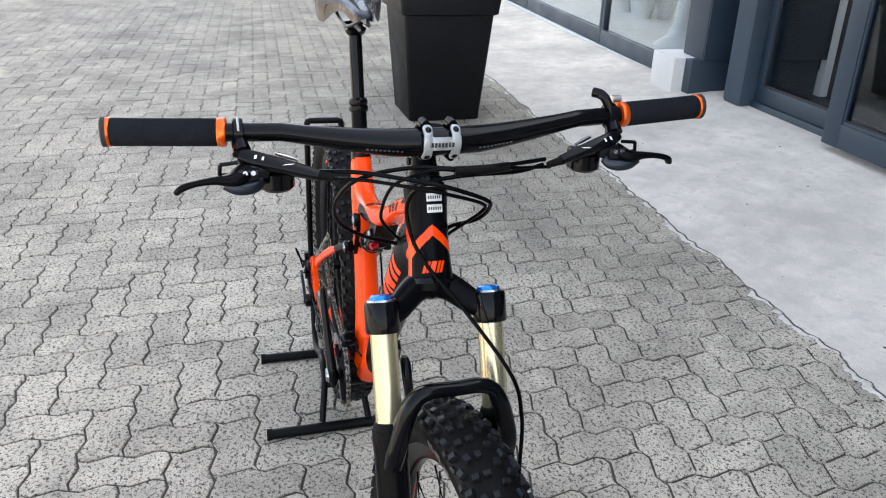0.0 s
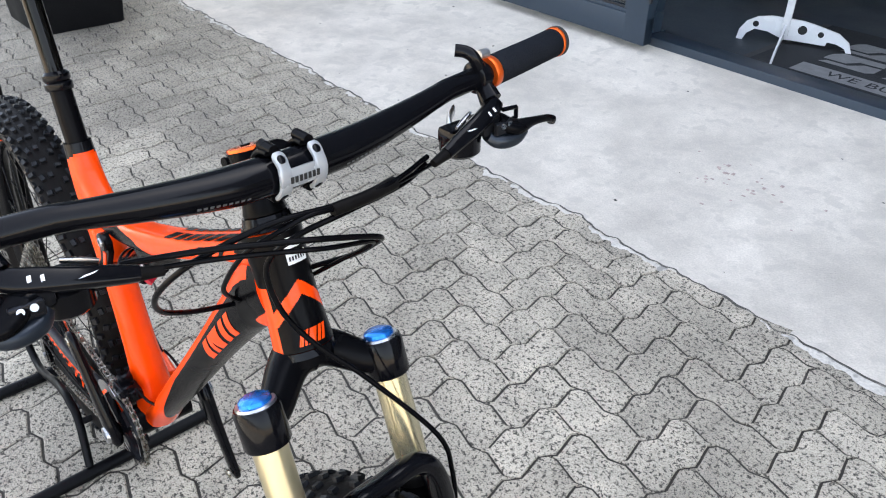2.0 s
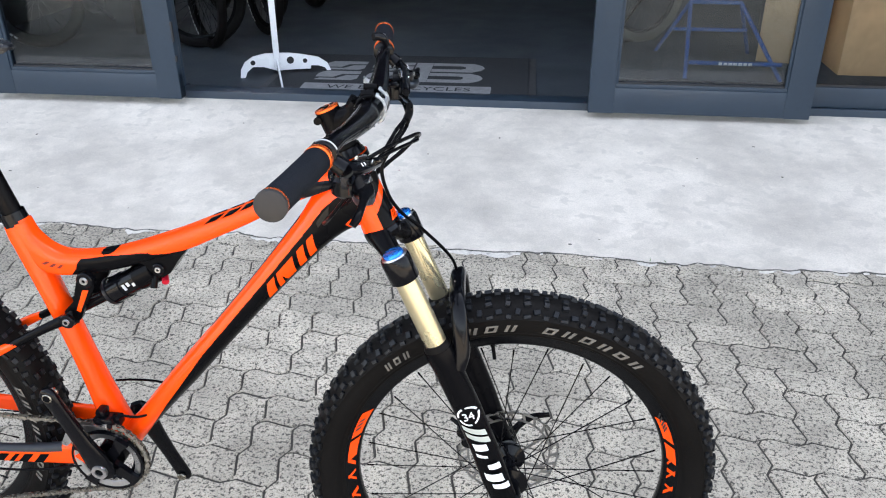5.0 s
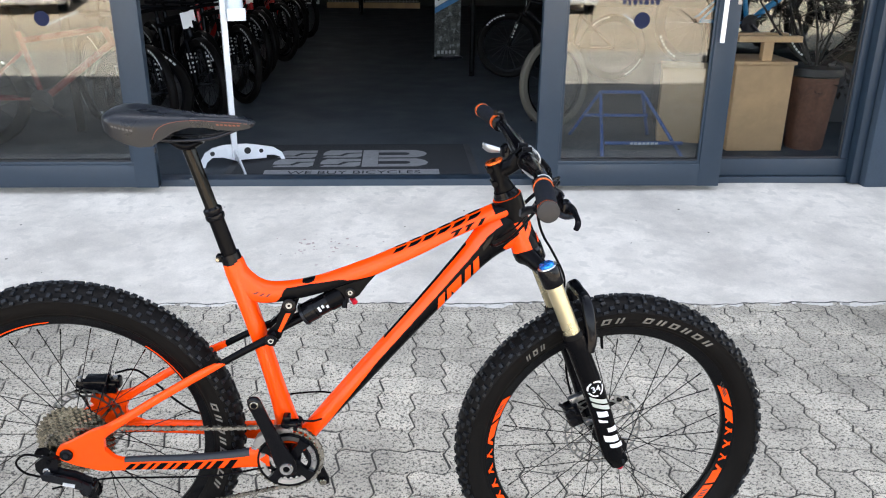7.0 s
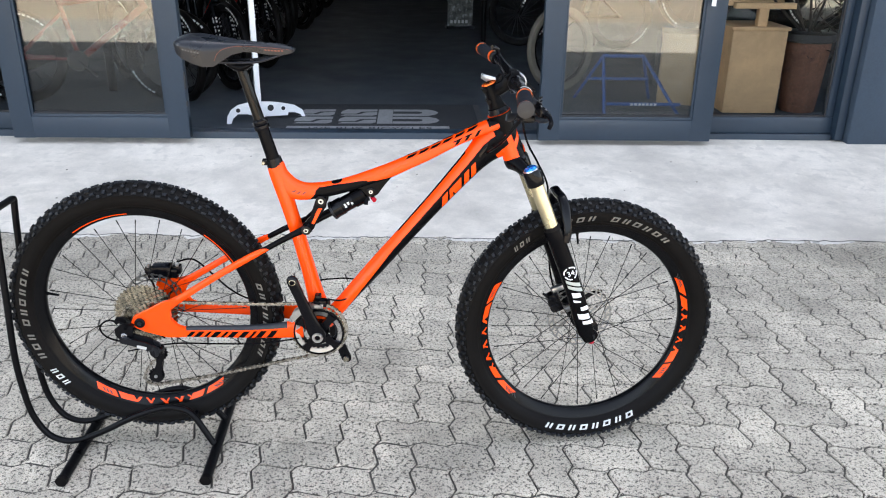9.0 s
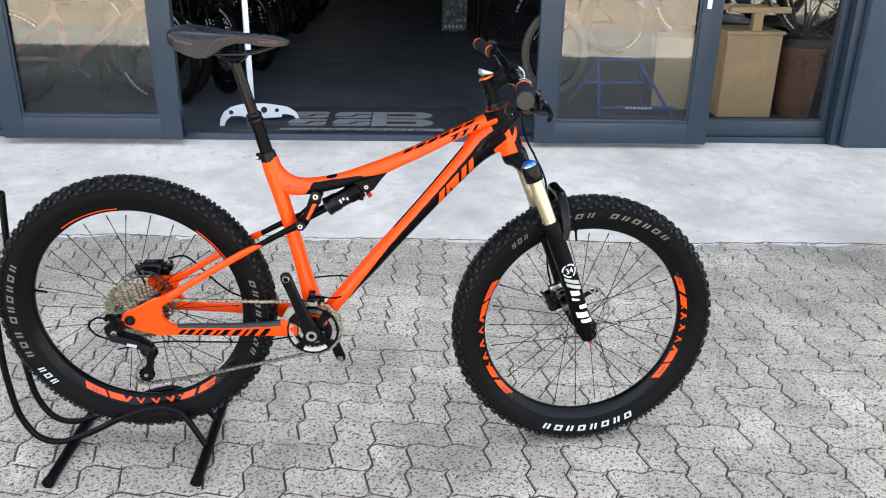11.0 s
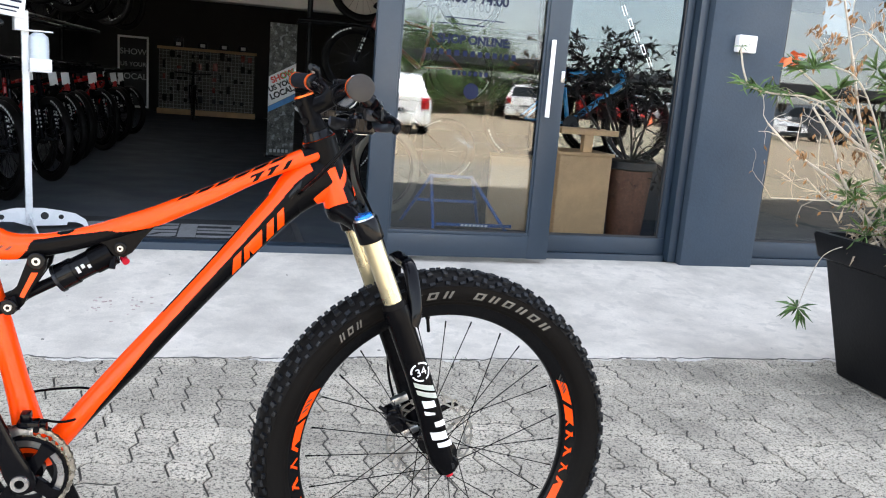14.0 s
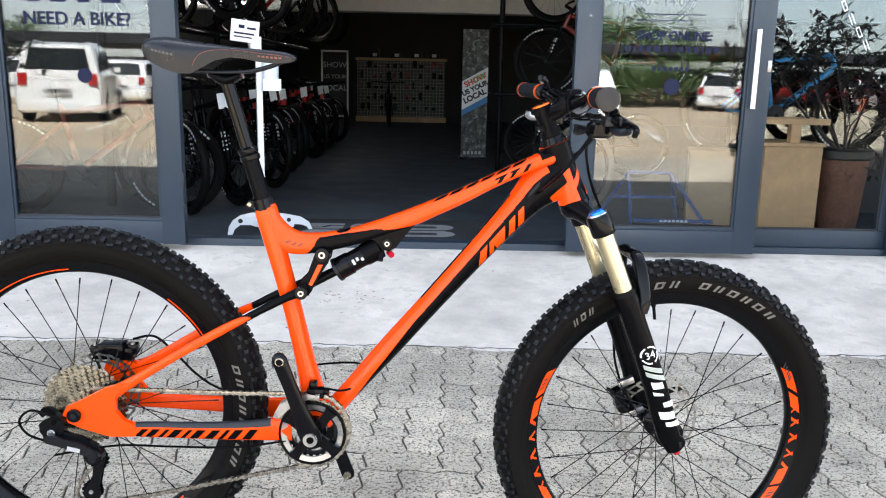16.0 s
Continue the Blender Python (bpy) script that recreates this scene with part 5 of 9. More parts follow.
bm = prism(bmesh.new(), [(-0.052, 0.384), (-0.058, 0.392), (-0.052, 0.402), (-0.036, 0.404), (-0.026, 0.396), (-0.030, 0.388), (-0.040, 0.392)], -0.088, -0.078)
part("cable_guide", soften(bm, 0.002), M_BLACK, mech)
bm = bmesh.new()
disc(bm, 0.0165, -0.098, -0.070, 24, "y", (0.040, 0, 0.306), bevel=0.004)
part("clutch_housing", bm, M_GLOSSBLACK, mech)
for y0, y1 in ((-0.0705, -0.0685), (-0.0570, -0.0550)):
    bm = prism(bmesh.new(), [(0.026, 0.308), (0.046, 0.310), (0.054, 0.290), (0.044, 0.262), (0.038, 0.236), (0.040, 0.214), (0.028, 0.203), (0.010, 0.206), (0.004, 0.220), (0.014, 0.234), (0.026, 0.256), (0.030, 0.280)], y0, y1)
    part("cage_plate", bm, M_GLOSSBLACK, mech)
for c, r in (((0.038, 0.288), 0.018), ((0.022, 0.222), 0.018)):
    wheel = part("jockey_wheel", gear(bmesh.new(), r, -0.0660, -0.0600, 13, c[0], c[1], 0.004), M_BLACK, mech)
    bm = bmesh.new()
    disc(bm, 0.0045, -0.0725, -0.0540, 14, "y", (c[0], 0, c[1]))
    part("pulley_bolt", bm, M_STEEL, wheel)
# chain: two rows of links along a loop
loop = smooth_path([(0.004, -0.046, 0.446), (0.120, -0.0485, 0.4445), (0.300, -0.0525, 0.4420), (0.455, -0.0545, 0.4405), (0.500, -0.0545, 0.418), (0.520, -0.0545, 0.372), (0.504, -0.0545, 0.322), (0.462, -0.0545, 0.2955), (0.420, -0.0545, 0.290),
                    (0.300, -0.056, 0.265), (0.150, -0.060, 0.233), (0.022, -0.063, 0.213), (-0.002, -0.063, 0.215), (-0.016, -0.063, 0.234), (0.004, -0.063, 0.272), (0.030, -0.062, 0.300), (0.024, -0.060, 0.322), (-0.010, -0.052, 0.332), (-0.042, -0.048, 0.352),
                    (-0.057, -0.046, 0.392), (-0.042, -0.046, 0.430), (0.004, -0.046, 0.446)], 10)
bm = bmesh.new()
acc, pitch, prev = 0.0, 0.0127, loop[0]
joints = [loop[0]]
for p in loop[1:]:
    while (p - prev).length + acc >= pitch:
        q = prev + (p - prev).normalized() * (pitch - acc)
        joints.append(q)
        prev, acc = q, 0.0
    acc += (p - prev).length
    prev = p
for k, (a, b) in enumerate(zip(joints, joints[1:])):
    w = 0.0036 if k % 2 else 0.0024
    for s in (-1, 1):
        o = Vector((0, s * w, 0))
        loft(bm, [a - (b - a) * 0.28 + o, a + o, (a + b) / 2 + o, b + o, b + (b - a) * 0.28 + o], [(0.0006, 0.0022), (0.0006, 0.0050), (0.0006, 0.0030), (0.0006, 0.0050), (0.0006, 0.0022)], 6, Y)
    rod(bm, a - Vector((0, 0.0046, 0)), a + Vector((0, 0.0046, 0)), 0.0019, seg=6)
tagged(part("chain", bm, M_CHAIN, bike, "greyish steel chain"), kind="stuff")
# front derailleur
bm = boxes((0.436, 0.470, -0.058, -0.036, 0.436, 0.452), (0.446, 0.478, -0.046, -0.026, 0.428, 0.446), (0.440, 0.456, -0.052, -0.030, 0.450, 0.464), bevel=0.004)
rod(bm, (0.448, -0.060, 0.445), (0.448, -0.030, 0.445), 0.006, seg=14)
rod(bm, (0.466, -0.060, 0.440), (0.466, -0.030, 0.440), 0.005, seg=14)
fd = part("front_derailleur", bm, M_GLOSSBLACK, bike)
part("link_plate", boxes((0.440, 0.462, -0.0605, -0.0585, 0.432, 0.442), bevel=0.001), M_STEEL, fd, "pale polished link plate")
for y0, y1 in ((-0.0655, -0.0640), (-0.0480, -0.0465)):
    bm = prism(bmesh.new(), [(0.372, 0.398), (0.386, 0.424), (0.410, 0.440), (0.440, 0.446), (0.462, 0.442), (0.440, 0.434), (0.412, 0.424), (0.394, 0.406), (0.382, 0.394)], y0, y1)
    part("cage_plate", bm, M_STEEL, fd)


def cable(name, pts, r=0.0024, parent=bike, at=None, n=8, mat=None, label=""):
    bm = bmesh.new()
    path = smooth_path(pts, n)
    loft(bm, path, [r] * len(path), 10)
    return part(name, bm, mat or M_BLACK, parent, label, at)


cable("cable", [(0.545, -0.022, 0.452), (0.525, -0.024, 0.444), (0.500, -0.030, 0.440), (0.470, -0.034, 0.446)], 0.0022)
cable("cable", [(0.548, 0.022, 0.475), (0.515, 0.026, 0.478), (0.470, 0.030, 0.474), (0.440, 0.030, 0.470)], 0.0022)
cable("cable", [(0.395, -0.058, 0.345), (0.300, -0.072, 0.338), (0.180, -0.078, 0.341), (0.090, -0.080, 0.344), (0.020, -0.082, 0.336), (-0.040, -0.086, 0.325)], 0.0022)
cable("cable_loop", [(-0.052, -0.082, 0.350), (-0.085, -0.092, 0.370), (-0.095, -0.100, 0.400), (-0.070, -0.108, 0.425), (-0.040, -0.102, 0.415), (-0.020, -0.085, 0.395)], 0.0024)
cable("brake_hose", [(0.060, 0.078, 0.505), (0.105, 0.080, 0.510), (0.150, 0.078, 0.470), (0.190, 0.074, 0.430), (0.240, 0.070, 0.400), (0.330, 0.060, 0.385), (0.400, 0.045, 0.388)], 0.0026)
# rear calliper
bm = boxes((-0.016, 0.066, 0.054, 0.076, 0.466, 0.492), (-0.002, 0.050, 0.046, 0.084, 0.472, 0.502), (0.052, 0.074, 0.058, 0.080, 0.476, 0.500), (-0.022, -0.004, 0.056, 0.074, 0.478, 0.496), bevel=0.005)
cal = part("rear_calliper", bm, M_GLOSSBLACK, bike)
bm = prism(bmesh.new(), [(0.010, 0.462), (0.054, 0.465), (0.086, 0.452), (0.082, 0.432), (0.045, 0.426), (0.014, 0.434), (0.004, 0.446)], 0.058, 0.074)
part("calliper_mount", soften(bm, 0.004), M_ORANGE, cal, "orange frame mount")
for q in (-0.012, 0.064):
    bm = bmesh.new()
    rod(bm, (q, 0.064, 0.490), (q, 0.064, 0.504), 0.005, seg=12)
    part("bolt", bm, M_STEEL, cal)

# ---- fork ----
LEG = 0.0735
AX = FRONT_AXLE
fork_top = Vector((0.973, 0, 0.801))
fdir = (fork_top - AX).normalized()
fwd = Vector((fdir.z, 0, -fdir.x))
bm = bmesh.new()
cz = fork_top - fdir * 0.016
loft(bm, smooth_path([cz + Vector((0, -LEG, 0)), cz + Vector((-0.008, -LEG * 0.72, 0.004)), cz + Vector((-0.028, -0.024, 0.020)), cz + Vector((-0.036, 0, 0.024)), cz + Vector((-0.028, 0.024, 0.020)), cz + Vector((-0.008, LEG * 0.72, 0.004)), cz + Vector((0, LEG, 0))], 6),
     smooth_values([(0.014, 0.018), (0.014, 0.017), (0.018, 0.019), (0.024, 0.022), (0.018, 0.019), (0.014, 0.017), (0.014, 0.018)], 6), 20, fwd, power=2.6)
part("fork_crown", bm, M_BLACK, bike, "satin black forged fork crown", STEER)
bm = bmesh.new()
rod(bm, HEAD_LOW - HEAD_UP * 0.018, HEAD_LOW - HEAD_UP * 0.004, 0.026, 0.0285, 28)
part("crown_race", bm, M_BLACK, bike, at=STEER)
SEAL = 0.322          # distance of the dust seals above the axle, along the legs
for side in (-1, 1):
    o = Vector((0, side * LEG, 0))
    bm = bmesh.new()
    loft(bm, [fork_top + o + fdir * q for q in (-0.036, -0.034, 0.000, 0.004)], [0.0215, 0.0225, 0.0225, 0.0210], 28, Y)
    cl = part("crown_clamp", bm, M_GLOSSBLACK, bike, at=STEER)
    bm = bmesh.new()
    loft(bm, [fork_top + o + fdir * q for q in (0.003, 0.010, 0.012, 0.0125)], [0.0165, 0.0150, 0.012, 0.001], 24, Y)
    part("top_cap", bm, M_BLUEANOD, cl, "bright blue anodised cap")
    bm = bmesh.new()
    loft(bm, [fork_top + o + fdir * q for q in (0.004, 0.0065, 0.0066)], [0.0195, 0.0185, 0.0150], 24, Y)
    part("cap_ring", bm, M_STEEL, cl)
    bm = bmesh.new()
    rod(bm, AX + o + fdir * (SEAL - 0.02), fork_top + o - fdir * 0.034, 0.0172, seg=32)
    part("stanchion", bm, M_GOLD, bike, "gold-coated fork stanchion", STEER)
    bm = bmesh.new()
    loft(bm, [AX + o + fdir * q for q in (SEAL, SEAL + 0.003, SEAL + 0.009, SEAL + 0.010)], [0.0215, 0.0215, 0.0195, 0.0178], 28, Y)
    part("dust_seal", bm, M_RUBBER, bike, at=STEER)
    bm = bmesh.new()
    loft(bm, [AX + o + fwd * f + fdir * q for q, f in ((-0.014, -0.006), (-0.010, -0.006), (0.02, -0.010), (0.06, -0.008), (0.12, -0.003), (0.20, 0), (0.29, 0), (SEAL - 0.030, 0), (SEAL - 0.012, 0), (SEAL, 0))],
         [(0.012, 0.014), (0.014, 0.018), (0.016, 0.022), (0.019, 0.023), (0.0205, 0.0225), (0.0215, 0.0222), (0.0220, 0.0222), (0.0222, 0.0225), (0.0235, 0.0235), (0.0225, 0.0225)], 28, Y)
    low = part("fork_lower", bm, M_BLACK, bike, "satin black lower fork leg", STEER)
    bm = bmesh.new()
    yy = side * (LEG + 0.008)
    disc(bm, 0.0155, yy - side * 0.035, yy, 28, "y", (AX.x + 0.001, 0, AX.z), bevel=0.003)
    disc(bm, 0.0095, yy, yy + side * 0.004, 24, "y", (AX.x + 0.001, 0, AX.z), bevel=0.001)
    boss = part("axle_boss", bm, M_BLACK, low)
    bm = bmesh.new()
    disc(bm, 0.0060, yy + side * 0.004, yy + side * 0.0052, 18, "y", (AX.x + 0.001, 0, AX.z))
    part("axle_socket", bm, M_DARKMETAL, boss)
    bm = bmesh.new()
    rod(bm, AX + o - fdir * 0.013 - fwd * 0.006, AX + o - fdir * 0.022 - fwd * 0.006, 0.007, seg=14)
    part("foot_nut", bm, M_RED if side < 0 else M_DARKMETAL, low)
    # white marks on the leg: a ring with 34, two stripes, three plain blocks
    def leg_plate(bm, corners, n=6):
        (qa, fa), (qb, fb), (qc, fc), (qd, fd) = corners
        last = None
        for k in range(n + 1):
            u, pair = k / n, []
            for q, f in ((qa + (qd - qa) * u, fa + (fd - fa) * u), (qb + (qc - qb) * u, fb + (fc - fb) * u)):
                ca = max(-1.0, min(1.0, f / 0.0234))
                pair.append(bm.verts.new(AX + o + fdir * q + fwd * (0.0234 * ca - 0.004 * max(0.0, (0.12 - q) / 0.12)) + Vector((0, side * 0.0236 * math.sqrt(1 - ca * ca), 0))))
            if last:
                bm.faces.new((last[0], last[1], pair[1], pair[0]))
            last = pair
    bm = bmesh.new()
    for k in range(20):
        if k % 5 == 4:
            continue
        a0, a1 = 2 * math.pi * k / 20, 2 * math.pi * (k + 1) / 20
        leg_plate(bm, [(0.200 + r * math.cos(a), 0.002 + r * math.sin(a)) for r, a in ((0.0150, a0), (0.0180, a0), (0.0180, a1), (0.0150, a1))])
    tagged(part("leg_ring", bm, M_DECALWHITE, low), kind="stuff")
    # white slanted blocks down the leg
    for k, (f0, f1) in enumerate(((-0.013, 0.008), (-0.015, 0.002), (-0.004, 0.015), (-0.016, 0.012), (-0.010, 0.016))):
        q = 0.142 - 0.0215 * k
        bm = bmesh.new()
        h = (0.015, 0.008, 0.010, 0.016, 0.009)[k]
        leg_plate(bm, [(q - 0.35 * f0, f0), (q - h - 0.35 * f0, f0), (q - h * 0.8 - 0.35 * f1, f1), (q - 0.003 + 0.10 * f1, f1)])
        part("leg_mark", bm, M_DECALWHITE, low)
    for q0 in (0.180, 0.165):
        bm = bmesh.new()
        leg_plate(bm, [(q0 - 0.005, -0.016), (q0 + 0.005, -0.016), (q0 - 0.015, 0.016), (q0 - 0.026, 0.016)])
        part("leg_stripe", bm, M_STRIPE, low)
    if side < 0:
        c = AX + o + fdir * 0.200 + fwd * 0.002 + Vector((0, side * 0.0240, 0))
        rot = Matrix((fwd, fdir, Vector((0, -1, 0)))).transposed().to_4x4()
        lettering("leg_number", "34", 0.020, M_DECALWHITE, low, Matrix.Translation(c) @ rot, 0.0003)
# arch between the lowers, in front of the tyre
bm = bmesh.new()
a0 = AX + fdir * (SEAL - 0.040) + fwd * 0.018
arch = [a0 + Vector((0, -LEG - 0.004, 0)) - fdir * 0.004, a0 + Vector((0, -LEG - 0.001, 0)) + fwd * 0.014 + fdir * 0.020, a0 + Vector((0, -LEG * 0.84, 0)) + fwd * 0.028 + fdir * 0.066, a0 + Vector((0, -LEG * 0.58, 0)) + fwd * 0.034 + fdir * 0.090,
        a0 + fwd * 0.034 + fdir * 0.092, a0 + Vector((0, LEG * 0.58, 0)) + fwd * 0.034 + fdir * 0.090, a0 + Vector((0, LEG * 0.84, 0)) + fwd * 0.028 + fdir * 0.066, a0 + Vector((0, LEG + 0.001, 0)) + fwd * 0.014 + fdir * 0.020, a0 + Vector((0, LEG + 0.004, 0)) - fdir * 0.004]
loft(bm, smooth_path(arch, 6), smooth_values([(0.010, 0.012), (0.012, 0.012), (0.013, 0.011), (0.012, 0.010), (0.012, 0.009), (0.012, 0.010), (0.013, 0.011), (0.012, 0.012), (0.010, 0.012)], 6), 16, fwd, power=3)
part("fork_arch", bm, M_GLOSSBLACK, bike, at=STEER)
# front calliper and hose
bm = boxes((-0.012, 0.014, -0.016, 0.016, -0.027, 0.027), (-0.020, -0.004, -0.012, 0.012, -0.018, 0.018), bevel=0.005)
for q in (-0.0115, 0.0115):
    disc(bm, 0.0125, -0.020, 0.020, 22, "y", (-0.008, 0, q), bevel=0.002)
rod(bm, (-0.014, 0.0, 0.020), (-0.024, 0.004, 0.034), 0.0045, 0.0035, 12)
fc = part("front_calliper", bm, M_GLOSSBLACK, bike, at=STEER @ Matrix.Translation(AX + Vector((-0.070, 0.050, 0.044))) @ Matrix.Rotation(-HEAD_TILT, 4, "Y"))
for q in (-0.036, 0.034):
    bm = bmesh.new()
    rod(bm, (0.012, 0, q), (0.026, 0, q), 0.005, seg=12)
    box(bm, 0.000, 0.034, -0.008, 0.008, q - 0.007, q + 0.007, 0.002)
    part("calliper_mount", bm, M_STEEL, fc)
# axle lever
bm = bmesh.new()
loft(bm, smooth_path([AX + Vector((0.006, 0.092, 0)), AX + Vector((0.020, 0.098, 0.020)), AX + Vector((0.045, 0.098, 0.040)), AX + Vector((0.075, 0.092, 0.050))], 5), smooth_values([(0.006, 0.008), (0.005, 0.007), (0.004, 0.007), (0.003, 0.005)], 5), 12, Y)
part("axle_lever", bm, M_GLOSSBLACK, bike, at=STEER)

# ---- cockpit ----
BAR = Vector((0.9385, 0, 1.005))
BAR_TURN = STEER @ Matrix.Translation(BAR + Vector((0, 0.002, -0.002))) @ Matrix.Rotation(radians(-2.6), 4, HEAD_UP) @ Matrix.Rotation(radians(0.85), 4, "X") @ Matrix.Translation(-BAR)
bm = bmesh.new()
st0 = HEAD_LOW + HEAD_UP * 0.170
loft(bm, [HEAD_LOW + HEAD_UP * q for q in (0.1305, 0.133, 0.146, 0.156, 0.186, 0.190)], [0.0200, 0.0205, 0.0172, 0.0168, 0.0178, 0.0178], 28, Y)
loft(bm, smooth_path([st0, st0.lerp(BAR, 0.45), BAR - Vector((0.016, 0, 0.000))], 5), smooth_values([(0.017, 0.018), (0.015, 0.015), (0.021, 0.019)], 5), 20, Y, power=2.8)
stem = part("stem", bm, M_BLACK, bike, "satin black stem", STEER)
bm = bmesh.new()
loft(bm, [HEAD_LOW + HEAD_UP * q for q in (0.1902, 0.1930, 0.1938)], [0.0182, 0.0176, 0.0150], 24, Y)
cap = part("stem_cap", bm, M_ANOD_ORANGE, stem, "orange anodised headset cap")
bm = bmesh.new()
for q0 in (0.6, 2.5, 4.4):
    vs = [HEAD_LOW + HEAD_UP * 0.1944 + Vector((0.0140 * k * math.cos(a), 0.0140 * k * math.sin(a), 0.0140 * k * math.cos(a) * math.tan(HEAD_TILT))) for k, a in ((0.35, q0), (0.95, q0 - 0.25), (0.95, q0 + 0.65), (0.45, q0 + 0.5))]
    bm.faces.new([bm.verts.new(v) for v in vs])
rod(bm, HEAD_LOW + HEAD_UP * 0.1930, HEAD_LOW + HEAD_UP * 0.1952, 0.0046, seg=14)
tagged(part("cap_print", bm, M_BLACK, cap, "black print and bolt"), kind="stuff")
for q in (0.146, 0.176):
    bm = bmesh.new()
    c = HEAD_LOW + HEAD_UP * q - Vector((0.0165, 0, 0))
    rod(bm, c - Vector((0, 0.016, 0)), c + Vector((0, 0.016, 0)), 0.0048, seg=12)
    rod(bm, c - Vector((0, 0.0175, 0)), c - Vector((0, 0.0155, 0)), 0.0058, seg=12)
    part("clamp_bolt", bm, M_BLACK, stem)
fp = bmesh.new()
for yc in (-0.0178, 0.0178):
    rows = [BAR + Vector((0.0222 * math.cos(a), yc, 0.0222 * math.sin(a))) for a in [radians(q) for q in (-62, -58, -50, -38, -26, -12, 4, 20, 32, 44, 54, 62, 66)]]
    loft(fp, rows, [(k, 0.0021) for k in (0.0038, 0.0052, 0.0062, 0.0062, 0.0056, 0.0062, 0.0064, 0.0062, 0.0054, 0.0060, 0.0062, 0.0052, 0.0038)], 14, Y, power=4)
rows = [BAR + Vector((0.0224 * math.cos(a), 0, 0.0224 * math.sin(a))) for a in [radians(q) for q in range(-16, 25, 8)]]
loft(fp, rows, [(0.0150, 0.0019)] * len(rows), 12, Y, power=4)
back = bmesh.new()
for yc in (-0.0175, 0.0175):
    for s in (-1, 1):
        c = BAR + Vector((-0.004, yc, s * 0.0215))
        rod(back, c - Vector((0.008, 0, 0)), c + Vector((0.0100, 0, 0)), 0.0050, seg=14)
    rows = [BAR + Vector((0.0195 * math.cos(a), yc, 0.0195 * math.sin(a))) for a in [radians(q) for q in range(80, 281, 20)]]
    loft(back, rows, [(0.0075, 0.0025)] * len(rows), 10, Y, power=4)
part("bar_clamp", back, M_BLACK, stem)
plate = part("face_plate", fp, M_FACEPLATE, stem, "silver-white stem face plate")
bm = bmesh.new()
for k in range(7):
    box(bm, BAR.x + 0.0236, BAR.x + 0.0248, -0.0150 + 0.0044 * k, -0.0122 + 0.0044 * k, BAR.z - 0.0025, BAR.z + 0.0030)
tagged(part("plate_print", bm, M_BLACKVINYL, plate), kind="stuff")
for yc in (-0.0178, 0.0178):
    for q0 in (-52, 38):
        bm = bmesh.new()
        rows = [BAR + Vector((0.0240 * math.cos(a), yc, 0.0240 * math.sin(a))) for a in [radians(q0 + 3.6 * k) for k in range(6)]]
        loft(bm, rows, [(0.0018, 0.0010), (0.0034, 0.0012), (0.0038, 0.0012), (0.0038, 0.0012), (0.0034, 0.0012), (0.0018, 0.0010)], 12, Y)
        part("plate_bolt", bm, M_GLOSSBLACK, plate)


def bar_point(y):
    q = min(abs(y) / 0.385, 1.0)
    rise = 0.016 * max(0.0, min(1.0, (abs(y) - 0.05) / 0.14)) ** 1.3
    return BAR + Vector((-0.037 * q ** 1.7, y, rise + 0.004 * q))


bm = bmesh.new()
ys = [-0.383 + 0.766 * k / 60 for k in range(61)]
loft(bm, [bar_point(y) for y in ys], [0.0175 if abs(y) < 0.05 else max(0.0111, 0.0175 - (abs(y) - 0.05) * 0.052) for y in ys], 24)
bar = part("handlebar", bm, M_GLOSSBLACK, bike, "wide low-rise satin black handlebar", BAR_TURN)
bm = bmesh.new()
for s in (-1, 1):
    for k in range(9):
        y = s * (0.050 + 0.0052 * k)
        p = bar_point(y)
        box(bm, -0.0004, 0.0006, -0.0015, 0.0017, -0.0011, 0.0011, m=Matrix.Translation(p + Vector((0.0156 - 0.0002 * k, 0, -0.0065))) @ Matrix.Rotation(0.42, 4, "Y"))
tagged(part("bar_print", bm, M_BARPRINT, bar), kind="stuff")
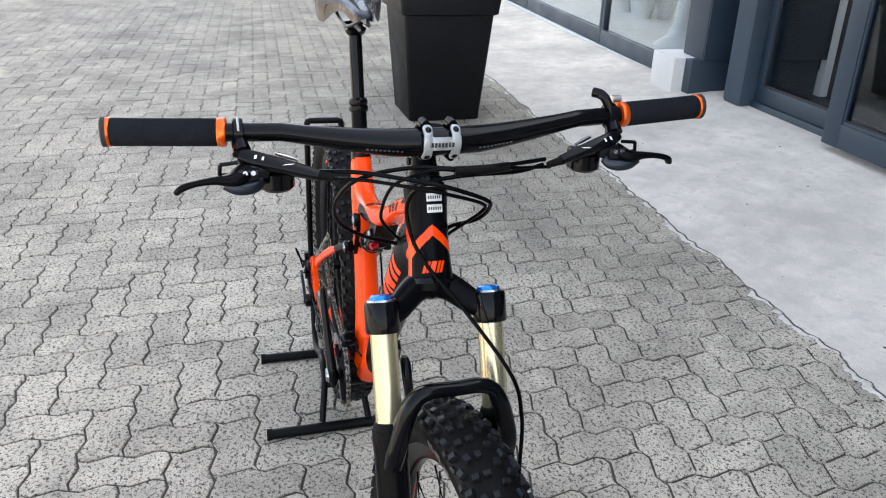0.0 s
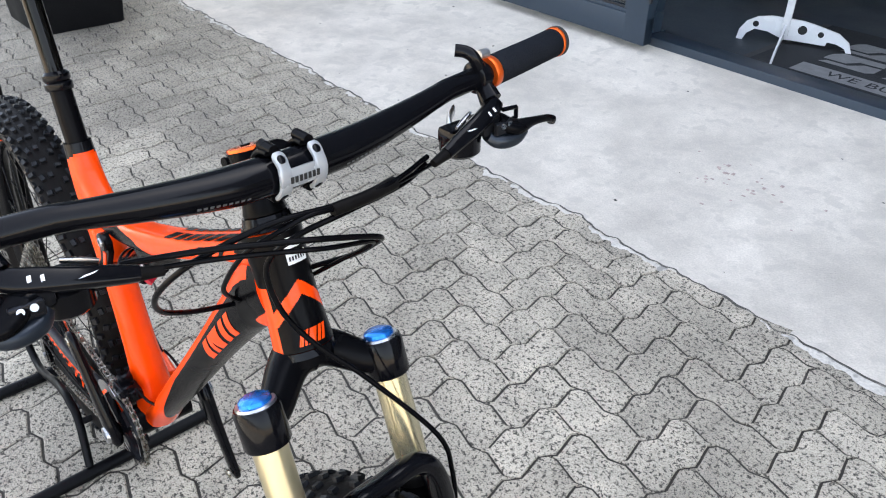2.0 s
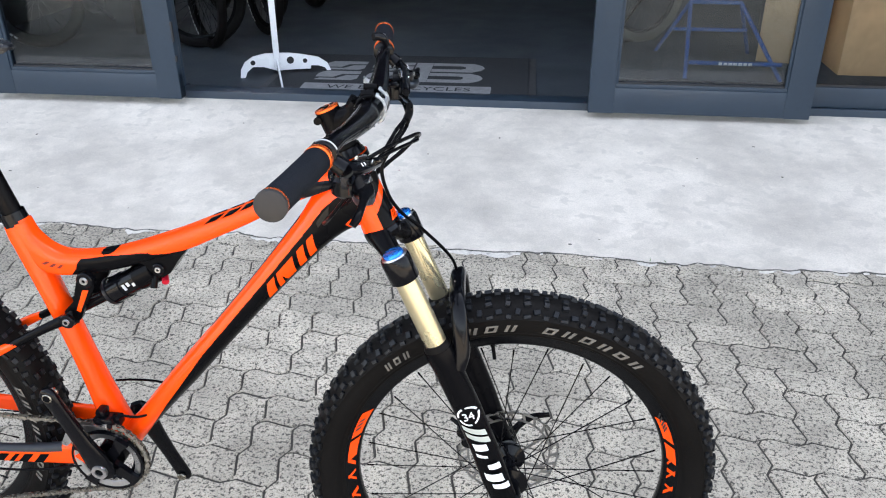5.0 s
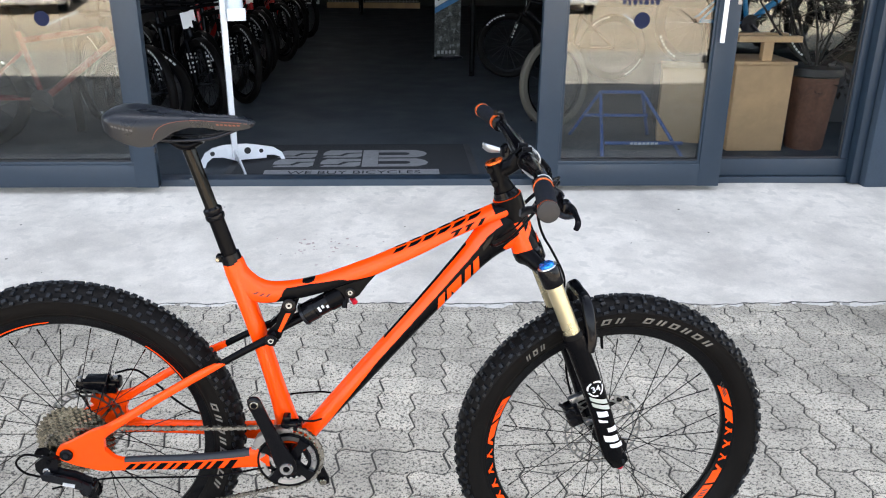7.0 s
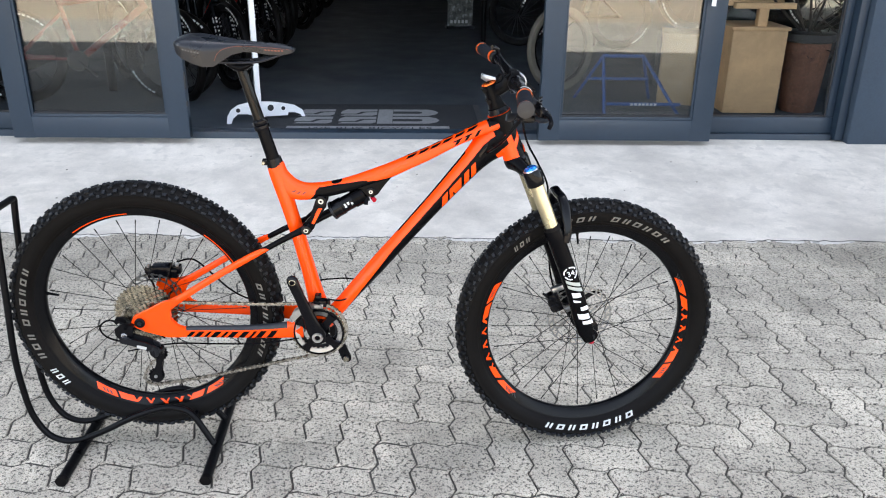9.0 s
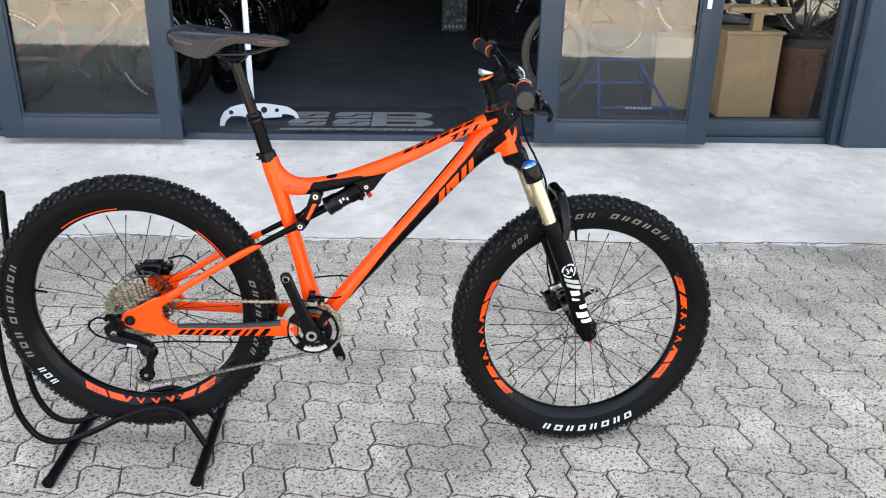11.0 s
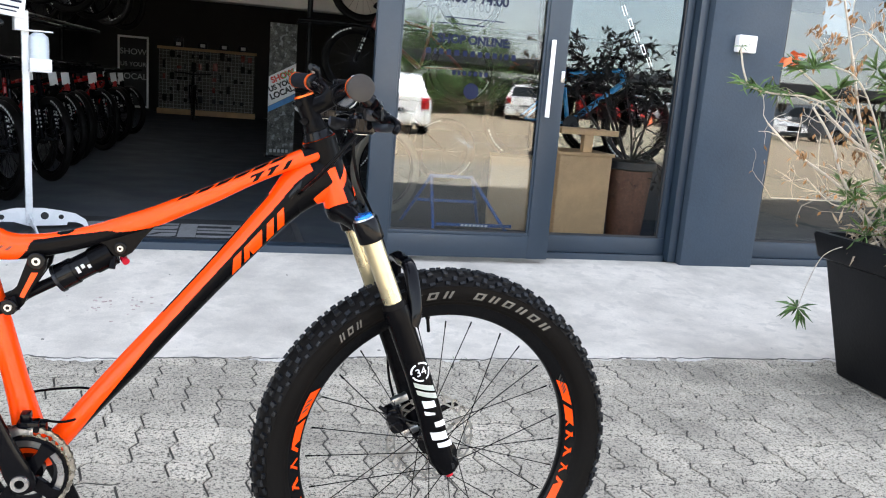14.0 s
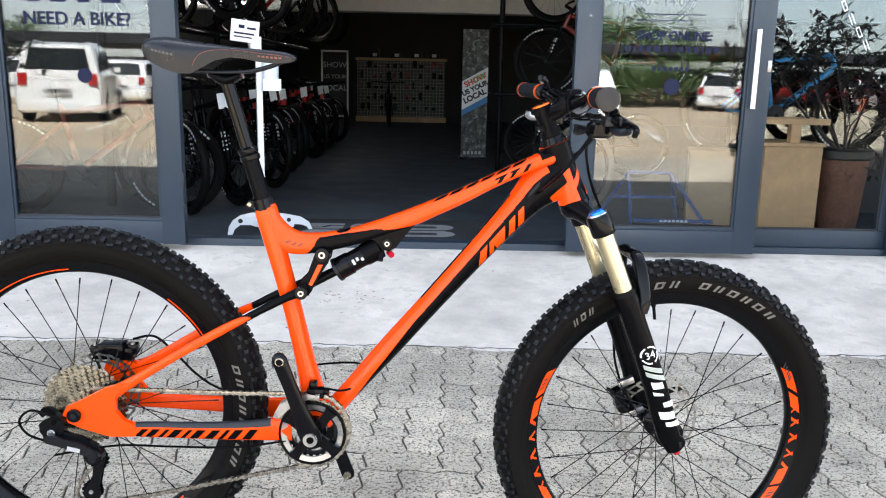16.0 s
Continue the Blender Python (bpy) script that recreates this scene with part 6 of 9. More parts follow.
for s in (-1, 1):
    bm = bmesh.new()
    ys = [s * q for q in (0.262, 0.264, 0.30, 0.34, 0.378, 0.380)]
    loft(bm, [bar_point(y) for y in ys], [0.0145, 0.0162, 0.0162, 0.0160, 0.0162, 0.0150], 28)
    grip = part("grip", bm, M_GRIP, bar, "black foam grip with orange collars")
    for a, b, r in ((0.253, 0.263, 0.0170), (0.3795, 0.3865, 0.0168)):
        bm = bmesh.new()
        loft(bm, [bar_point(s * a), bar_point(s * (a + 0.001)), bar_point(s * (b - 0.001)), bar_point(s * b) + Vector((0, s * max(0.0, b - 0.385), 0))], [r * 0.96, r, r, r * 0.95], 28)
        part("grip_collar", bm, M_ANOD_ORANGE, grip)
    bm = bmesh.new()
    e = bar_point(s * 0.387)
    loft(bm, [e + Vector((0, s * q, 0)) for q in (-0.002, 0.0030, 0.0045)], [0.0172, 0.0171, 0.0140], 28)
    part("end_plug", bm, M_PLUG, grip, "dark grey end plug")

    # brake lever: clamp, master cylinder, pivot, blade; shifter below
    c = bar_point(s * 0.240)
    bm = bmesh.new()
    loft(bm, [c + Vector((0, q, 0)) for q in (-0.006, -0.005, 0.005, 0.006)], [0.0155, 0.0168, 0.0168, 0.0155], 24)
    if s > 0:
        loft(bm, smooth_path([c + Vector((0.006, -0.004, 0.012)), c + Vector((0.002, -0.010, 0.024)), c + Vector((-0.006, -0.014, 0.028)), c + Vector((-0.013, -0.021, 0.029))], 4), [(0.0065, 0.005)] * 13, 12)
    lever = part("brake_lever", bm, M_GLOSSBLACK, bar, "black hydraulic brake lever with shifter")
    bm = bmesh.new()
    loft(bm, smooth_path([c + Vector((0.026, -s * 0.000, -0.020)), c + Vector((0.032, -s * 0.014, -0.024)), c + Vector((0.038, -s * 0.038, -0.030)), c + Vector((0.043, -s * 0.068, -0.038)), c + Vector((0.046, -s * 0.086, -0.043))], 5),
         smooth_values([(0.0072, 0.0080), (0.0084, 0.0094), (0.0082, 0.0090), (0.0070, 0.0076), (0.0062, 0.0062)], 5), 18, power=3.4)
    cyl = part("master_cylinder", bm, M_GLOSSBLACK, lever)
    bm = bmesh.new()
    rod(bm, c + Vector((0.045, -s * 0.080, -0.042)), c + Vector((0.048, -s * 0.104, -0.047)), 0.0062, 0.0042, 12)
    part("hose_boot", bm, M_RUBBER, cyl)
    face, up = Vector((0.75, 0, 0.66)), Vector((-0.66, 0, 0.75))
    for x, y, z, w, h, out in ((0.0335, 0.016, -0.0250, 0.0034, 0.0046, 0.0124), (0.0350, 0.024, -0.0268, 0.0030, 0.0046, 0.0124), (0.0402, 0.052, -0.0336, 0.012, 0.0012, 0.0112)):
        bm = bmesh.new()
        p = c + Vector((x, -s * y, z)) + face * (out - 0.0022)
        bm.faces.new([bm.verts.new(p + Vector((0, -s * a * w, 0)) + up * (b * h)) for a, b in ((-0.6, -0.5), (0.25, -0.5), (0.6, 0.5), (-0.25, 0.5))])
        part("lever_print", bm, M_DECALWHITE, lever)
    # small square loop outboard of the pivot, pivot plate with two screws, pale strokes on body and shifter
    bm = bmesh.new()
    for a, b in (((0.004, -0.026), (0.024, -0.028)), ((0.024, -0.028), (0.025, -0.040)), ((0.025, -0.040), (0.002, -0.041))):
        rod(bm, c + Vector((0.034, s * a[0], a[1])), c + Vector((0.034, s * b[0], b[1])), 0.0024, seg=8)
    part("reach_loop", bm, M_GLOSSBLACK, lever)
    bm = bmesh.new()
    box(bm, c.x + 0.044, c.x + 0.0505, min(c.y + s * 0.004, c.y - s * 0.020), max(c.y + s * 0.004, c.y - s * 0.020), c.z - 0.044, c.z - 0.031, 0.0025)
    plate2 = part("pivot_plate", bm, M_DARKMETAL, lever)
    for q in (0.003, 0.012):
        bm = bmesh.new()
        rod(bm, c + Vector((0.0500, -s * q, -0.0350)), c + Vector((0.0520, -s * q, -0.0340)), 0.0028, seg=12)
        part("screw_head", bm, M_STEEL, plate2)
    for x, y, z, L in ((0.0345, 0.044, -0.0420, 0.010), (0.0345, 0.042, -0.0500, 0.008)):
        bm = bmesh.new()
        at = Matrix.Translation(c + Vector((x, -s * y, z)))
        bm.faces.new([bm.verts.new(at @ Vector((0.0005 * k, -s * yy, zz))) for k, (yy, zz) in enumerate(((-L / 2, -0.0009), (L / 2, -0.0016), (L / 2, 0.0002), (-L / 2, 0.0009)))])
        part("lever_print", bm, M_DECALGREY, lever)
    bm = bmesh.new()
    loft(bm, [c + Vector((0.030, -s * 0.040, -0.019)), c + Vector((0.034, -s * 0.052, -0.022)), c + Vector((0.037, -s * 0.064, -0.026))], [(0.003, 0.002), (0.004, 0.0025), (0.002, 0.0015)], 10)
    part("lever_cap", bm, M_STEEL, lever)
    bm = bmesh.new()
    loft(bm, [c + Vector((0.010, 0, -0.008)), c + Vector((0.022, -s * 0.002, -0.018))], [(0.010, 0.008), (0.012, 0.010)], 14)
    part("perch", bm, M_GLOSSBLACK, lever)
    bm = bmesh.new()
    loft(bm, smooth_path([c + Vector((0.036, -s * 0.006, -0.034)), c + Vector((0.046, s * 0.010, -0.042)), c + Vector((0.050, s * 0.030, -0.041)), c + Vector((0.050, s * 0.050, -0.043)), c + Vector((0.048, s * 0.066, -0.048)), c + Vector((0.043, s * 0.073, -0.055))], 5),
         smooth_values([(0.0075, 0.014), (0.0070, 0.013), (0.0045, 0.0058), (0.0035, 0.0045), (0.004, 0.0050), (0.0035, 0.0045)], 5), 14, (0, 0, 1), power=2.6)
    part("lever_blade", bm, M_BLACK, lever)
    bm = bmesh.new()
    loft(bm, smooth_path([c + Vector((0.036, -s * 0.020, -0.046)), c + Vector((0.041, -s * 0.010, -0.052)), c + Vector((0.046, s * 0.008, -0.052)), c + Vector((0.049, s * 0.022, -0.046))], 4), smooth_values([(0.006, 0.009), (0.008, 0.0135), (0.0075, 0.0120), (0.005, 0.006)], 4), 14, (0, 0, 1), power=3)
    part("lever_root", bm, M_LEVERGREY, lever, "dark blue-grey lever root")
    bm = boxes(*[(c.x + 0.016, c.x + 0.042, c.y + min(-s * 0.030, -s * 0.002), c.y + max(-s * 0.030, -s * 0.002), c.z - 0.046, c.z - 0.028)], bevel=0.005)
    part("lever_pivot", bm, M_DARKMETAL, lever)
    bm = bmesh.new()
    disc(bm, 0.0215, c.z - 0.066, c.z - 0.040, 26, "z", (c.x + 0.018, c.y - s * 0.040, 0), bevel=0.004)
    box(bm, c.x + 0.004, c.x + 0.034, min(c.y - s * 0.060, c.y - s * 0.026), max(c.y - s * 0.060, c.y - s * 0.026), c.z - 0.054, c.z - 0.036, 0.005)
    rod(bm, c + Vector((0.028, -s * 0.056, -0.046)), c + Vector((0.030, -s * 0.074, -0.046)), 0.0046, 0.0030, 10)
    shifter = part("shifter", bm, M_GLOSSBLACK, lever)
    bm = bmesh.new()
    disc(bm, 0.0120, c.z - 0.0672, c.z - 0.0660, 20, "z", (c.x + 0.018, c.y - s * 0.040, 0))
    part("shifter_plate", bm, M_STEEL, shifter)
    bm = bmesh.new()
    loft(bm, smooth_path([c + Vector((0.002, -s * 0.036, -0.052)), c + Vector((-0.024, -s * 0.016, -0.052)), c + Vector((-0.036, s * 0.002, -0.048))], 4), smooth_values([(0.005, 0.004), (0.009, 0.003), (0.007, 0.002)], 4), 12, (0, 0, 1))
    part("shift_paddle", bm, M_DARKMETAL if s < 0 else M_STEEL, shifter)
    bm = bmesh.new()
    if s > 0:
        disc(bm, 0.0050, c.y + 0.002, c.y + 0.014, 14, "y", (c.x - 0.002, 0, c.z + 0.022))
    else:
        loft(bm, [c + Vector((0.0172 * math.cos(a), 0, 0.0172 * math.sin(a))) for a in [radians(q) for q in range(20, 121, 10)]], [(0.0014, 0.0008)] * 11, 8, Y)
    part("clamp_screw", bm, M_STEEL if s > 0 else M_DECALGREY, lever)

# hoses and cables in front of the head tube
for drop, r in ((0.0, 0.0027), (0.009, 0.0023)):
    cable("brake_hose" if not drop else "cable", [(0.946, -0.149, 0.974 - drop), (0.976, -0.098, 0.980 - drop), (0.992, -0.049, 0.975 - drop), (1.004, -0.001, 0.967 - drop), (0.998 - drop, 0.053, 0.945 - drop), (0.980 - drop, 0.064 - drop, 0.926 - drop), (0.950, 0.058 - drop, 0.900), (0.915, 0.034, 0.878 - drop), (0.880, 0.030, 0.850 - drop)], r)
cable("brake_hose", [(0.958, 0.142, 0.980), (0.982, 0.085, 0.983), (0.984, 0.031, 0.981), (0.980, -0.039, 0.984), (0.968, -0.100, 0.968), (0.930, -0.122, 0.925), (0.900, -0.112, 0.885), (0.879, -0.075, 0.855), (0.870, -0.031, 0.838)], 0.0027)
cable("cable", [(0.954, 0.152, 0.968), (0.978, 0.090, 0.977), (0.985, 0.030, 0.979), (0.985, -0.005, 0.982), (0.982, -0.030, 0.976), (0.964, -0.057, 0.955), (0.930, -0.064, 0.908), (0.912, -0.054, 0.882), (0.880, -0.029, 0.848)], 0.0023)
cable("brake_hose", [(0.958, 0.140, 0.973), (0.972, 0.100, 0.970), (0.986, 0.027, 0.973), (0.978, -0.018, 0.962), (0.958, -0.036, 0.930), (0.964, -0.030, 0.885), (0.980, -0.008, 0.845), (1.006, 0.030, 0.800), (1.046, 0.086, 0.720), (1.053, 0.102, 0.660), (1.061, 0.102, 0.600), (1.069, 0.098, 0.480), (1.079, 0.076, 0.428)], 0.0027)
bm = bmesh.new()
loft(bm, smooth_path([(0.980, 0.086, 0.980), (0.984, 0.055, 0.979), (0.985, 0.016, 0.979)], 5), [0.0060] * 11, 12)
part("hose_sleeve", bm, M_RUBBER, bike)

# ---- floor stand round the rear wheel ----
stand = thing("bike_stand", "black tubular steel floor stand gripping the rear wheel", "bike stand")
for y in (-0.065, 0.030):
    bm = bmesh.new()
    s = -1 if y < 0 else 1
    pts = smooth_path([(0.150, y + s * 0.012, 0.028), (0.098, y, 0.110), (0.060, y, 0.132), (0.020, y, 0.133), (-0.060, y, 0.105), (-0.165, y, 0.050), (-0.240, y, 0.024), (-0.298, y, 0.040), (-0.335, y, 0.105), (-0.348, y, 0.200), (-0.350, y, 0.300), (-0.340, y, 0.450), (-0.330, y, 0.600), (-0.322, y, 0.690)], 6)
    loft(bm, pts, [0.0085] * len(pts), 14)
    part("hoop", bm, M_STANDBLACK, stand)
bm = bmesh.new()
pts = [(-0.322, -0.0655, 0.686), (-0.3215, -0.063, 0.6935), (-0.321, -0.055, 0.696), (-0.321, 0.020, 0.696), (-0.3215, 0.028, 0.6935), (-0.322, 0.0305, 0.686)]
loft(bm, pts, [0.0085] * 6, 14)
part("top_bar", bm, M_STANDBLACK, stand)
for x0, x1, ya, yb in ((-0.205, -0.222, -0.225, 0.185), (0.163, 0.140, -0.215, 0.190)):
    bm = bmesh.new()
    rod(bm, (x0, ya, 0.0135), (x1, yb, 0.0135), 0.0135, seg=18)
    ft = part("foot", bm, M_STANDBLACK, stand)
    for x, y, e in ((x0, ya, -1), (x1, yb, 1)):
        bm = bmesh.new()
        rod(bm, (x, y - e * 0.010, 0.0140), (x, y + e * 0.003, 0.0140), 0.0148, seg=18)
        part("end_cap", bm, M_RUBBER, ft)
bm = bmesh.new()
rod(bm, (0.100, -0.060, 0.105), (0.100, 0.026, 0.105), 0.007, seg=12)
part("cross_tube", bm, M_STANDBLACK, stand)

# ---- the shop's inside ----
FLOOR_Z = 0.035          # a step below the threshold
floor = tagged(part("floor", boxes((-4.0, 9.0, 3.02, 18.2, -0.05, FLOOR_Z), bevel=0), M_FLOOR), "dark grey shop floor", "floor", kind="structure")
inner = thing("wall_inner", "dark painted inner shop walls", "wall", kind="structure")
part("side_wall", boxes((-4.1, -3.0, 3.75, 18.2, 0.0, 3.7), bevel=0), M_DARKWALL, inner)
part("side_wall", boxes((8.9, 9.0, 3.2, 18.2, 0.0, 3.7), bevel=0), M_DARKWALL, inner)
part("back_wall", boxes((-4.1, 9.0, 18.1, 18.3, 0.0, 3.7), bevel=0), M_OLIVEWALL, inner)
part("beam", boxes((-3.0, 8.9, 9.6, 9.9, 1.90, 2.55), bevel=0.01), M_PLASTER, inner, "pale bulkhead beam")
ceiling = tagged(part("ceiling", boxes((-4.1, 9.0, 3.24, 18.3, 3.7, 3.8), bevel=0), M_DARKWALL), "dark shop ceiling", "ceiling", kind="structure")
roof = tagged(part("roof", boxes((-17.4, 9.2, 3.05, 19.0, 6.28, 6.43), bevel=0), M_WALLBLUE), "flat roof of the shop building", "roof", kind="structure")
closing = thing("wall_outer", "plain outer walls of the shop building", "wall", kind="structure")
part("end_wall", boxes((9.0, 9.2, 3.0, 19.0, -0.05, 6.90), (-17.4, -17.2, 3.0, 19.0, -0.05, 6.90), (-17.4, 9.2, 18.9, 19.0, -0.05, 6.90), bevel=0), M_WALLBLUE, closing)

mat = thing("door_mat", "charcoal door mat with a grey logo and words", "mat", pose(0.262, 3.715, FLOOR_Z, 0, 0, 2.2))
part("border", boxes((-0.80, 0.80, -0.45, 0.45, 0.0, 0.006), bevel=0.002), M_MATEDGE, mat, "dark grey rubber border")
part("pad", boxes((-0.755, 0.755, -0.435, 0.435, 0.0065, 0.012), bevel=0.003), M_MAT, mat)
def flat_poly(name, *polys):
    bm = bmesh.new()
    for pts in polys:
        bm.faces.new([bm.verts.new((x, y, 0.0135)) for x, y in pts])
    return part(name, bm, M_MATGREY, mat)


Q = lambda y: 0.03 + 1.467 * y
for cx in (-0.395, -0.09):
    for y0 in (0.085, -0.075):
        flat_poly("logo_shape", [(cx + a, Q(y0 + b)) for a, b in ((-0.12, 0.035), (-0.09, 0.065), (0.13, 0.065), (0.13, 0.02), (0.02, 0.015), (-0.02, -0.03), (-0.13, -0.03), (-0.13, 0.01))])
        flat_poly("logo_shape", [(cx + a, Q(y0 + b)) for a, b in ((-0.10, -0.045), (0.00, -0.045), (0.05, 0.0), (0.13, 0.005), (0.13, -0.05), (0.10, -0.072), (-0.13, -0.072))])
flat_poly("logo_shape", [(0.05, Q(-0.15)), (0.155, Q(-0.15)), (0.155, Q(0.15)), (0.05, Q(0.15))])
for y0 in (-0.15, 0.01):
    outer = [(0.157, y0), (0.41, y0), (0.465, y0 + 0.03), (0.485, y0 + 0.07), (0.465, y0 + 0.11), (0.41, y0 + 0.14), (0.157, y0 + 0.14)]
    inner = [(0.157, y0 + 0.045), (0.34, y0 + 0.045), (0.365, y0 + 0.055), (0.365, y0 + 0.07), (0.365, y0 + 0.085), (0.34, y0 + 0.095), (0.157, y0 + 0.095)]
    flat_poly("logo_shape", *[[(a, Q(b)) for a, b in (outer[k], outer[k + 1], inner[k + 1], inner[k])] for k in range(6)])
flat_poly("mat_band", [(-0.555, -0.400), (0.545, -0.400), (0.545, -0.258), (-0.555, -0.258)])
tagged(lettering("mat_lettering", "WE BUY BICYCLES", 0.100, M_MAT, mat, pose(0.01, -0.329, 0.0142), 0.0003, spacing=1.02), kind="stuff")

# white foot-operated sanitiser stand
san = thing("sanitiser_stand", "white steel foot-pedal hand sanitiser stand by the door", "sanitiser stand", pose(-0.505, 3.612, FLOOR_Z, 0, 0, 23))
bm = prism(bmesh.new(), [(-0.225, 0.000), (-0.218, 0.050), (-0.190, 0.095), (-0.140, 0.125), (-0.070, 0.138), (0.000, 0.138), (0.080, 0.134), (0.160, 0.120), (0.250, 0.098), (0.305, 0.060), (0.330, 0.0), (0.305, 0.0), (0.290, 0.030), (0.250, 0.046), (0.205, 0.050), (0.200, 0.030), (0.050, 0.032), (0.0, 0.030), (-0.080, 0.058), (-0.145, 0.062), (-0.180, 0.035), (-0.195, 0.0)], -0.006, 0.006)
plate = part("base_plate", soften(bm, 0.002), M_WHITEGLOSS, san, "cut white steel base plate")
for x, z, r in ((-0.143, 0.088, 0.015), (0.081, 0.090, 0.022), (0.169, 0.081, 0.014)):
    bm = bmesh.new()
    disc(bm, r, -0.0075, 0.0075, 20, "y", (x, 0, z))
    part("hole", bm, M_BLACKVINYL, plate)
bm = prism(bmesh.new(), [(0.008, 0.032), (0.008, 0.110), (0.080, 0.096), (0.200, 0.066), (0.310, 0.036), (0.365, 0.012), (0.400, 0.008), (0.400, 0.0), (0.350, 0.0), (0.300, 0.020), (0.180, 0.046), (0.080, 0.045)], -0.005, 0.005)
part("foot", soften(bm, 0.0015), M_WHITEGLOSS, san, at=pose(0, 0, 0, 0, 0, -90))
bm = boxes((-0.018, 0.018, -0.018, 0.018, 0.05, 1.24), bevel=0.003)
part("pole", bm, M_WHITEGLOSS, san)
bm = boxes((-0.055, 0.135, -0.055, 0.055, 1.130, 1.138), (-0.055, -0.010, -0.05, 0.05, 1.138, 1.235), bevel=0.002)
part("shelf", bm, M_WHITEGLOSS, san)
bm = boxes((-0.17, 0.00, -0.004, 0.000, 1.200, 1.330), bevel=0.002)
part("sign_plate", bm, M_WHITE, san, "white sign with unreadable print", pose(-0.135, -0.06, 0, 0, 6, 0))
bm = boxes((-0.125, -0.09, -0.0055, -0.0042, 1.280, 1.300), (-0.075, -0.02, -0.0055, -0.0042, 1.278, 1.290), (-0.15, -0.03, -0.0055, -0.0042, 1.245, 1.255), (-0.15, -0.04, -0.0055, -0.0042, 1.225, 1.232), bevel=0)
tagged(part("print_bars", bm, M_TEXTBLUE, san, at=pose(-0.135, -0.06, 0, 0, 6, 0)), kind="stuff")
bm = bmesh.new()
loft(bm, [(0.065, -0.02, z) for z in (0.925, 0.930, 1.075, 1.105, 1.125, 1.128)], [(0.040, 0.045), (0.052, 0.056), (0.052, 0.056), (0.048, 0.050), (0.026, 0.026), (0.022, 0.022)], 20, (1, 0, 0), power=3.2)
part("bottle", bm, M_TRANSLUCENT, san, "translucent sanitiser bottle")
bm = boxes((0.010, 0.122, -0.080, 0.040, 0.912, 0.924), (0.010, 0.122, -0.084, -0.078, 0.924, 0.985), bevel=0.002)
part("bottle_holder", bm, M_WHITEGLOSS, san)


# ---- bikes on show ----
def shop_wheel(parent, x, z, name, rim_mat, r=0.345, tyre_mat=None, prints=True):
    bm = spin(bmesh.new(), [(r - 0.062, -0.014), (r - 0.040, -0.028), (r - 0.012, -0.027), (r, -0.010), (r, 0.010), (r - 0.012, 0.027), (r - 0.040, 0.028), (r - 0.062, 0.014)], 40)
    w = part(name, bm, tyre_mat or M_RUBBER, parent, at=pose(x, 0, z))
    bm = spin(bmesh.new(), [(r - 0.082, -0.008), (r - 0.062, -0.013), (r - 0.062, 0.013), (r - 0.082, 0.008)], 40)
    part("rim", bm, rim_mat, w)
    bm = bmesh.new()
    for k in range(20):
        a = 2 * math.pi * k / 20
        s = 1 if k % 2 else -1
        rod(bm, (0.02 * math.cos(a + 1.2), 0.03 * s, 0.02 * math.sin(a + 1.2)), ((r - 0.08) * math.cos(a), 0, (r - 0.08) * math.sin(a)), 0.0016, seg=4)
    rod(bm, (0, -0.05, 0), (0, 0.05, 0), 0.016, seg=12)
    tagged(part("spokes", bm, M_DARKMETAL, w), kind="stuff")
    bm = bmesh.new()
    for k in range(7 if prints else 0):
        for s in (-1, 1):
            arc_patch(bm, r - 0.036, r - 0.022, 40 + 6 * k, 44 + 6 * k, s * 0.0284, s * 0.001, 0, 1)
            arc_patch(bm, r - 0.036, r - 0.022, 200 + 6 * k, 204 + 6 * k, s * 0.0284, s * 0.001, 0, 1)
    if prints:
        tagged(part("sidewall_print", bm, M_SHOPLETTER, w), kind="stuff")
    return w


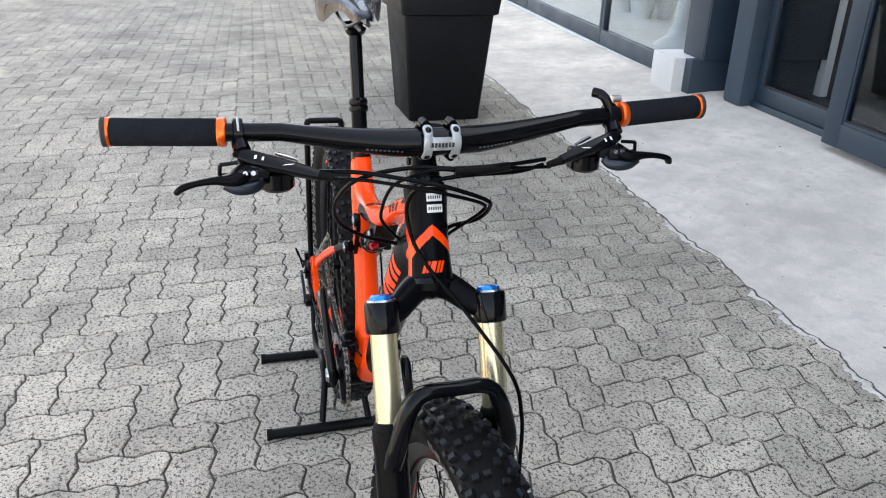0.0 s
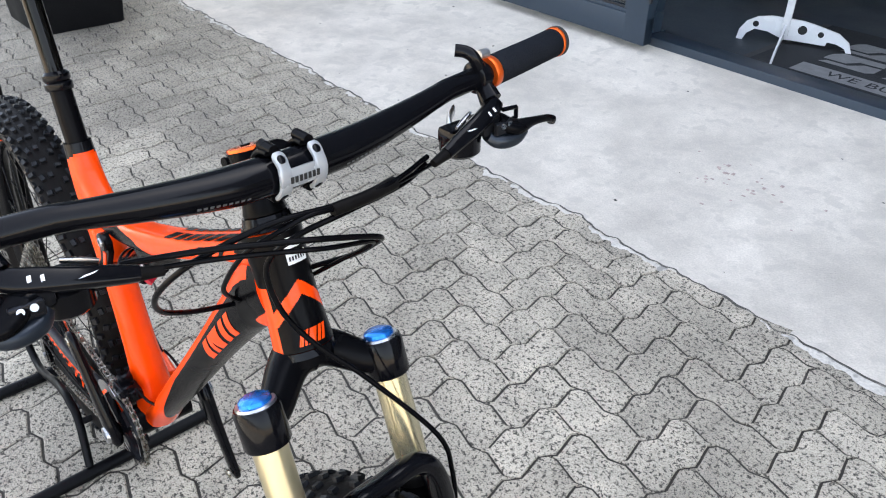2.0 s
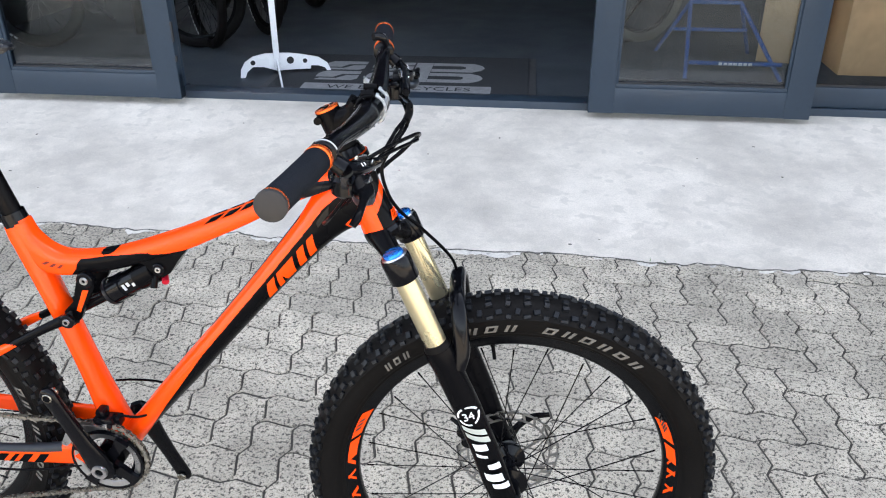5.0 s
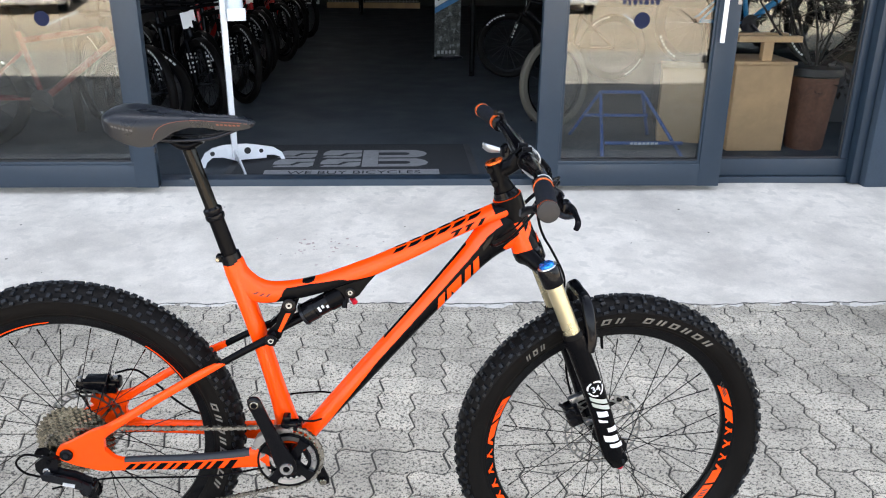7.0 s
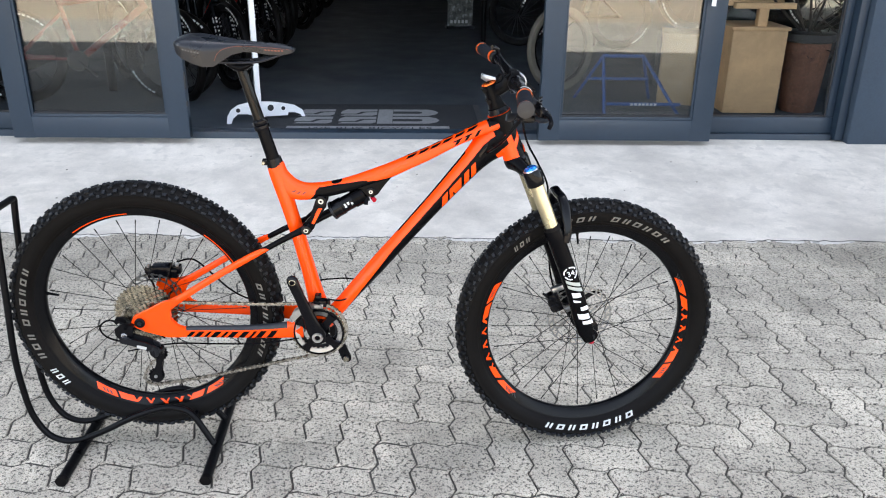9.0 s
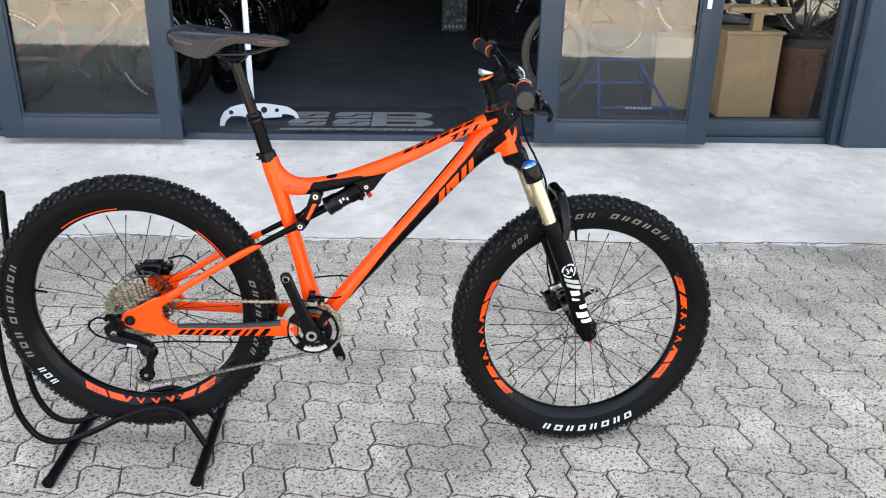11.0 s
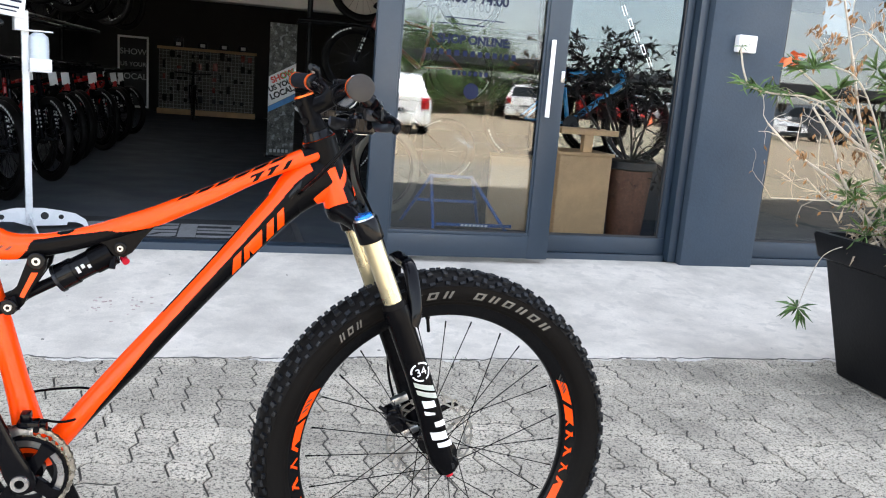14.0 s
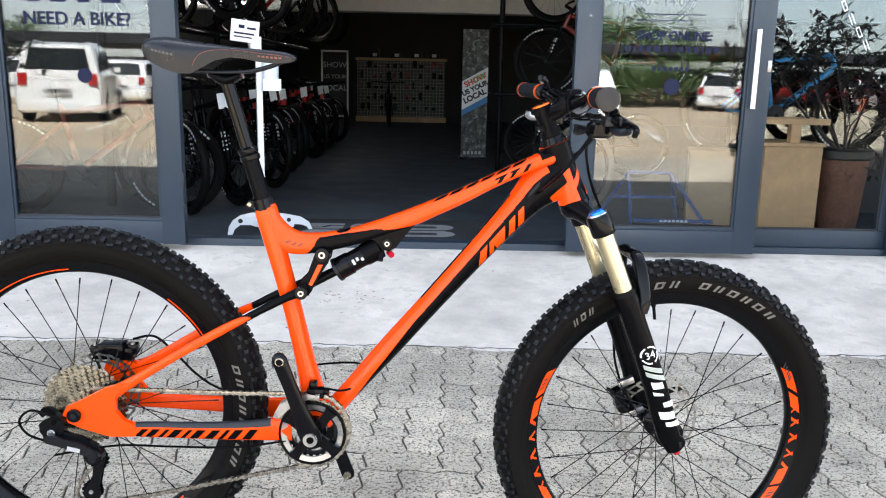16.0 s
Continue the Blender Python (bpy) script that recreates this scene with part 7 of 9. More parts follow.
def shop_bike(label, frame_mat, at, group="bikes on show", fork_mat=None, tag=True):
    b = thing("bicycle", label, "bicycle", at, group)
    shop_wheel(b, 0, 0.345, "rear_wheel", M_BLACK)
    shop_wheel(b, 1.10, 0.345, "front_wheel", M_BLACK)
    bm = bmesh.new()
    bbp, hl, hu, stp = Vector((0.43, 0, 0.32)), Vector((0.93, 0, 0.70)), Vector((0.89, 0, 0.80)), Vector((0.33, 0, 0.78))
    for a, c, r in ((bbp, hl, 0.026), (bbp, stp, 0.019), (stp + Vector((0.01, 0, -0.06)), hu, 0.021), (hl - Vector((-0.01, 0, 0.02)), hu, 0.025)):
        rod(bm, a, c, r, seg=12)
    for s in (-1, 1):
        rod(bm, (0, s * 0.06, 0.345), (0.38, s * 0.03, 0.33), 0.011, seg=8)
        rod(bm, (0, s * 0.06, 0.345), (0.35, s * 0.03, 0.66), 0.009, seg=8)
    part("frame", bm, frame_mat, b)
    bm = bmesh.new()
    for s in (-1, 1):
        rod(bm, (1.10, s * 0.062, 0.345), (0.98, s * 0.062, 0.66), 0.020, 0.017, 10)
    rod(bm, (0.98, -0.07, 0.665), (0.98, 0.07, 0.665), 0.018, seg=10)
    part("fork", bm, fork_mat or M_BLACK, b)
    bm = bmesh.new()
    for s in (-1, 1):
        for k, q in enumerate((0.30, 0.40, 0.50, 0.62, 0.70)):
            p = Vector((1.10, s * 0.0835, 0.345)).lerp(Vector((0.98, s * 0.0805, 0.66)), q)
            box(bm, p.x - 0.008, p.x + 0.008, p.y - 0.002, p.y + 0.002, p.z - 0.010, p.z + (0.014 if k % 2 else 0.005))
            box(bm, p.x + 0.016, p.x + 0.020, p.y - s * 0.020 - 0.006, p.y - s * 0.020 + 0.006, p.z - 0.010, p.z + 0.010)
    tagged(part("fork_print", bm, M_SHOPLETTER, b), kind="stuff")
    bm = bmesh.new()
    rod(bm, (0.89, 0, 0.80), (0.875, 0, 0.86), 0.018, seg=10)
    rod(bm, (0.875, 0, 0.86), (0.93, 0, 0.89), 0.016, seg=10)
    loft(bm, smooth_path([(0.88, -0.36, 0.91), (0.92, -0.15, 0.905), (0.935, 0, 0.89), (0.92, 0.15, 0.905), (0.88, 0.36, 0.91)], 4), [0.013] * 17, 8)
    part("handlebar", bm, M_BLACK, b)
    bm = bmesh.new()
    loft(bm, smooth_path([(0.15, 0, 0.955), (0.20, 0, 0.965), (0.30, 0, 0.955), (0.40, 0, 0.945), (0.43, 0, 0.94)], 3), smooth_values([(0.03, 0.01), (0.07, 0.02), (0.04, 0.02), (0.02, 0.015), (0.01, 0.008)], 3), 12, Y)
    rod(bm, (0.33, 0, 0.78), (0.285, 0, 0.94), 0.014, seg=10)
    part("seat", bm, M_BLACK, b)
    bm = bmesh.new()
    disc(bm, 0.075, -0.060, -0.052, 24, "y", (0.43, 0, 0.32))
    rod(bm, (0.43, -0.07, 0.32), (0.56, -0.08, 0.21), 0.012, seg=8)
    rod(bm, (0.43, 0.07, 0.32), (0.30, 0.08, 0.43), 0.012, seg=8)
    part("crankset", bm, M_DARKMETAL, b)
    if tag:
        part("price_tag", boxes((0.93, 0.934, 0.05, 0.13, 0.74, 0.86), bevel=0), M_WHITE, b, "white paper price tag", pose(0, 0, 0, 8, 0, 0))
    return b


def bike_at(x, y, heading, z=FLOOR_Z, lean=0):
    """The front axle stands over (x, y)."""
    return pose(x, y, z, 0, 0, heading) @ pose(-1.10, 0, 0, lean, 0, 0)


row_black = shop_bike("black mountain bike on show in a row", M_GLOSSBLACK, bike_at(-0.953, 4.695, -50))
row_plain = shop_bike("black mountain bike without a tag in the row", M_GLOSSBLACK, bike_at(-1.2, 4.25, -48), tag=False)
row_red = shop_bike("red mountain bike on show in a row", M_CARRED, bike_at(-1.05, 7.393, -52))
for k, (x, y) in enumerate(((-1.08, 5.224), (-0.911, 5.753), (-1.122, 6.282), (-1.017, 6.864), (-1.101, 7.922), (-1.017, 8.504), (-1.154, 9.086), (-1.08, 9.721), (-1.101, 10.356), (-1.101, 11.096))):
    copy_thing((row_plain, row_black, row_red)[(k * 5 + 1) % 3], bike_at(x, y, -52 + 6 * math.sin(3 * k), lean=2 * math.sin(5 * k)))
copy_thing(row_plain, bike_at(-0.70, 16.4, 96))
copy_thing(row_red, bike_at(1.74, 7.05, 178, z=1.62))
copy_thing(row_red, bike_at(-1.419, 11.731, -30))
shop_bike("dark bicycle with slim tyres standing by the wall", M_GLOSSBLACK, bike_at(1.62, 7.35, 172), group="bikes by the wall")
shop_bike("dark red and black bicycle hung on the wall rack", M_DARKRED, bike_at(1.68, 7.02, 176, z=0.90), group="bikes by the wall", tag=False)
shop_bike("sky-blue bicycle behind the shop window", M_SKYBIKE, bike_at(3.95, 5.16, 8, z=0.50), group="bikes by the wall", tag=False)
shop_bike("dark red and black bicycle behind the glass of the shop door", M_DARKRED, pose(-2.36, 4.10, FLOOR_Z, 0, 0, 8), group="bikes on show", tag=False)
podium = thing("display_podium", "long dark podium under the sky-blue bicycle", "podium", pose(3.42, 5.09, FLOOR_Z, 0, 0, 8))
part("body", boxes((-0.80, 0.86, -0.14, 0.16, 0.0, 0.463), bevel=0.004), M_DARKWALL, podium)
rack = thing("wall_rack", "black steel two-tier bike rack", "bike rack")
bm = bmesh.new()
for x in (1.23, 2.5, 3.77):
    rod(bm, (x, 7.45, FLOOR_Z), (x, 7.45, 2.4), 0.03, seg=10)
rod(bm, (1.1, 7.45, 0.90), (3.7, 7.45, 0.90), 0.02, seg=10)
rod(bm, (1.1, 7.18, 0.895), (3.7, 7.18, 0.895), 0.02, seg=10)
for y in (7.05, 7.45):
    rod(bm, (1.1, y, 1.60), (3.7, y, 1.60), 0.02, seg=10)
for x in (1.23, 2.5, 3.77):
    rod(bm, (x, 7.18, 0.895), (x, 7.45, 0.895), 0.012, seg=8)
part("frame", bm, M_STANDBLACK, rack)
rack2 = thing("wall_rack", "black steel bike rack with bikes above", "bike rack")
bm = bmesh.new()
for y in (4.6, 7.6, 10.6):
    rod(bm, (-1.9, y, FLOOR_Z), (-1.9, y, 3.0), 0.035, seg=10)
rod(bm, (-1.9, 4.4, 1.45), (-1.9, 10.8, 1.45), 0.025, seg=10)
rod(bm, (-1.47, 4.4, 1.43), (-1.47, 10.8, 1.43), 0.02, seg=10)
for y in (4.6, 7.6, 10.6):
    rod(bm, (-1.9, y, 1.44), (-1.47, y, 1.44), 0.014, seg=8)
part("frame", bm, M_STANDBLACK, rack2)
for k in range(6):
    copy_thing(row_plain if k != 3 else row_red, bike_at(-1.05, 5.07 + 1.05 * k, -30 + 6 * math.sin(k), z=1.46))

# roll-up banner, pegboard counter, small sign, lamps
banner = thing("roll_up_banner", "tall photo banner with a white band of words", "banner", pose(0.994, 8.874, FLOOR_Z, 0, 0, 12))
part("sheet", boxes((-0.165, 0.165, -0.004, 0.004, 0.03, 1.62), bevel=0), M_PHOTO, banner)
part("base", boxes((-0.18, 0.18, -0.08, 0.08, 0.0, 0.03), bevel=0.005), M_DARKMETAL, banner)
bm = prism(bmesh.new(), [(-0.166, 0.62), (0.166, 0.80), (0.166, 1.16), (-0.166, 0.98)], -0.0062, -0.0045)
part("white_band", bm, M_WHITE, banner)
tilt = math.degrees(math.atan2(0.18, 0.33))
for word, z, mt in (("SHOW", 0.995, M_REDPRINT), ("US YOUR", 0.895, M_BLACKVINYL), ("LOCAL", 0.795, M_BLACKVINYL)):
    lettering("band_lettering", word, 0.098 if word != "US YOUR" else 0.085, mt, banner, pose(0.0, -0.0068, z) @ Matrix.Rotation(-radians(26), 4, "Y") @ pose(0, 0, 0, 90, 0, 0), 0.0004, bold=0.004)
lettering("band_lettering", "OW", 0.098, M_GREENPRINT, banner, pose(0.068, -0.0078, 1.028) @ Matrix.Rotation(-radians(26), 4, "Y") @ pose(0, 0, 0, 90, 0, 0), 0.0004)
bm = prism(bmesh.new(), [(-0.166, 0.55), (0.166, 0.72), (0.166, 0.795), (-0.166, 0.615)], -0.0060, -0.0045)
part("photo_patch", bm, M_BLUEPRINT, banner)
part("footer_bars", boxes(*[(-0.13 + 0.05 * k, -0.10 + 0.05 * k, -0.006, -0.0045, 0.06, 0.10) for k in range(5)], bevel=0), M_DECALGREY, banner)
counter = thing("pegboard_counter", "low pale pegboard display counter hung with small tools", "counter", pose(-0.466, 17.232, FLOOR_Z))
part("board", boxes((-1.0, 1.0, 0, 0.06, 0.12, 1.38), bevel=0), M_PEGBOARD, counter)
for z0, z1 in ((1.38, 1.44), (0.0, 0.119)):
    part("trim", boxes((-1.04, 1.04, -0.03, 0.09, z0, z1), bevel=0.005), M_PLY, counter)
rnd = random.Random(5)
for r in range(5):
    for c in range(13):
        if rnd.random() < 0.75:
            x, z, w, h = -0.92 + 0.148 * c, 0.28 + 0.235 * r, rnd.uniform(0.03, 0.10), rnd.uniform(0.05, 0.17)
            part("hanging_tool", boxes((x, x + w, -0.05, -0.002, z, z + h), bevel=0.004), rnd.choice((M_BLACK, M_DARKMETAL, M_BLACK, M_DARKRED, M_BLACK)), counter)
bm = bmesh.new()
for k in range(27):
    box(bm, -1.0 + 0.0755 * k, -0.994 + 0.0755 * k, -0.008, -0.001, 0.12, 1.38)
for k in range(17):
    box(bm, -1.0, 1.0, -0.008, -0.002, 0.14 + 0.075 * k, 0.146 + 0.075 * k)
tagged(part("mesh_grid", bm, M_DECALGREY, counter), kind="stuff")
for x in (-0.6, -0.1, 0.35, 0.75):
    cam_box = thing("counter_box", "small dark box standing on the counter", "box", pose(-0.467 + x, 17.22, FLOOR_Z + 1.44), "boxes on the counter")
    part("carton", boxes((-0.10, 0.10, -0.03, 0.05, 0, 0.13 + 0.08 * (x < -0.5)), bevel=0.004), M_DARKMETAL, cam_box)
    part("label_patch", boxes((-0.05, 0.05, -0.032, -0.0305, 0.03, 0.10), bevel=0), M_WHITE, cam_box)
sign = thing("framed_sign", "white framed sign with dark words leaning at the back", "sign", pose(-1.895, 16.597, FLOOR_Z, 0, 0, 8))
part("board", boxes((-0.28, 0.28, 0, 0.03, 0.15, 1.55), bevel=0.004), M_DARKWALL, sign)
part("border", boxes((-0.30, 0.30, -0.01, 0.0, 0.12, 0.16), (-0.30, 0.30, -0.01, 0.0, 1.53, 1.57), (-0.30, -0.26, -0.009, 0.0, 0.161, 1.529), (0.26, 0.30, -0.009, 0.0, 0.161, 1.529), bevel=0), M_WHITE, sign)
for word, z in (("SHOW", 1.25), ("US YOUR", 1.0), ("LOCAL", 0.75)):
    lettering("sign_lettering", word, 0.17 if word != "US YOUR" else 0.12, M_DECALGREY, sign, pose(0, -0.003, z, 90, 0, 0), 0.001)
for x, y, z, L in ((-1.55, 12.5, 2.30, 0.5), (-2.3, 9.2, 1.95, 0.8), (-2.2, 6.3, 2.05, 0.7)):
    lamp = thing("tube_light", "short glowing tube light", "lamp", pose(x, y, z), "tube lights")
    part("tube", boxes((-L / 2, L / 2, -0.02, 0.02, -0.03, 0.0), bevel=0.006), M_LAMP, lamp)
    part("batten", boxes((-L / 2 - 0.03, L / 2 + 0.03, -0.03, 0.03, 0.0005, 0.03), bevel=0.004), M_WHITE, lamp)
    bm = bmesh.new()
    rod(bm, (-L / 3, 0, 0.03), (-L / 3, 0, 3.7 - z), 0.004, seg=6)
    rod(bm, (L / 3, 0, 0.03), (L / 3, 0, 3.7 - z), 0.004, seg=6)
    part("hanger", bm, M_STEEL, lamp)

# behind the right-hand glass: spare wheel, blue stand, plywood crate, wooden pot with a shrub
spare = thing("spare_wheel", "spare bicycle wheel with a wide tyre leaning behind the glass", "wheel", pose(1.755, 4.80, FLOOR_Z, -5, 0, 33))
shop_wheel(spare, 0, 0.345, "tyre", M_BLACK, tyre_mat=M_GREYTYRE, prints=False)
bm = bmesh.new()
rod(bm, (-0.12, 0.02, 0.012), (0.12, 0.02, 0.012), 0.012, seg=10)
rod(bm, (0, -0.05, 0.345), (0, 0.28, 0.03), 0.010, seg=10)
part("prop", bm, M_STANDBLACK, spare)
trestle = thing("work_stand", "blue tubular steel stand on the shop floor", "stand", pose(2.215, 3.849, FLOOR_Z))
for a, b in (((-0.26, 0, 0.10), (0.27, 0, 0.10)), ((-0.27, 0, 0.0), (-0.24, 0.36, 0.385)), ((0.28, 0, 0.0), (0.06, 0.36, 0.385)), ((-0.24, 0.36, 0.385), (0.06, 0.36, 0.385)), ((-0.24, 0.36, 0.385), (-0.38, 0.70, 0.0)), ((0.06, 0.36, 0.385), (0.22, 0.70, 0.0)), ((-0.31, 0.50, 0.19), (0.15, 0.50, 0.19))):
    bm = bmesh.new()
    rod(bm, a, b, 0.0125, seg=12)
    part("tube", bm, M_BLUETUBE, trestle)
part("print_bars", boxes(*[(-0.09 + 0.028 * k, -0.07 + 0.028 * k, -0.0140, -0.0130, 0.092, 0.108) for k in range(7)], bevel=0), M_DECALWHITE, trestle)
crate = thing("plywood_crate", "pale plywood crate behind the shop window", "crate", pose(3.067, 4.05, FLOOR_Z, 0, 0, 1.2))
for nm, r in (("panel", (-0.20, 0.20, 0.0, 0.015, 0, 0.60)), ("panel", (-0.20, -0.185, 0.016, 0.40, 0, 0.60)), ("panel", (0.185, 0.20, 0.016, 0.40, 0, 0.60)), ("panel", (-0.184, 0.184, 0.385, 0.40, 0, 0.60)), ("lid", (-0.215, 0.215, -0.012, 0.415, 0.601, 0.625)),
              ("batten", (-0.20, 0.24, 0.02, 0.08, 0.75, 0.79)), ("batten", (-0.02, 0.05, 0.03, 0.09, 0.626, 0.749)), ("batten", (-0.20, 0.24, 0.24, 0.30, 0.75, 0.79))):
    part(nm, boxes(r, bevel=0.003), M_PLY, crate)
crate2 = thing("plywood_crate", "pale plywood crate behind the shop door", "crate", pose(2.602, 4.304, FLOOR_Z, 0, 0, -14))
for nm, r in (("panel", (-0.16, 0.16, 0.0, 0.015, 0, 0.52)), ("panel", (-0.16, -0.145, 0.016, 0.34, 0, 0.52)), ("panel", (0.145, 0.16, 0.016, 0.34, 0, 0.52)), ("lid", (-0.17, 0.17, -0.01, 0.35, 0.521, 0.54))):
    part(nm, boxes(r, bevel=0.003), M_PLY, crate2)


def leaf_cloud(bm, centre, spread, count, size, rnd, flat=0.5):
    for k in range(count):
        p = Vector(centre) + Vector((rnd.gauss(0, spread[0]), rnd.gauss(0, spread[1]), rnd.gauss(0, spread[2])))
        one_leaf(bm, p, size * rnd.uniform(0.6, 1.3), rnd)


def one_leaf(bm, p, s, rnd, width=0.32, way=None):
    w = Vector(way) if way is not None else Vector((rnd.gauss(0, 1), rnd.gauss(0, 1), rnd.gauss(0, 0.6)))
    w.normalize()
    side = w.cross(Vector((rnd.gauss(0, 0.4), rnd.gauss(0, 0.4), 1))).normalized()
    up = side.cross(w)
    a, m1, m2, e, mid = (bm.verts.new(q) for q in (p, p + w * s * 0.45 + side * s * width, p + w * s * 0.45 - side * s * width, p + w * s - up * s * 0.12, p + w * s * 0.5 + up * s * 0.10))
    for f in ((a, m1, mid), (a, mid, m2), (m1, e, mid), (m2, mid, e)):
        bm.faces.new(f)


def branch(bm, p, way, length, r, rnd, depth, tips, bend=0.35, shrink=0.62, kids=3, gravity=0.0):
    pts, w = [Vector(p)], Vector(way).normalized()
    n = 4
    for k in range(n):
        w = (w + Vector((rnd.gauss(0, bend), rnd.gauss(0, bend), rnd.gauss(0, bend) + gravity)) * 0.5).normalized()
        pts.append(pts[-1] + w * length / n)
    loft(bm, pts, [r * (1 - 0.45 * k / n) for k in range(n + 1)], 6)
    tips.append((pts[-1], w))
    if depth:
        for k in range(kids):
            q = pts[rnd.choice((2, 3, 4))]
            branch(bm, q, w + Vector((rnd.gauss(0, 0.7), rnd.gauss(0, 0.7), rnd.gauss(0.2, 0.5))), length * shrink * rnd.uniform(0.7, 1.2), r * 0.5, rnd, depth - 1, tips, bend, shrink, kids, gravity)
    return tips


rnd = random.Random(21)
pot = thing("wooden_planter", "reddish wooden planter with a sparse dark shrub behind the window", "planter", pose(3.475, 4.177, FLOOR_Z, 0, 0, 4))
bm = bmesh.new()
loft(bm, [(0, 0, z) for z in (0.0, 0.02, 0.49, 0.525)], [0.125, 0.13, 0.165, 0.165], 10, (1, 0, 0))
part("body", bm, M_BARK, pot)
bm = bmesh.new()
loft(bm, [(0, 0, z) for z in (0.515, 0.525, 0.575, 0.585)], [0.175, 0.19, 0.19, 0.175], 20, (1, 0, 0))
part("rim", bm, M_GASKET, pot)
# leafy stems rise to the west, bare ones hang out to the east
for k, (xa, za, xb, zb, xc, zc, r0, leafy) in enumerate(((-0.20, 0.85, -0.30, 1.08, -0.48, 1.25, 0.012, 1), (-0.16, 0.90, -0.24, 1.12, -0.22, 1.24, 0.012, 1), (-0.06, 0.84, -0.14, 1.10, -0.10, 1.20, 0.010, 1),
                                                        (-0.30, 0.80, -0.46, 1.00, -0.62, 1.18, 0.011, 1), (0.10, 0.80, 0.15, 0.98, 0.10, 1.10, 0.010, 1), (0.20, 0.72, 0.30, 0.80, 0.38, 0.88, 0.009, 0),
                                                        (0.12, 0.69, 0.24, 0.68, 0.36, 0.75, 0.008, 0), (0.16, 0.62, 0.28, 0.52, 0.37, 0.43, 0.009, 0), (0.06, 0.66, 0.17, 0.58, 0.22, 0.48, 0.007, 0), (0.02, 0.74, 0.14, 0.86, 0.30, 0.88, 0.007, 0))):
    y = 0.05 * math.sin(2.1 * k)
    pts = [(0.2 * xa, y * 0.5, 0.58), (xa, y, za), (xb, y, zb), (xc, y, zc)]
    bm, tips = bmesh.new(), []
    pp = smooth_path(pts, 5)
    loft(bm, pp, [r0 * (1 - 0.6 * k / len(pp)) for k in range(len(pp))], 7)
    for k in range(5, len(pp), 2 if leafy else 3):
        w = (pp[k] - pp[k - 1]).normalized() + Vector((rnd.gauss(0, 0.7), rnd.gauss(0, 0.4), rnd.gauss(0.3 if leafy else 0.1, 0.5)))
        branch(bm, pp[k], w, rnd.uniform(0.12, 0.26), r0 * 0.5, rnd, 1, tips, bend=0.5, shrink=0.7, kids=3)
    tips.append((pp[-1], (pp[-1] - pp[-2]).normalized()))
    for p, w in tips:
        for q in range(10 if leafy else 2):
            one_leaf(bm, p - w * rnd.uniform(0, 0.09) + Vector((rnd.gauss(0, 0.012), rnd.gauss(0, 0.012), rnd.gauss(0, 0.012))), 0.066 * rnd.uniform(0.6, 1.2), rnd, 0.24)
    tagged(part("branch", bm, M_DARKTWIG, pot, "dark leafy branch" if leafy else "bare dark branch"), kind="stuff")
# the white display in the neighbouring window
tooth = thing("display_figure", "tall white moulded display shape on a white platform", "display", WEST @ pose(-2.55, 0.82, 0.16))
bm = bmesh.new()
loft(bm, smooth_path([(0, 0, 0.32), (0, 0, 0.45), (0, 0, 0.75), (0.02, 0, 1.0), (0.0, 0, 1.12)], 5), smooth_values([(0.34, 0.24), (0.38, 0.27), (0.36, 0.25), (0.33, 0.24), (0.20, 0.12)], 5), 28, (1, 0, 0))
for x, yy in ((-0.23, -0.1), (0.22, -0.1), (-0.2, 0.12), (0.2, 0.12), (0, -0.05)):
    loft(bm, [(x * 0.9, yy * 0.9, 0.46), (x, yy, 0.30), (x * 1.12, yy * 1.1, 0.12), (x * 1.15, yy * 1.1, 0.0)], [0.15, 0.13, 0.10, 0.07], 16, (1, 0, 0))
part("body", bm, M_WHITE, tooth)
tree_stand = thing("display_stand", "white branching display stand", "display", WEST @ pose(-0.82, 0.38, 0.16))
bm = bmesh.new()
loft(bm, smooth_path([(0, 0, 0), (0, 0, 0.04), (0, 0, 0.12), (0.02, 0, 0.4), (0.03, 0, 0.9), (0.0, 0, 1.3)], 4), smooth_values([0.22, 0.17, 0.09, 0.06, 0.055, 0.07], 4), 18, (1, 0, 0))
for q in (-1, 1):
    loft(bm, smooth_path([(0.02, 0, 0.95), (q * 0.12, 0, 1.15), (q * 0.2, 0, 1.5)], 4), [0.045] * 9, 10)
part("trunk", bm, M_WHITE, tree_stand)
panel = thing("white_board", "large white display panel standing on the platform", "display", WEST @ pose(-5.2, 0.9, 0.16, 0, 0, 6))
part("board", boxes((-1.2, 1.0, 0, 0.05, 0.28, 1.7), bevel=0.01), M_WHITE, panel)
for x in (-1.0, 0.8):
    part("leg", boxes((x - 0.03, x + 0.03, 0.0, 0.05, 0, 0.279), (x - 0.03, x + 0.03, -0.2, 0.3, 0, 0.02), bevel=0.003), M_STEEL, panel)

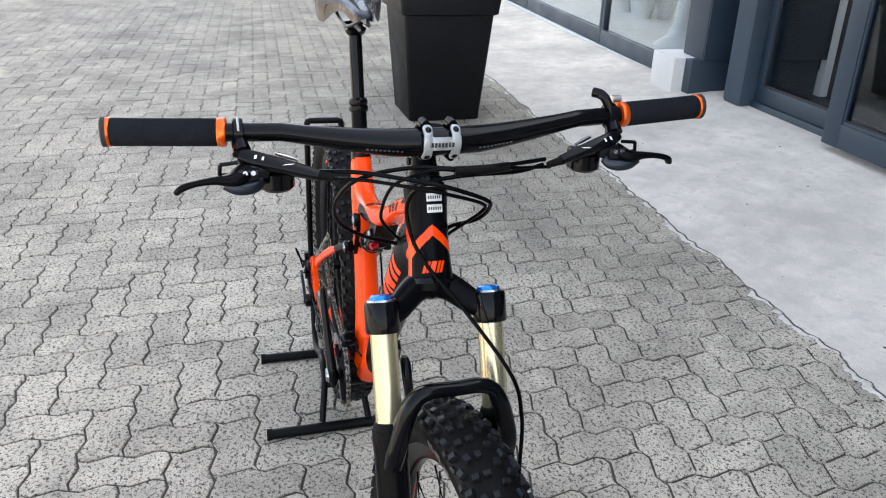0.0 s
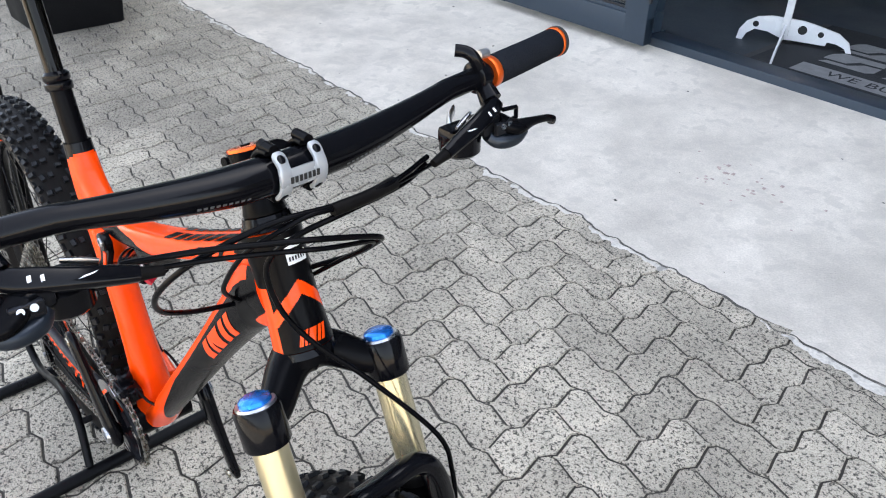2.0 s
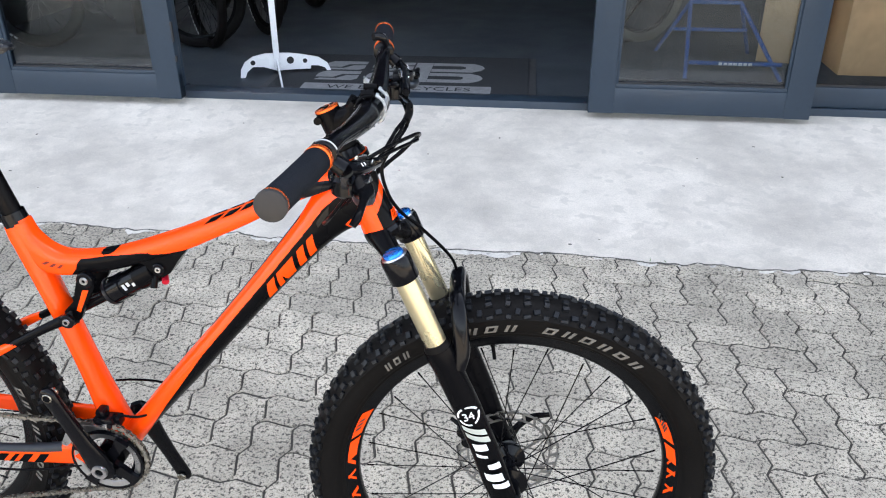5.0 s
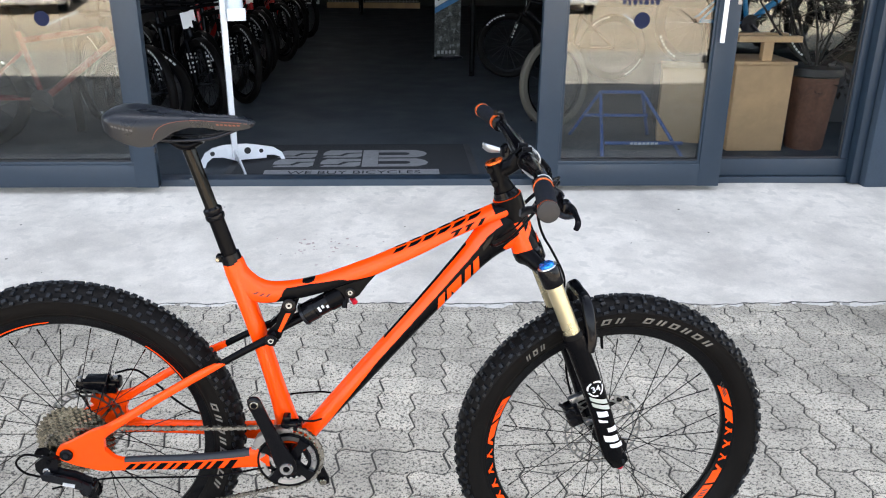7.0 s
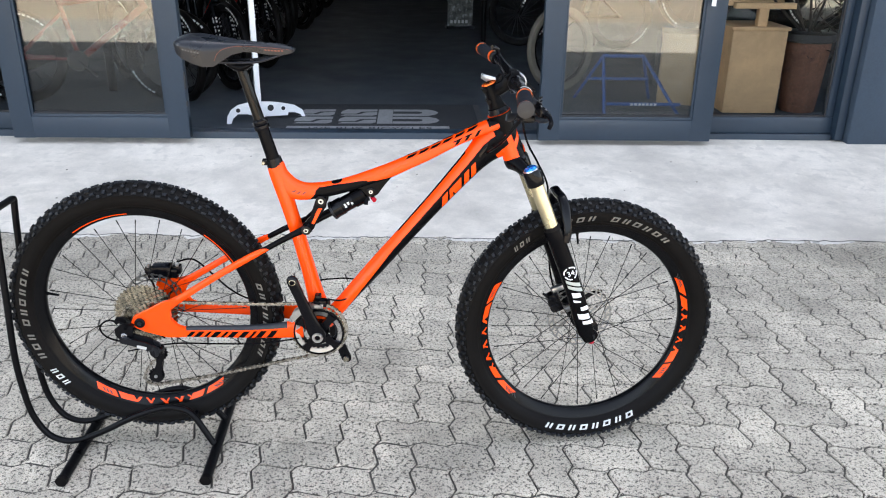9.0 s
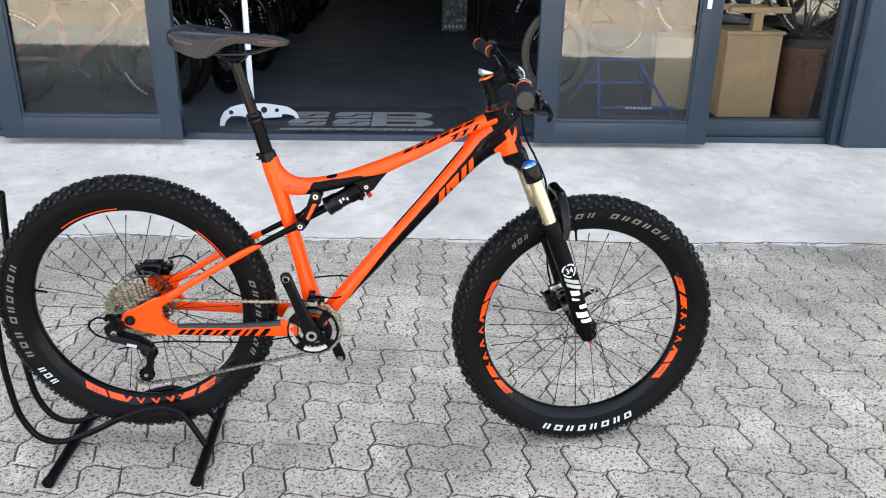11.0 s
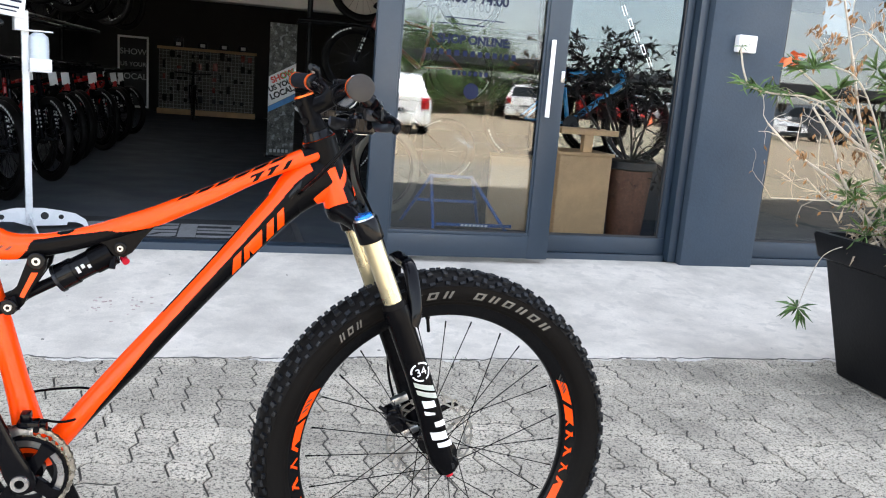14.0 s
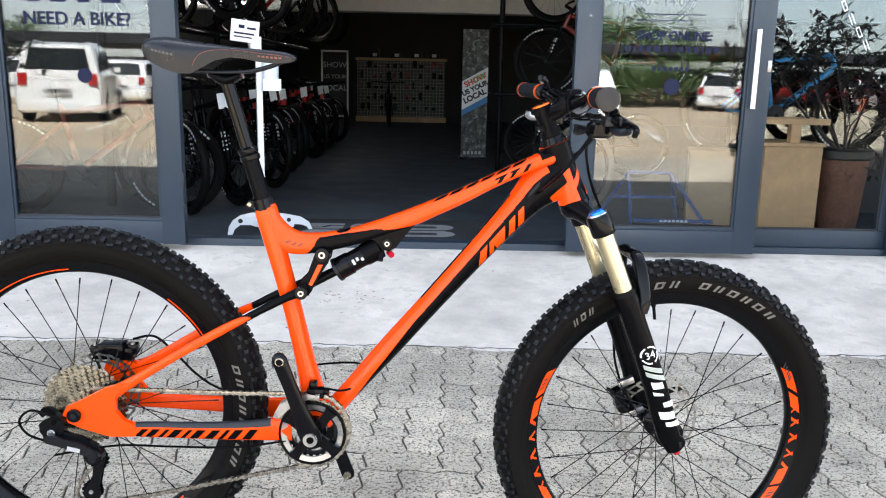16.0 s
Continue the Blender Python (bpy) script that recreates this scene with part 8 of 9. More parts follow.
# ---- planters ----
def square_planter(name, label, at, base, top, height, band, group="planters"):
    p = thing(name, label, "planter", at, group)
    bm = bmesh.new()
    q = lambda h: base + (top - base) * h / height
    rows = [(0.0, q(0) - 0.006), (0.006, q(0)), (height - band - 0.012, q(height - band - 0.012)), (height - band, q(height - band) + 0.022), (height - 0.012, top + 0.026), (height, top + 0.020), (height, top - 0.012), (height - 0.09, top - 0.025)]
    rings = []
    for z, h in rows:
        ring = []
        c = 0.022
        for sx, sy in ((1, 1), (-1, 1), (-1, -1), (1, -1)):
            for k in range(4):
                a = math.atan2(sy, sx) + radians(-45 + 30 * k)
                ring.append(bm.verts.new((sx * (h - c) + c * math.cos(a), sy * (h - c) + c * math.sin(a), z)))
        rings.append(ring)
    m = len(rings[0])
    for a, b in zip(rings, rings[1:]):
        for k in range(m):
            bm.faces.new((a[k], a[(k + 1) % m], b[(k + 1) % m], b[k]))
    bm.faces.new(rings[0])
    part("pot", bm, M_POT, p, smooth=50)
    bm = bmesh.new()
    bmesh.ops.create_grid(bm, x_segments=14, y_segments=14, size=top - 0.026)
    for v in bm.verts:
        v.co.z = height - 0.085 + 0.012 * noise.noise(v.co * 14)
    part("soil", bm, M_SOIL, p)
    return p


rnd = random.Random(3)
pl1 = square_planter("square_planter", "tall tapered charcoal plastic planter with a leafy shrub", pose(-3.08, 0.90, 0.0, 0, 0, 3), 0.222, 0.285, 0.80, 0.155)
tips = []
for k in range(7):
    a = 2 * math.pi * k / 7
    bm = bmesh.new()
    branch(bm, (0.10 * math.cos(a), 0.10 * math.sin(a), 0.70), (0.55 * math.cos(a), 0.55 * math.sin(a), 0.8), 0.55, 0.013, rnd, 2, tips, bend=0.3)
    tagged(part("branch", bm, M_TWIG, pl1), kind="stuff")
bm = bmesh.new()
branch(bm, (0.1, 0.1, 0.72), (0.5, 0.9, 0.22), 0.55, 0.012, rnd, 2, tips, bend=0.2)
tagged(part("branch", bm, M_TWIG, pl1), kind="stuff")
bm = bmesh.new()
for p, w in tips:
    for k in range(12):
        one_leaf(bm, p - w * rnd.uniform(0, 0.10) + Vector((rnd.gauss(0, 0.02), rnd.gauss(0, 0.02), rnd.gauss(0, 0.02))), 0.048 * rnd.uniform(0.7, 1.3), rnd)
for k in range(160):
    one_leaf(bm, Vector((rnd.gauss(0, 0.13), rnd.gauss(0, 0.13), 0.74 + abs(rnd.gauss(0, 0.07)))), 0.05 * rnd.uniform(0.7, 1.3), rnd)
tagged(part("leaves", bm, M_LEAF, pl1, "small glossy green leaves"), kind="stuff")

# two round pots further off
for x, y, r in ((-12.9, 1.36, 0.33), (-19.6, 1.0, 0.33)):
    rp = thing("round_planter", "round charcoal planter with low green plants", "planter", pose(x, y, 0.0 if x > -17 else -0.03), "round planters")
    bm = bmesh.new()
    spin(bm, [(0.001, 0.0), (r * 0.72, 0.0), (r * 0.98, 0.52), (r * 1.04, 0.53), (r * 1.06, 0.60), (r * 0.98, 0.60), (r * 0.94, 0.50), (0.001, 0.48)], 32, "z", closed=False)
    part("pot", bm, M_POT, rp)
    bm = bmesh.new()
    leaf_cloud(bm, (0, 0, 0.70), (0.14, 0.14, 0.09), 260, 0.09, rnd)
    tagged(part("leaves", bm, M_LEAF, rp), kind="stuff")

# the planter at the east end, full of half-dried shrub and spiky shoots
pl2 = square_planter("square_planter", "low tapered charcoal planter with a half-dried spiky shrub", pose(3.375, 1.115, 0.006, 0, 0, 1.5), 0.238, 0.335, 0.575, 0.10)
rnd = random.Random(8)
green, dry, tips = bmesh.new(), bmesh.new(), []
shoots = []
DRY_AT = ((-0.59, 1.44), (-0.63, 1.35), (-0.55, 1.31), (-0.49, 1.4), (-0.59, 1.25), (-0.46, 1.23), (-0.47, 0.96), (-0.38, 0.9), (-0.62, 0.89), (-0.46, 1.13), (-0.38, 1.05), (-0.36, 1.45), (-0.38, 1.38))
GREEN_AT = ((-0.36, 0.74), (-0.36, 1.2), (-0.55, 1.11), (-0.67, 1.2), (-0.26, 0.97), (-0.3, 1.13), (-0.21, 0.87))
STEMS = ((0.00, -0.20, 0.83, -0.40, 0.95, -0.57, 1.07, 0.0085), (-0.14, -0.40, 0.77, -0.50, 0.95, -0.59, 1.06, 0.0075), (-0.12, -0.41, 0.76, -0.64, 0.89, -0.77, 0.99, 0.006), (-0.05, -0.35, 0.94, -0.46, 1.23, -0.55, 1.49, 0.007),
         (0.05, -0.13, 1.05, -0.29, 1.25, -0.41, 1.34, 0.006), (-0.08, -0.38, 1.11, -0.55, 1.22, -0.63, 1.29, 0.004), (-0.18, -0.36, 0.70, -0.53, 0.72, -0.71, 0.72, 0.004), (-0.15, -0.31, 0.68, -0.45, 0.71, -0.57, 0.80, 0.004))
for k in range(24):
    a = rnd.uniform(0, 2 * math.pi)
    shoots.append(((rnd.uniform(-0.25, 0.25), rnd.uniform(-0.25, 0.25), 0.49), (0.35 * math.cos(a) - 0.08, 0.35 * math.sin(a), 1.0), rnd.uniform(0.25, 0.55), rnd.uniform(0.003, 0.005), 2, 0.45))
for k in range(7):
    shoots.append(((rnd.uniform(0.0, 0.25), rnd.uniform(-0.2, 0.25), 0.49), (rnd.gauss(0, 0.12), rnd.gauss(0, 0.12), 1.0), rnd.uniform(0.6, 0.85), 0.006, 2, 0.3))
for start, way, L, r, depth, bend in shoots:
    bm = bmesh.new()
    branch(bm, start, way, L, r, rnd, depth, tips, bend=bend, shrink=0.55, kids=2)
    tagged(part("branch", bm, M_PALETWIG, pl2, "pale dried branch"), kind="stuff")
for p, w in tips:
    if rnd.random() < 0.65:
        for k in range(rnd.randrange(3, 7)):
            one_leaf(dry, p - w * rnd.uniform(0, 0.08), 0.026 * rnd.uniform(0.6, 1.3), rnd, 0.20, (rnd.gauss(0, 0.7), rnd.gauss(0, 0.7), -0.7))
for x0, xa, za, xb, zb, xc, zc, r in STEMS:
    bm, twigs = bmesh.new(), []
    pp = smooth_path([(x0, 0.13, 0.50), (xa, 0.16, za), (xb, 0.17, zb), (xc, 0.18, zc)], 6)
    loft(bm, pp, [r * (1 - 0.5 * k / len(pp)) for k in range(len(pp))], 8)
    for k in range(6, len(pp), 3):
        branch(bm, pp[k], (pp[k] - pp[k - 1]).normalized() + Vector((rnd.gauss(0, 0.6), rnd.gauss(0, 0.6), rnd.gauss(0.2, 0.5))), rnd.uniform(0.07, 0.17), r * 0.3, rnd, 1, twigs, bend=0.5, shrink=0.6, kids=2)
    tagged(part("branch", bm, M_PALETWIG, pl2, "thick pale bare branch"), kind="stuff")
    for p, w in twigs[::2]:
        one_leaf(dry, p, 0.026 * rnd.uniform(0.6, 1.2), rnd, 0.2, (rnd.gauss(0, 0.7), rnd.gauss(0, 0.7), -0.7))
for x, z in DRY_AT:
    for k in range(14):
        one_leaf(dry, Vector((x, 0.16, z)) + Vector((rnd.gauss(0, 0.014), rnd.gauss(0, 0.02), rnd.gauss(0, 0.016))), 0.031 * rnd.uniform(0.6, 1.3), rnd, 0.22, (rnd.gauss(0, 0.6), rnd.gauss(0, 0.6), -0.7))
tan = bmesh.new()
for k in range(820):
    x, y = rnd.uniform(-0.33, 0.30), rnd.uniform(-0.27, 0.28)
    one_leaf(tan, Vector((x, y, 0.50 + abs(rnd.gauss(0, 0.15)))), 0.075 * rnd.uniform(0.5, 1.2), rnd, 0.10, (rnd.gauss(0, 0.6), rnd.gauss(0, 0.6), rnd.gauss(-0.2, 0.8)))
tagged(part("withered_leaves", tan, M_TANLEAF, pl2, "pale withered leaves"), kind="stuff")


def rosette(bm, p, size, rnd, count=14, way=(0, 0, 1)):
    w0 = Vector(way).normalized()
    for k in range(count):
        v = (w0 * rnd.uniform(-0.2, 0.9) + Vector((rnd.gauss(0, 0.8), rnd.gauss(0, 0.8), rnd.gauss(0, 0.5)))).normalized()
        one_leaf(bm, Vector(p), size * rnd.uniform(0.7, 1.15), rnd, 0.07, v)


for x, z in GREEN_AT:
    for k in range(2):
        rosette(green, (x + rnd.gauss(0, 0.015), 0.16 + rnd.gauss(0, 0.03), z + rnd.gauss(0, 0.015)), 0.085, rnd, 13)
for k in range(60):
    h = rnd.uniform(0.02, 0.40)
    rosette(green, (rnd.uniform(-0.34, 0.30), rnd.uniform(-0.28, 0.28), 0.50 + h), 0.10, rnd, 13)
for k in range(22):
    h = rnd.uniform(0.30, 0.80)
    rosette(green, (rnd.uniform(-0.22, 0.32), rnd.uniform(-0.26, 0.27), 0.50 + h), 0.095, rnd, 13)
stem = bmesh.new()
loft(stem, smooth_path([(-0.33, 0.16, 0.56), (-0.40, 0.22, 0.50), (-0.42, 0.26, 0.38), (-0.44, 0.27, 0.27)], 4), [0.0017] * 13, 8)
for pts in ([(-0.12, 0.15, 0.60), (-0.36, 0.19, 0.98), (-0.58, 0.19, 1.09), (-0.78, 0.19, 1.10), (-0.90, 0.19, 1.13)], [(-0.87, 0.19, 1.12), (-0.90, 0.19, 1.18), (-0.92, 0.19, 1.25)], [(-0.12, 0.2, 0.62), (-0.42, 0.18, 1.02), (-0.68, 0.17, 1.19)]):
    pp = smooth_path(pts, 4)
    loft(stem, pp, [0.0035] * len(pp), 8)
tagged(part("thin_stem", stem, M_PALETWIG, pl2), kind="stuff")
rosette(green, (-0.44, 0.27, 0.27), 0.092, rnd, 24, (0, -0.3, -0.6))
rosette(green, (-0.68, 0.17, 1.19), 0.08, rnd, 14)
for k in range(10):
    rosette(green, (-0.70 - 0.021 * k, 0.19, 1.098 + 0.003 * k), 0.062, rnd, 7, (-0.6, 0, 0.3))
rosette(green, (-0.92, 0.19, 1.25), 0.035, rnd, 8)
tagged(part("spiky_leaves", green, M_LEAF, pl2, "narrow green leaves"), kind="stuff")
tagged(part("dry_leaves", dry, M_DRYLEAF, pl2, "curled brown dry leaves"), kind="stuff")
bm = bmesh.new()
for k in range(9):
    one_leaf(bm, Vector((-0.715 + rnd.gauss(0, 0.01), 0.17, 1.235 + rnd.gauss(0, 0.01))), 0.05, rnd, 0.3)
part("flower", bm, M_FLOWER, pl2, "orange flower")

# a tuft of grass in the joint by the apron, and a few small stones and leaves
tuft = thing("grass_tuft", "small green grass tuft in the paving joint", "grass", pose(1.60, 1.525, 0.0))
bm = bmesh.new()
for k in range(60):
    one_leaf(bm, Vector((rnd.uniform(-0.05, 0.05), rnd.gauss(0, 0.006), -0.004)), 0.018 * rnd.uniform(0.5, 1.3), rnd, 0.10)
part("blades", bm, M_LEAF, tuft)
litter = tagged(new("grit", None), "dark grit and leaf crumbs on the concrete apron", "grit", kind="stuff")
bm = bmesh.new()
pale = bmesh.new()
for k in range(62):
    if k < 34:
        x, y = 0.24 + rnd.gauss(0, 0.10), 2.10 + rnd.gauss(0, 0.08)
    else:
        x, y = rnd.uniform(-2.4, 3.2), rnd.uniform(1.6, 2.6)
    z = np.interp(y, [r[0] for r in apron_rows], [r[1] for r in apron_rows])
    s = rnd.uniform(0.003, 0.009) if k < 34 else rnd.uniform(0.002, 0.007)
    box(pale if k < 34 else bm, x - s, x + s * rnd.uniform(0.2, 1), y - s * rnd.uniform(0.3, 1), y + s * rnd.uniform(0.2, 0.8), z - 0.002, z + s * 0.22)
part("crumbs", bm, M_DIRT, litter)
part("pale_crumbs", pale, M_PINKGRIT, litter)

# ---- the car park behind the camera, seen in the glass ----
def car(name, label, paint, at, length=4.3, width=1.75, height=1.5, suv=False, group="parked cars"):
    c = thing(name, label, "car", at, group)
    L, W, z0 = length / 2, width / 2, 0.20
    belt = 0.62 * height
    side = [(-L, z0 + 0.08), (-L + 0.03, belt * 0.62), (-L + 0.06, belt), (-L * 0.55, belt + 0.03), (L * 0.38, belt), (L * 0.86, belt * 0.86), (L - 0.02, belt * 0.66), (L, z0 + 0.14), (L - 0.1, z0), (-L + 0.08, z0)]
    bm = bmesh.new()
    cols = []
    for y, s in ((-W, 0.955), (-W * 0.93, 1.0), (0, 1.0), (W * 0.93, 1.0), (W, 0.955)):
        cols.append([bm.verts.new((x * s, y, z0 + (z - z0) * (0.93 if abs(y) == W else 1))) for x, z in side])
    for a, b in zip(cols, cols[1:]):
        for k in range(len(side)):
            j = (k + 1) % len(side)
            bm.faces.new((a[k], a[j], b[j], b[k]))
    bm.faces.new(cols[0]), bm.faces.new(cols[-1][::-1])
    soften(bm, 0.05, 2, 30)
    part("body", bm, paint, c)
    back = -L + (0.10 if suv else 0.22)
    roof = [(back, belt), (back + 0.10 + (0.0 if suv else 0.12), height - 0.06), (back + 0.4, height), (L * 0.02, height - 0.01), (L * 0.16, height - 0.09), (L * 0.46, belt)]
    bm = bmesh.new()
    cols = []
    for y, inset in ((-W * 0.93, 0), (-W * 0.74, 1), (W * 0.74, 1), (W * 0.93, 0)):
        cols.append([bm.verts.new((x, y if z <= belt + 0.01 else (W * 0.74 if y > 0 else -W * 0.74) * (1.03 if not inset else 0.98), z - 0.02 if z <= belt else z - (0.035 if not inset else 0))) for x, z in roof])
    for a, b in zip(cols, cols[1:]):
        for k in range(len(roof)):
            j = (k + 1) % len(roof)
            bm.faces.new((a[k], a[j], b[j], b[k]))
    bm.faces.new(cols[0]), bm.faces.new(cols[-1][::-1])
    part("cabin", bm, paint, c)
    # windows as slightly proud dark panes
    hw = W * 0.74
    bm = bmesh.new()
    def pane(pts):
        bm.faces.new([bm.verts.new(p) for p in pts])
    zb, zt = belt + 0.06, height - 0.13
    pane([(back - 0.012 + 0.02, -hw * 0.98, zb), (back - 0.012 + 0.02, hw * 0.98, zb), (back + 0.085 + (0 if suv else 0.10), hw * 0.86, zt), (back + 0.085 + (0 if suv else 0.10), -hw * 0.86, zt)])
    part("rear_window", bm, M_CARGLASS, c)
    bm = bmesh.new()
    pane([(L * 0.46 - 0.03, -hw * 1.05, zb), (L * 0.46 - 0.03, hw * 1.05, zb), (L * 0.19 + 0.02, hw * 0.92, zt), (L * 0.19 + 0.02, -hw * 0.92, zt)])
    part("windscreen", bm, M_CARGLASS, c)
    for s in (-1, 1):
        for x0, x1 in ((back + 0.22, -L * 0.20), (-L * 0.17, L * 0.30)):
            bm = bmesh.new()
            t = 0.10 if x1 > 0 else 0.0
            pane([(x0, s * (W * 0.90 + 0.004), zb), (x1, s * (W * 0.90 + 0.004), zb), (x1 - t * 1.6, s * (W * 0.785), zt), (x0 + 0.06, s * (W * 0.785), zt)])
            part("side_window", bm, M_CARGLASS, c)
        part("tail_lamp", boxes((-L - 0.006, -L + 0.16, s * W * 0.80 - 0.09, s * W * 0.80 + 0.09, belt - 0.26, belt - 0.01), bevel=0.03), M_TAIL, c, "red tail lamp")
        part("headlamp", boxes((L - 0.30, L - 0.06, s * W * 0.72 - 0.16, s * W * 0.72 + 0.16, belt * 0.66, belt * 0.80), bevel=0.03), M_STEEL, c, "clear headlamp")
        part("mirror", boxes((L * 0.36, L * 0.46, s * (W + 0.02) - 0.07, s * (W + 0.02) + 0.07, belt + 0.03, belt + 0.15), bevel=0.02), paint, c)
        for x in (-L * 0.60, L * 0.62):
            bm = bmesh.new()
            disc(bm, 0.325, s * (W - 0.19), s * (W + 0.012), 28, "y", (x, 0, 0.325), bevel=0.03)
            w = part("wheel", bm, M_RUBBER, c)
            bm = bmesh.new()
            disc(bm, 0.21, s * (W + 0.010), s * (W + 0.018), 20, "y", (x, 0, 0.325))
            part("rim", bm, M_STEEL, w)
    part("rear_bumper", boxes((-L - 0.035, -L + 0.10, -W * 0.93, W * 0.93, z0 + 0.04, z0 + 0.26), bevel=0.04), paint, c)
    part("front_bumper", boxes((L - 0.12, L + 0.03, -W * 0.93, W * 0.93, z0 + 0.02, z0 + 0.22), bevel=0.04), M_CARGLASS, c)
    part("grille", boxes((L - 0.08, L + 0.012, -W * 0.45, W * 0.45, z0 + 0.25, z0 + 0.46), bevel=0.02), M_BLACK, c)
    bars = part("number_plate", boxes((-L - 0.045, -L - 0.037, -0.26, 0.26, belt * 0.58, belt * 0.58 + 0.11), bevel=0), M_DECALGREY, c)
    part("plate_bars", boxes(*[(-L - 0.048, -L - 0.0455, -0.21 + 0.07 * k, -0.17 + 0.07 * k, belt * 0.58 + 0.02, belt * 0.58 + 0.09) for k in range(6)], bevel=0), M_BLACKVINYL, bars)
    if suv:
        for s in (-1, 1):
            bm = bmesh.new()
            rod(bm, (-L * 0.7, s * W * 0.62, height + 0.03), (L * 0.05, s * W * 0.62, height + 0.03), 0.016, seg=8)
            for x in (-L * 0.7, L * 0.05):
                rod(bm, (x, s * W * 0.62, height - 0.02), (x, s * W * 0.62, height + 0.03), 0.016, seg=8)
            part("roof_rail", bm, M_STEEL, c)
    return c


GZ = -0.03
car("family_car", "white people carrier parked with its tail to the shop", M_CARWHITE, pose(-7.5, -12.2, GZ, 0, 0, -104), 4.2, 1.70, 1.66, suv=True)
car("small_car", "white hatchback parked with its tail to the shop", M_CARWHITE, pose(-9.6, -22.4, GZ, 0, 0, -96), 4.0, 1.70, 1.48)
car("small_car", "silver-white hatchback further along the row", M_CARWHITE, pose(-12.4, -21.0, GZ, 0, 0, -95), 4.1, 1.70, 1.5)
car("small_car", "cream-white compact car parked with its tail to the shop", M_CARWHITE, pose(4.33, -12.65, GZ, 0, 0, -86), 3.7, 1.68, 1.36)
car("small_car", "white saloon car under the carport", M_CARWHITE, pose(16.0, -34.5, GZ, 0, 0, 150), 4.4, 1.78, 1.45)
car("family_car", "white sport utility car facing the shop", M_CARWHITE, pose(23.3, -28.7, GZ, 0, 0, 82), 4.6, 1.88, 1.62, suv=True)
car("small_car", "dark grey car parked in the car park", M_CARGREY, pose(26.6, -23.6, GZ, 0, 0, 80), 4.4, 1.78, 1.6)
car("small_car", "white car parked with its nose to the shop", M_CARWHITE, pose(23.3, -24.0, GZ, 0, 0, 80), 4.1, 1.76, 1.45)
car("small_car", "pale silver hatchback parked by the shrubs", M_CARWHITE, pose(13.4, -26.6, GZ, 0, 0, -62), 4.0, 1.74, 1.52)
car("small_car", "red car parked under the carport", M_CARRED, pose(20.6, -28.4, GZ, 0, 0, 80), 4.2, 1.75, 1.45)
car("small_car", "dark car parked under the carport", M_CARGREY, pose(-18.0, -24.0, GZ, 0, 0, 88), 4.2, 1.75, 1.45)
car("small_car", "grey car parked under the carport", M_CARGREY, pose(8.5, -34.8, GZ, 0, 0, 88), 4.2, 1.75, 1.45)

# painted bay lines and the pale kerb line on the ground
for x, y, L, rz in ((-9.2, -9.6, 3.4, 80), (-5.9, -9.6, 3.2, 80), (1.9, -9.4, 3.2, 100), (5.4, -9.4, 3.4, 100), (6.6, -9.0, 2.4, 8), (9.0, -9.6, 3.2, 100)):
    ln = tagged(part("bay_line", boxes((-L / 2, L / 2, -0.05, 0.05, 0.0005, 0.004), bevel=0), M_WORN, at=pose(x, y, GZ, 0, 0, rz)), "worn white parking bay line", "road marking", "bay lines", "structure")
cone = thing("traffic_cone", "orange traffic cone on the car park", "cone", pose(21.2, -24.9, GZ))
bm = bmesh.new()
loft(bm, [(0, 0, z) for z in (0.03, 0.05, 0.7)], [0.16, 0.14, 0.03], 20, (1, 0, 0))
part("body", bm, M_FLOWER, cone)
part("foot", boxes((-0.2, 0.2, -0.2, 0.2, 0, 0.03), bevel=0.01), M_FLOWER, cone)

# carport with a dark deep fascia along the far side, slatted fence behind it
port = thing("carport", "long dark flat-roofed carport", "carport", pose(0, 0, GZ))
part("roof", boxes((-60, 60, -39.2, -29.6, 2.30, 2.74), bevel=0), M_GASKET, port)
for k in range(13):
    bm = bmesh.new()
    rod(bm, (-42 + 7 * k, -30.2, 0), (-42 + 7 * k, -30.2, 2.30), 0.06, seg=10)
    part("post", bm, M_BLUE, port)
fence = thing("fence", "tan slatted timber fence behind the carport", "fence", pose(0, -39.5, GZ))
slat = finish("slat", boxes((-0.16, 0.16, -0.02, 0.02, 0, 1.9), bevel=0), M_FENCE)
for k in range(220):
    shared("slat", slat, fence, pose(-40 + 0.40 * k, 0, 0))
part("rail", boxes((-40.2, 48, 0.021, 0.06, 0.4, 0.5), (-40.2, 48, 0.021, 0.06, 1.4, 1.5), bevel=0), M_FENCE, fence)


def tree(at, height, crown, seed):
    rnd = random.Random(seed)
    t = thing("tree", "leafy green tree beyond the car park", "tree", at, "trees beyond the car park")
    bm, tips = bmesh.new(), []
    loft(bm, [(0.1 * math.sin(k), 0.08 * k * 0.3, height * 0.42 * k / 5) for k in range(6)], [0.22 - 0.022 * k for k in range(6)], 10)
    for k in range(7):
        a = 2 * math.pi * k / 7 + rnd.random()
        branch(bm, (0, 0.1, height * (0.26 + 0.025 * k)), (math.cos(a), math.sin(a), 0.9), height * 0.34, 0.08, rnd, 2, tips, bend=0.4, shrink=0.6, kids=3)
    part("trunk", bm, M_TWIG, t)
    bm = bmesh.new()
    for p, w in tips:
        for k in range(34):
            one_leaf(bm, p + Vector((rnd.gauss(0, 1), rnd.gauss(0, 1), rnd.gauss(0, 0.75))) * crown * 0.20, 0.22 * rnd.uniform(0.7, 1.3), rnd, 0.35)
    tagged(part("crown", bm, M_LEAF, t), kind="stuff")
    return t


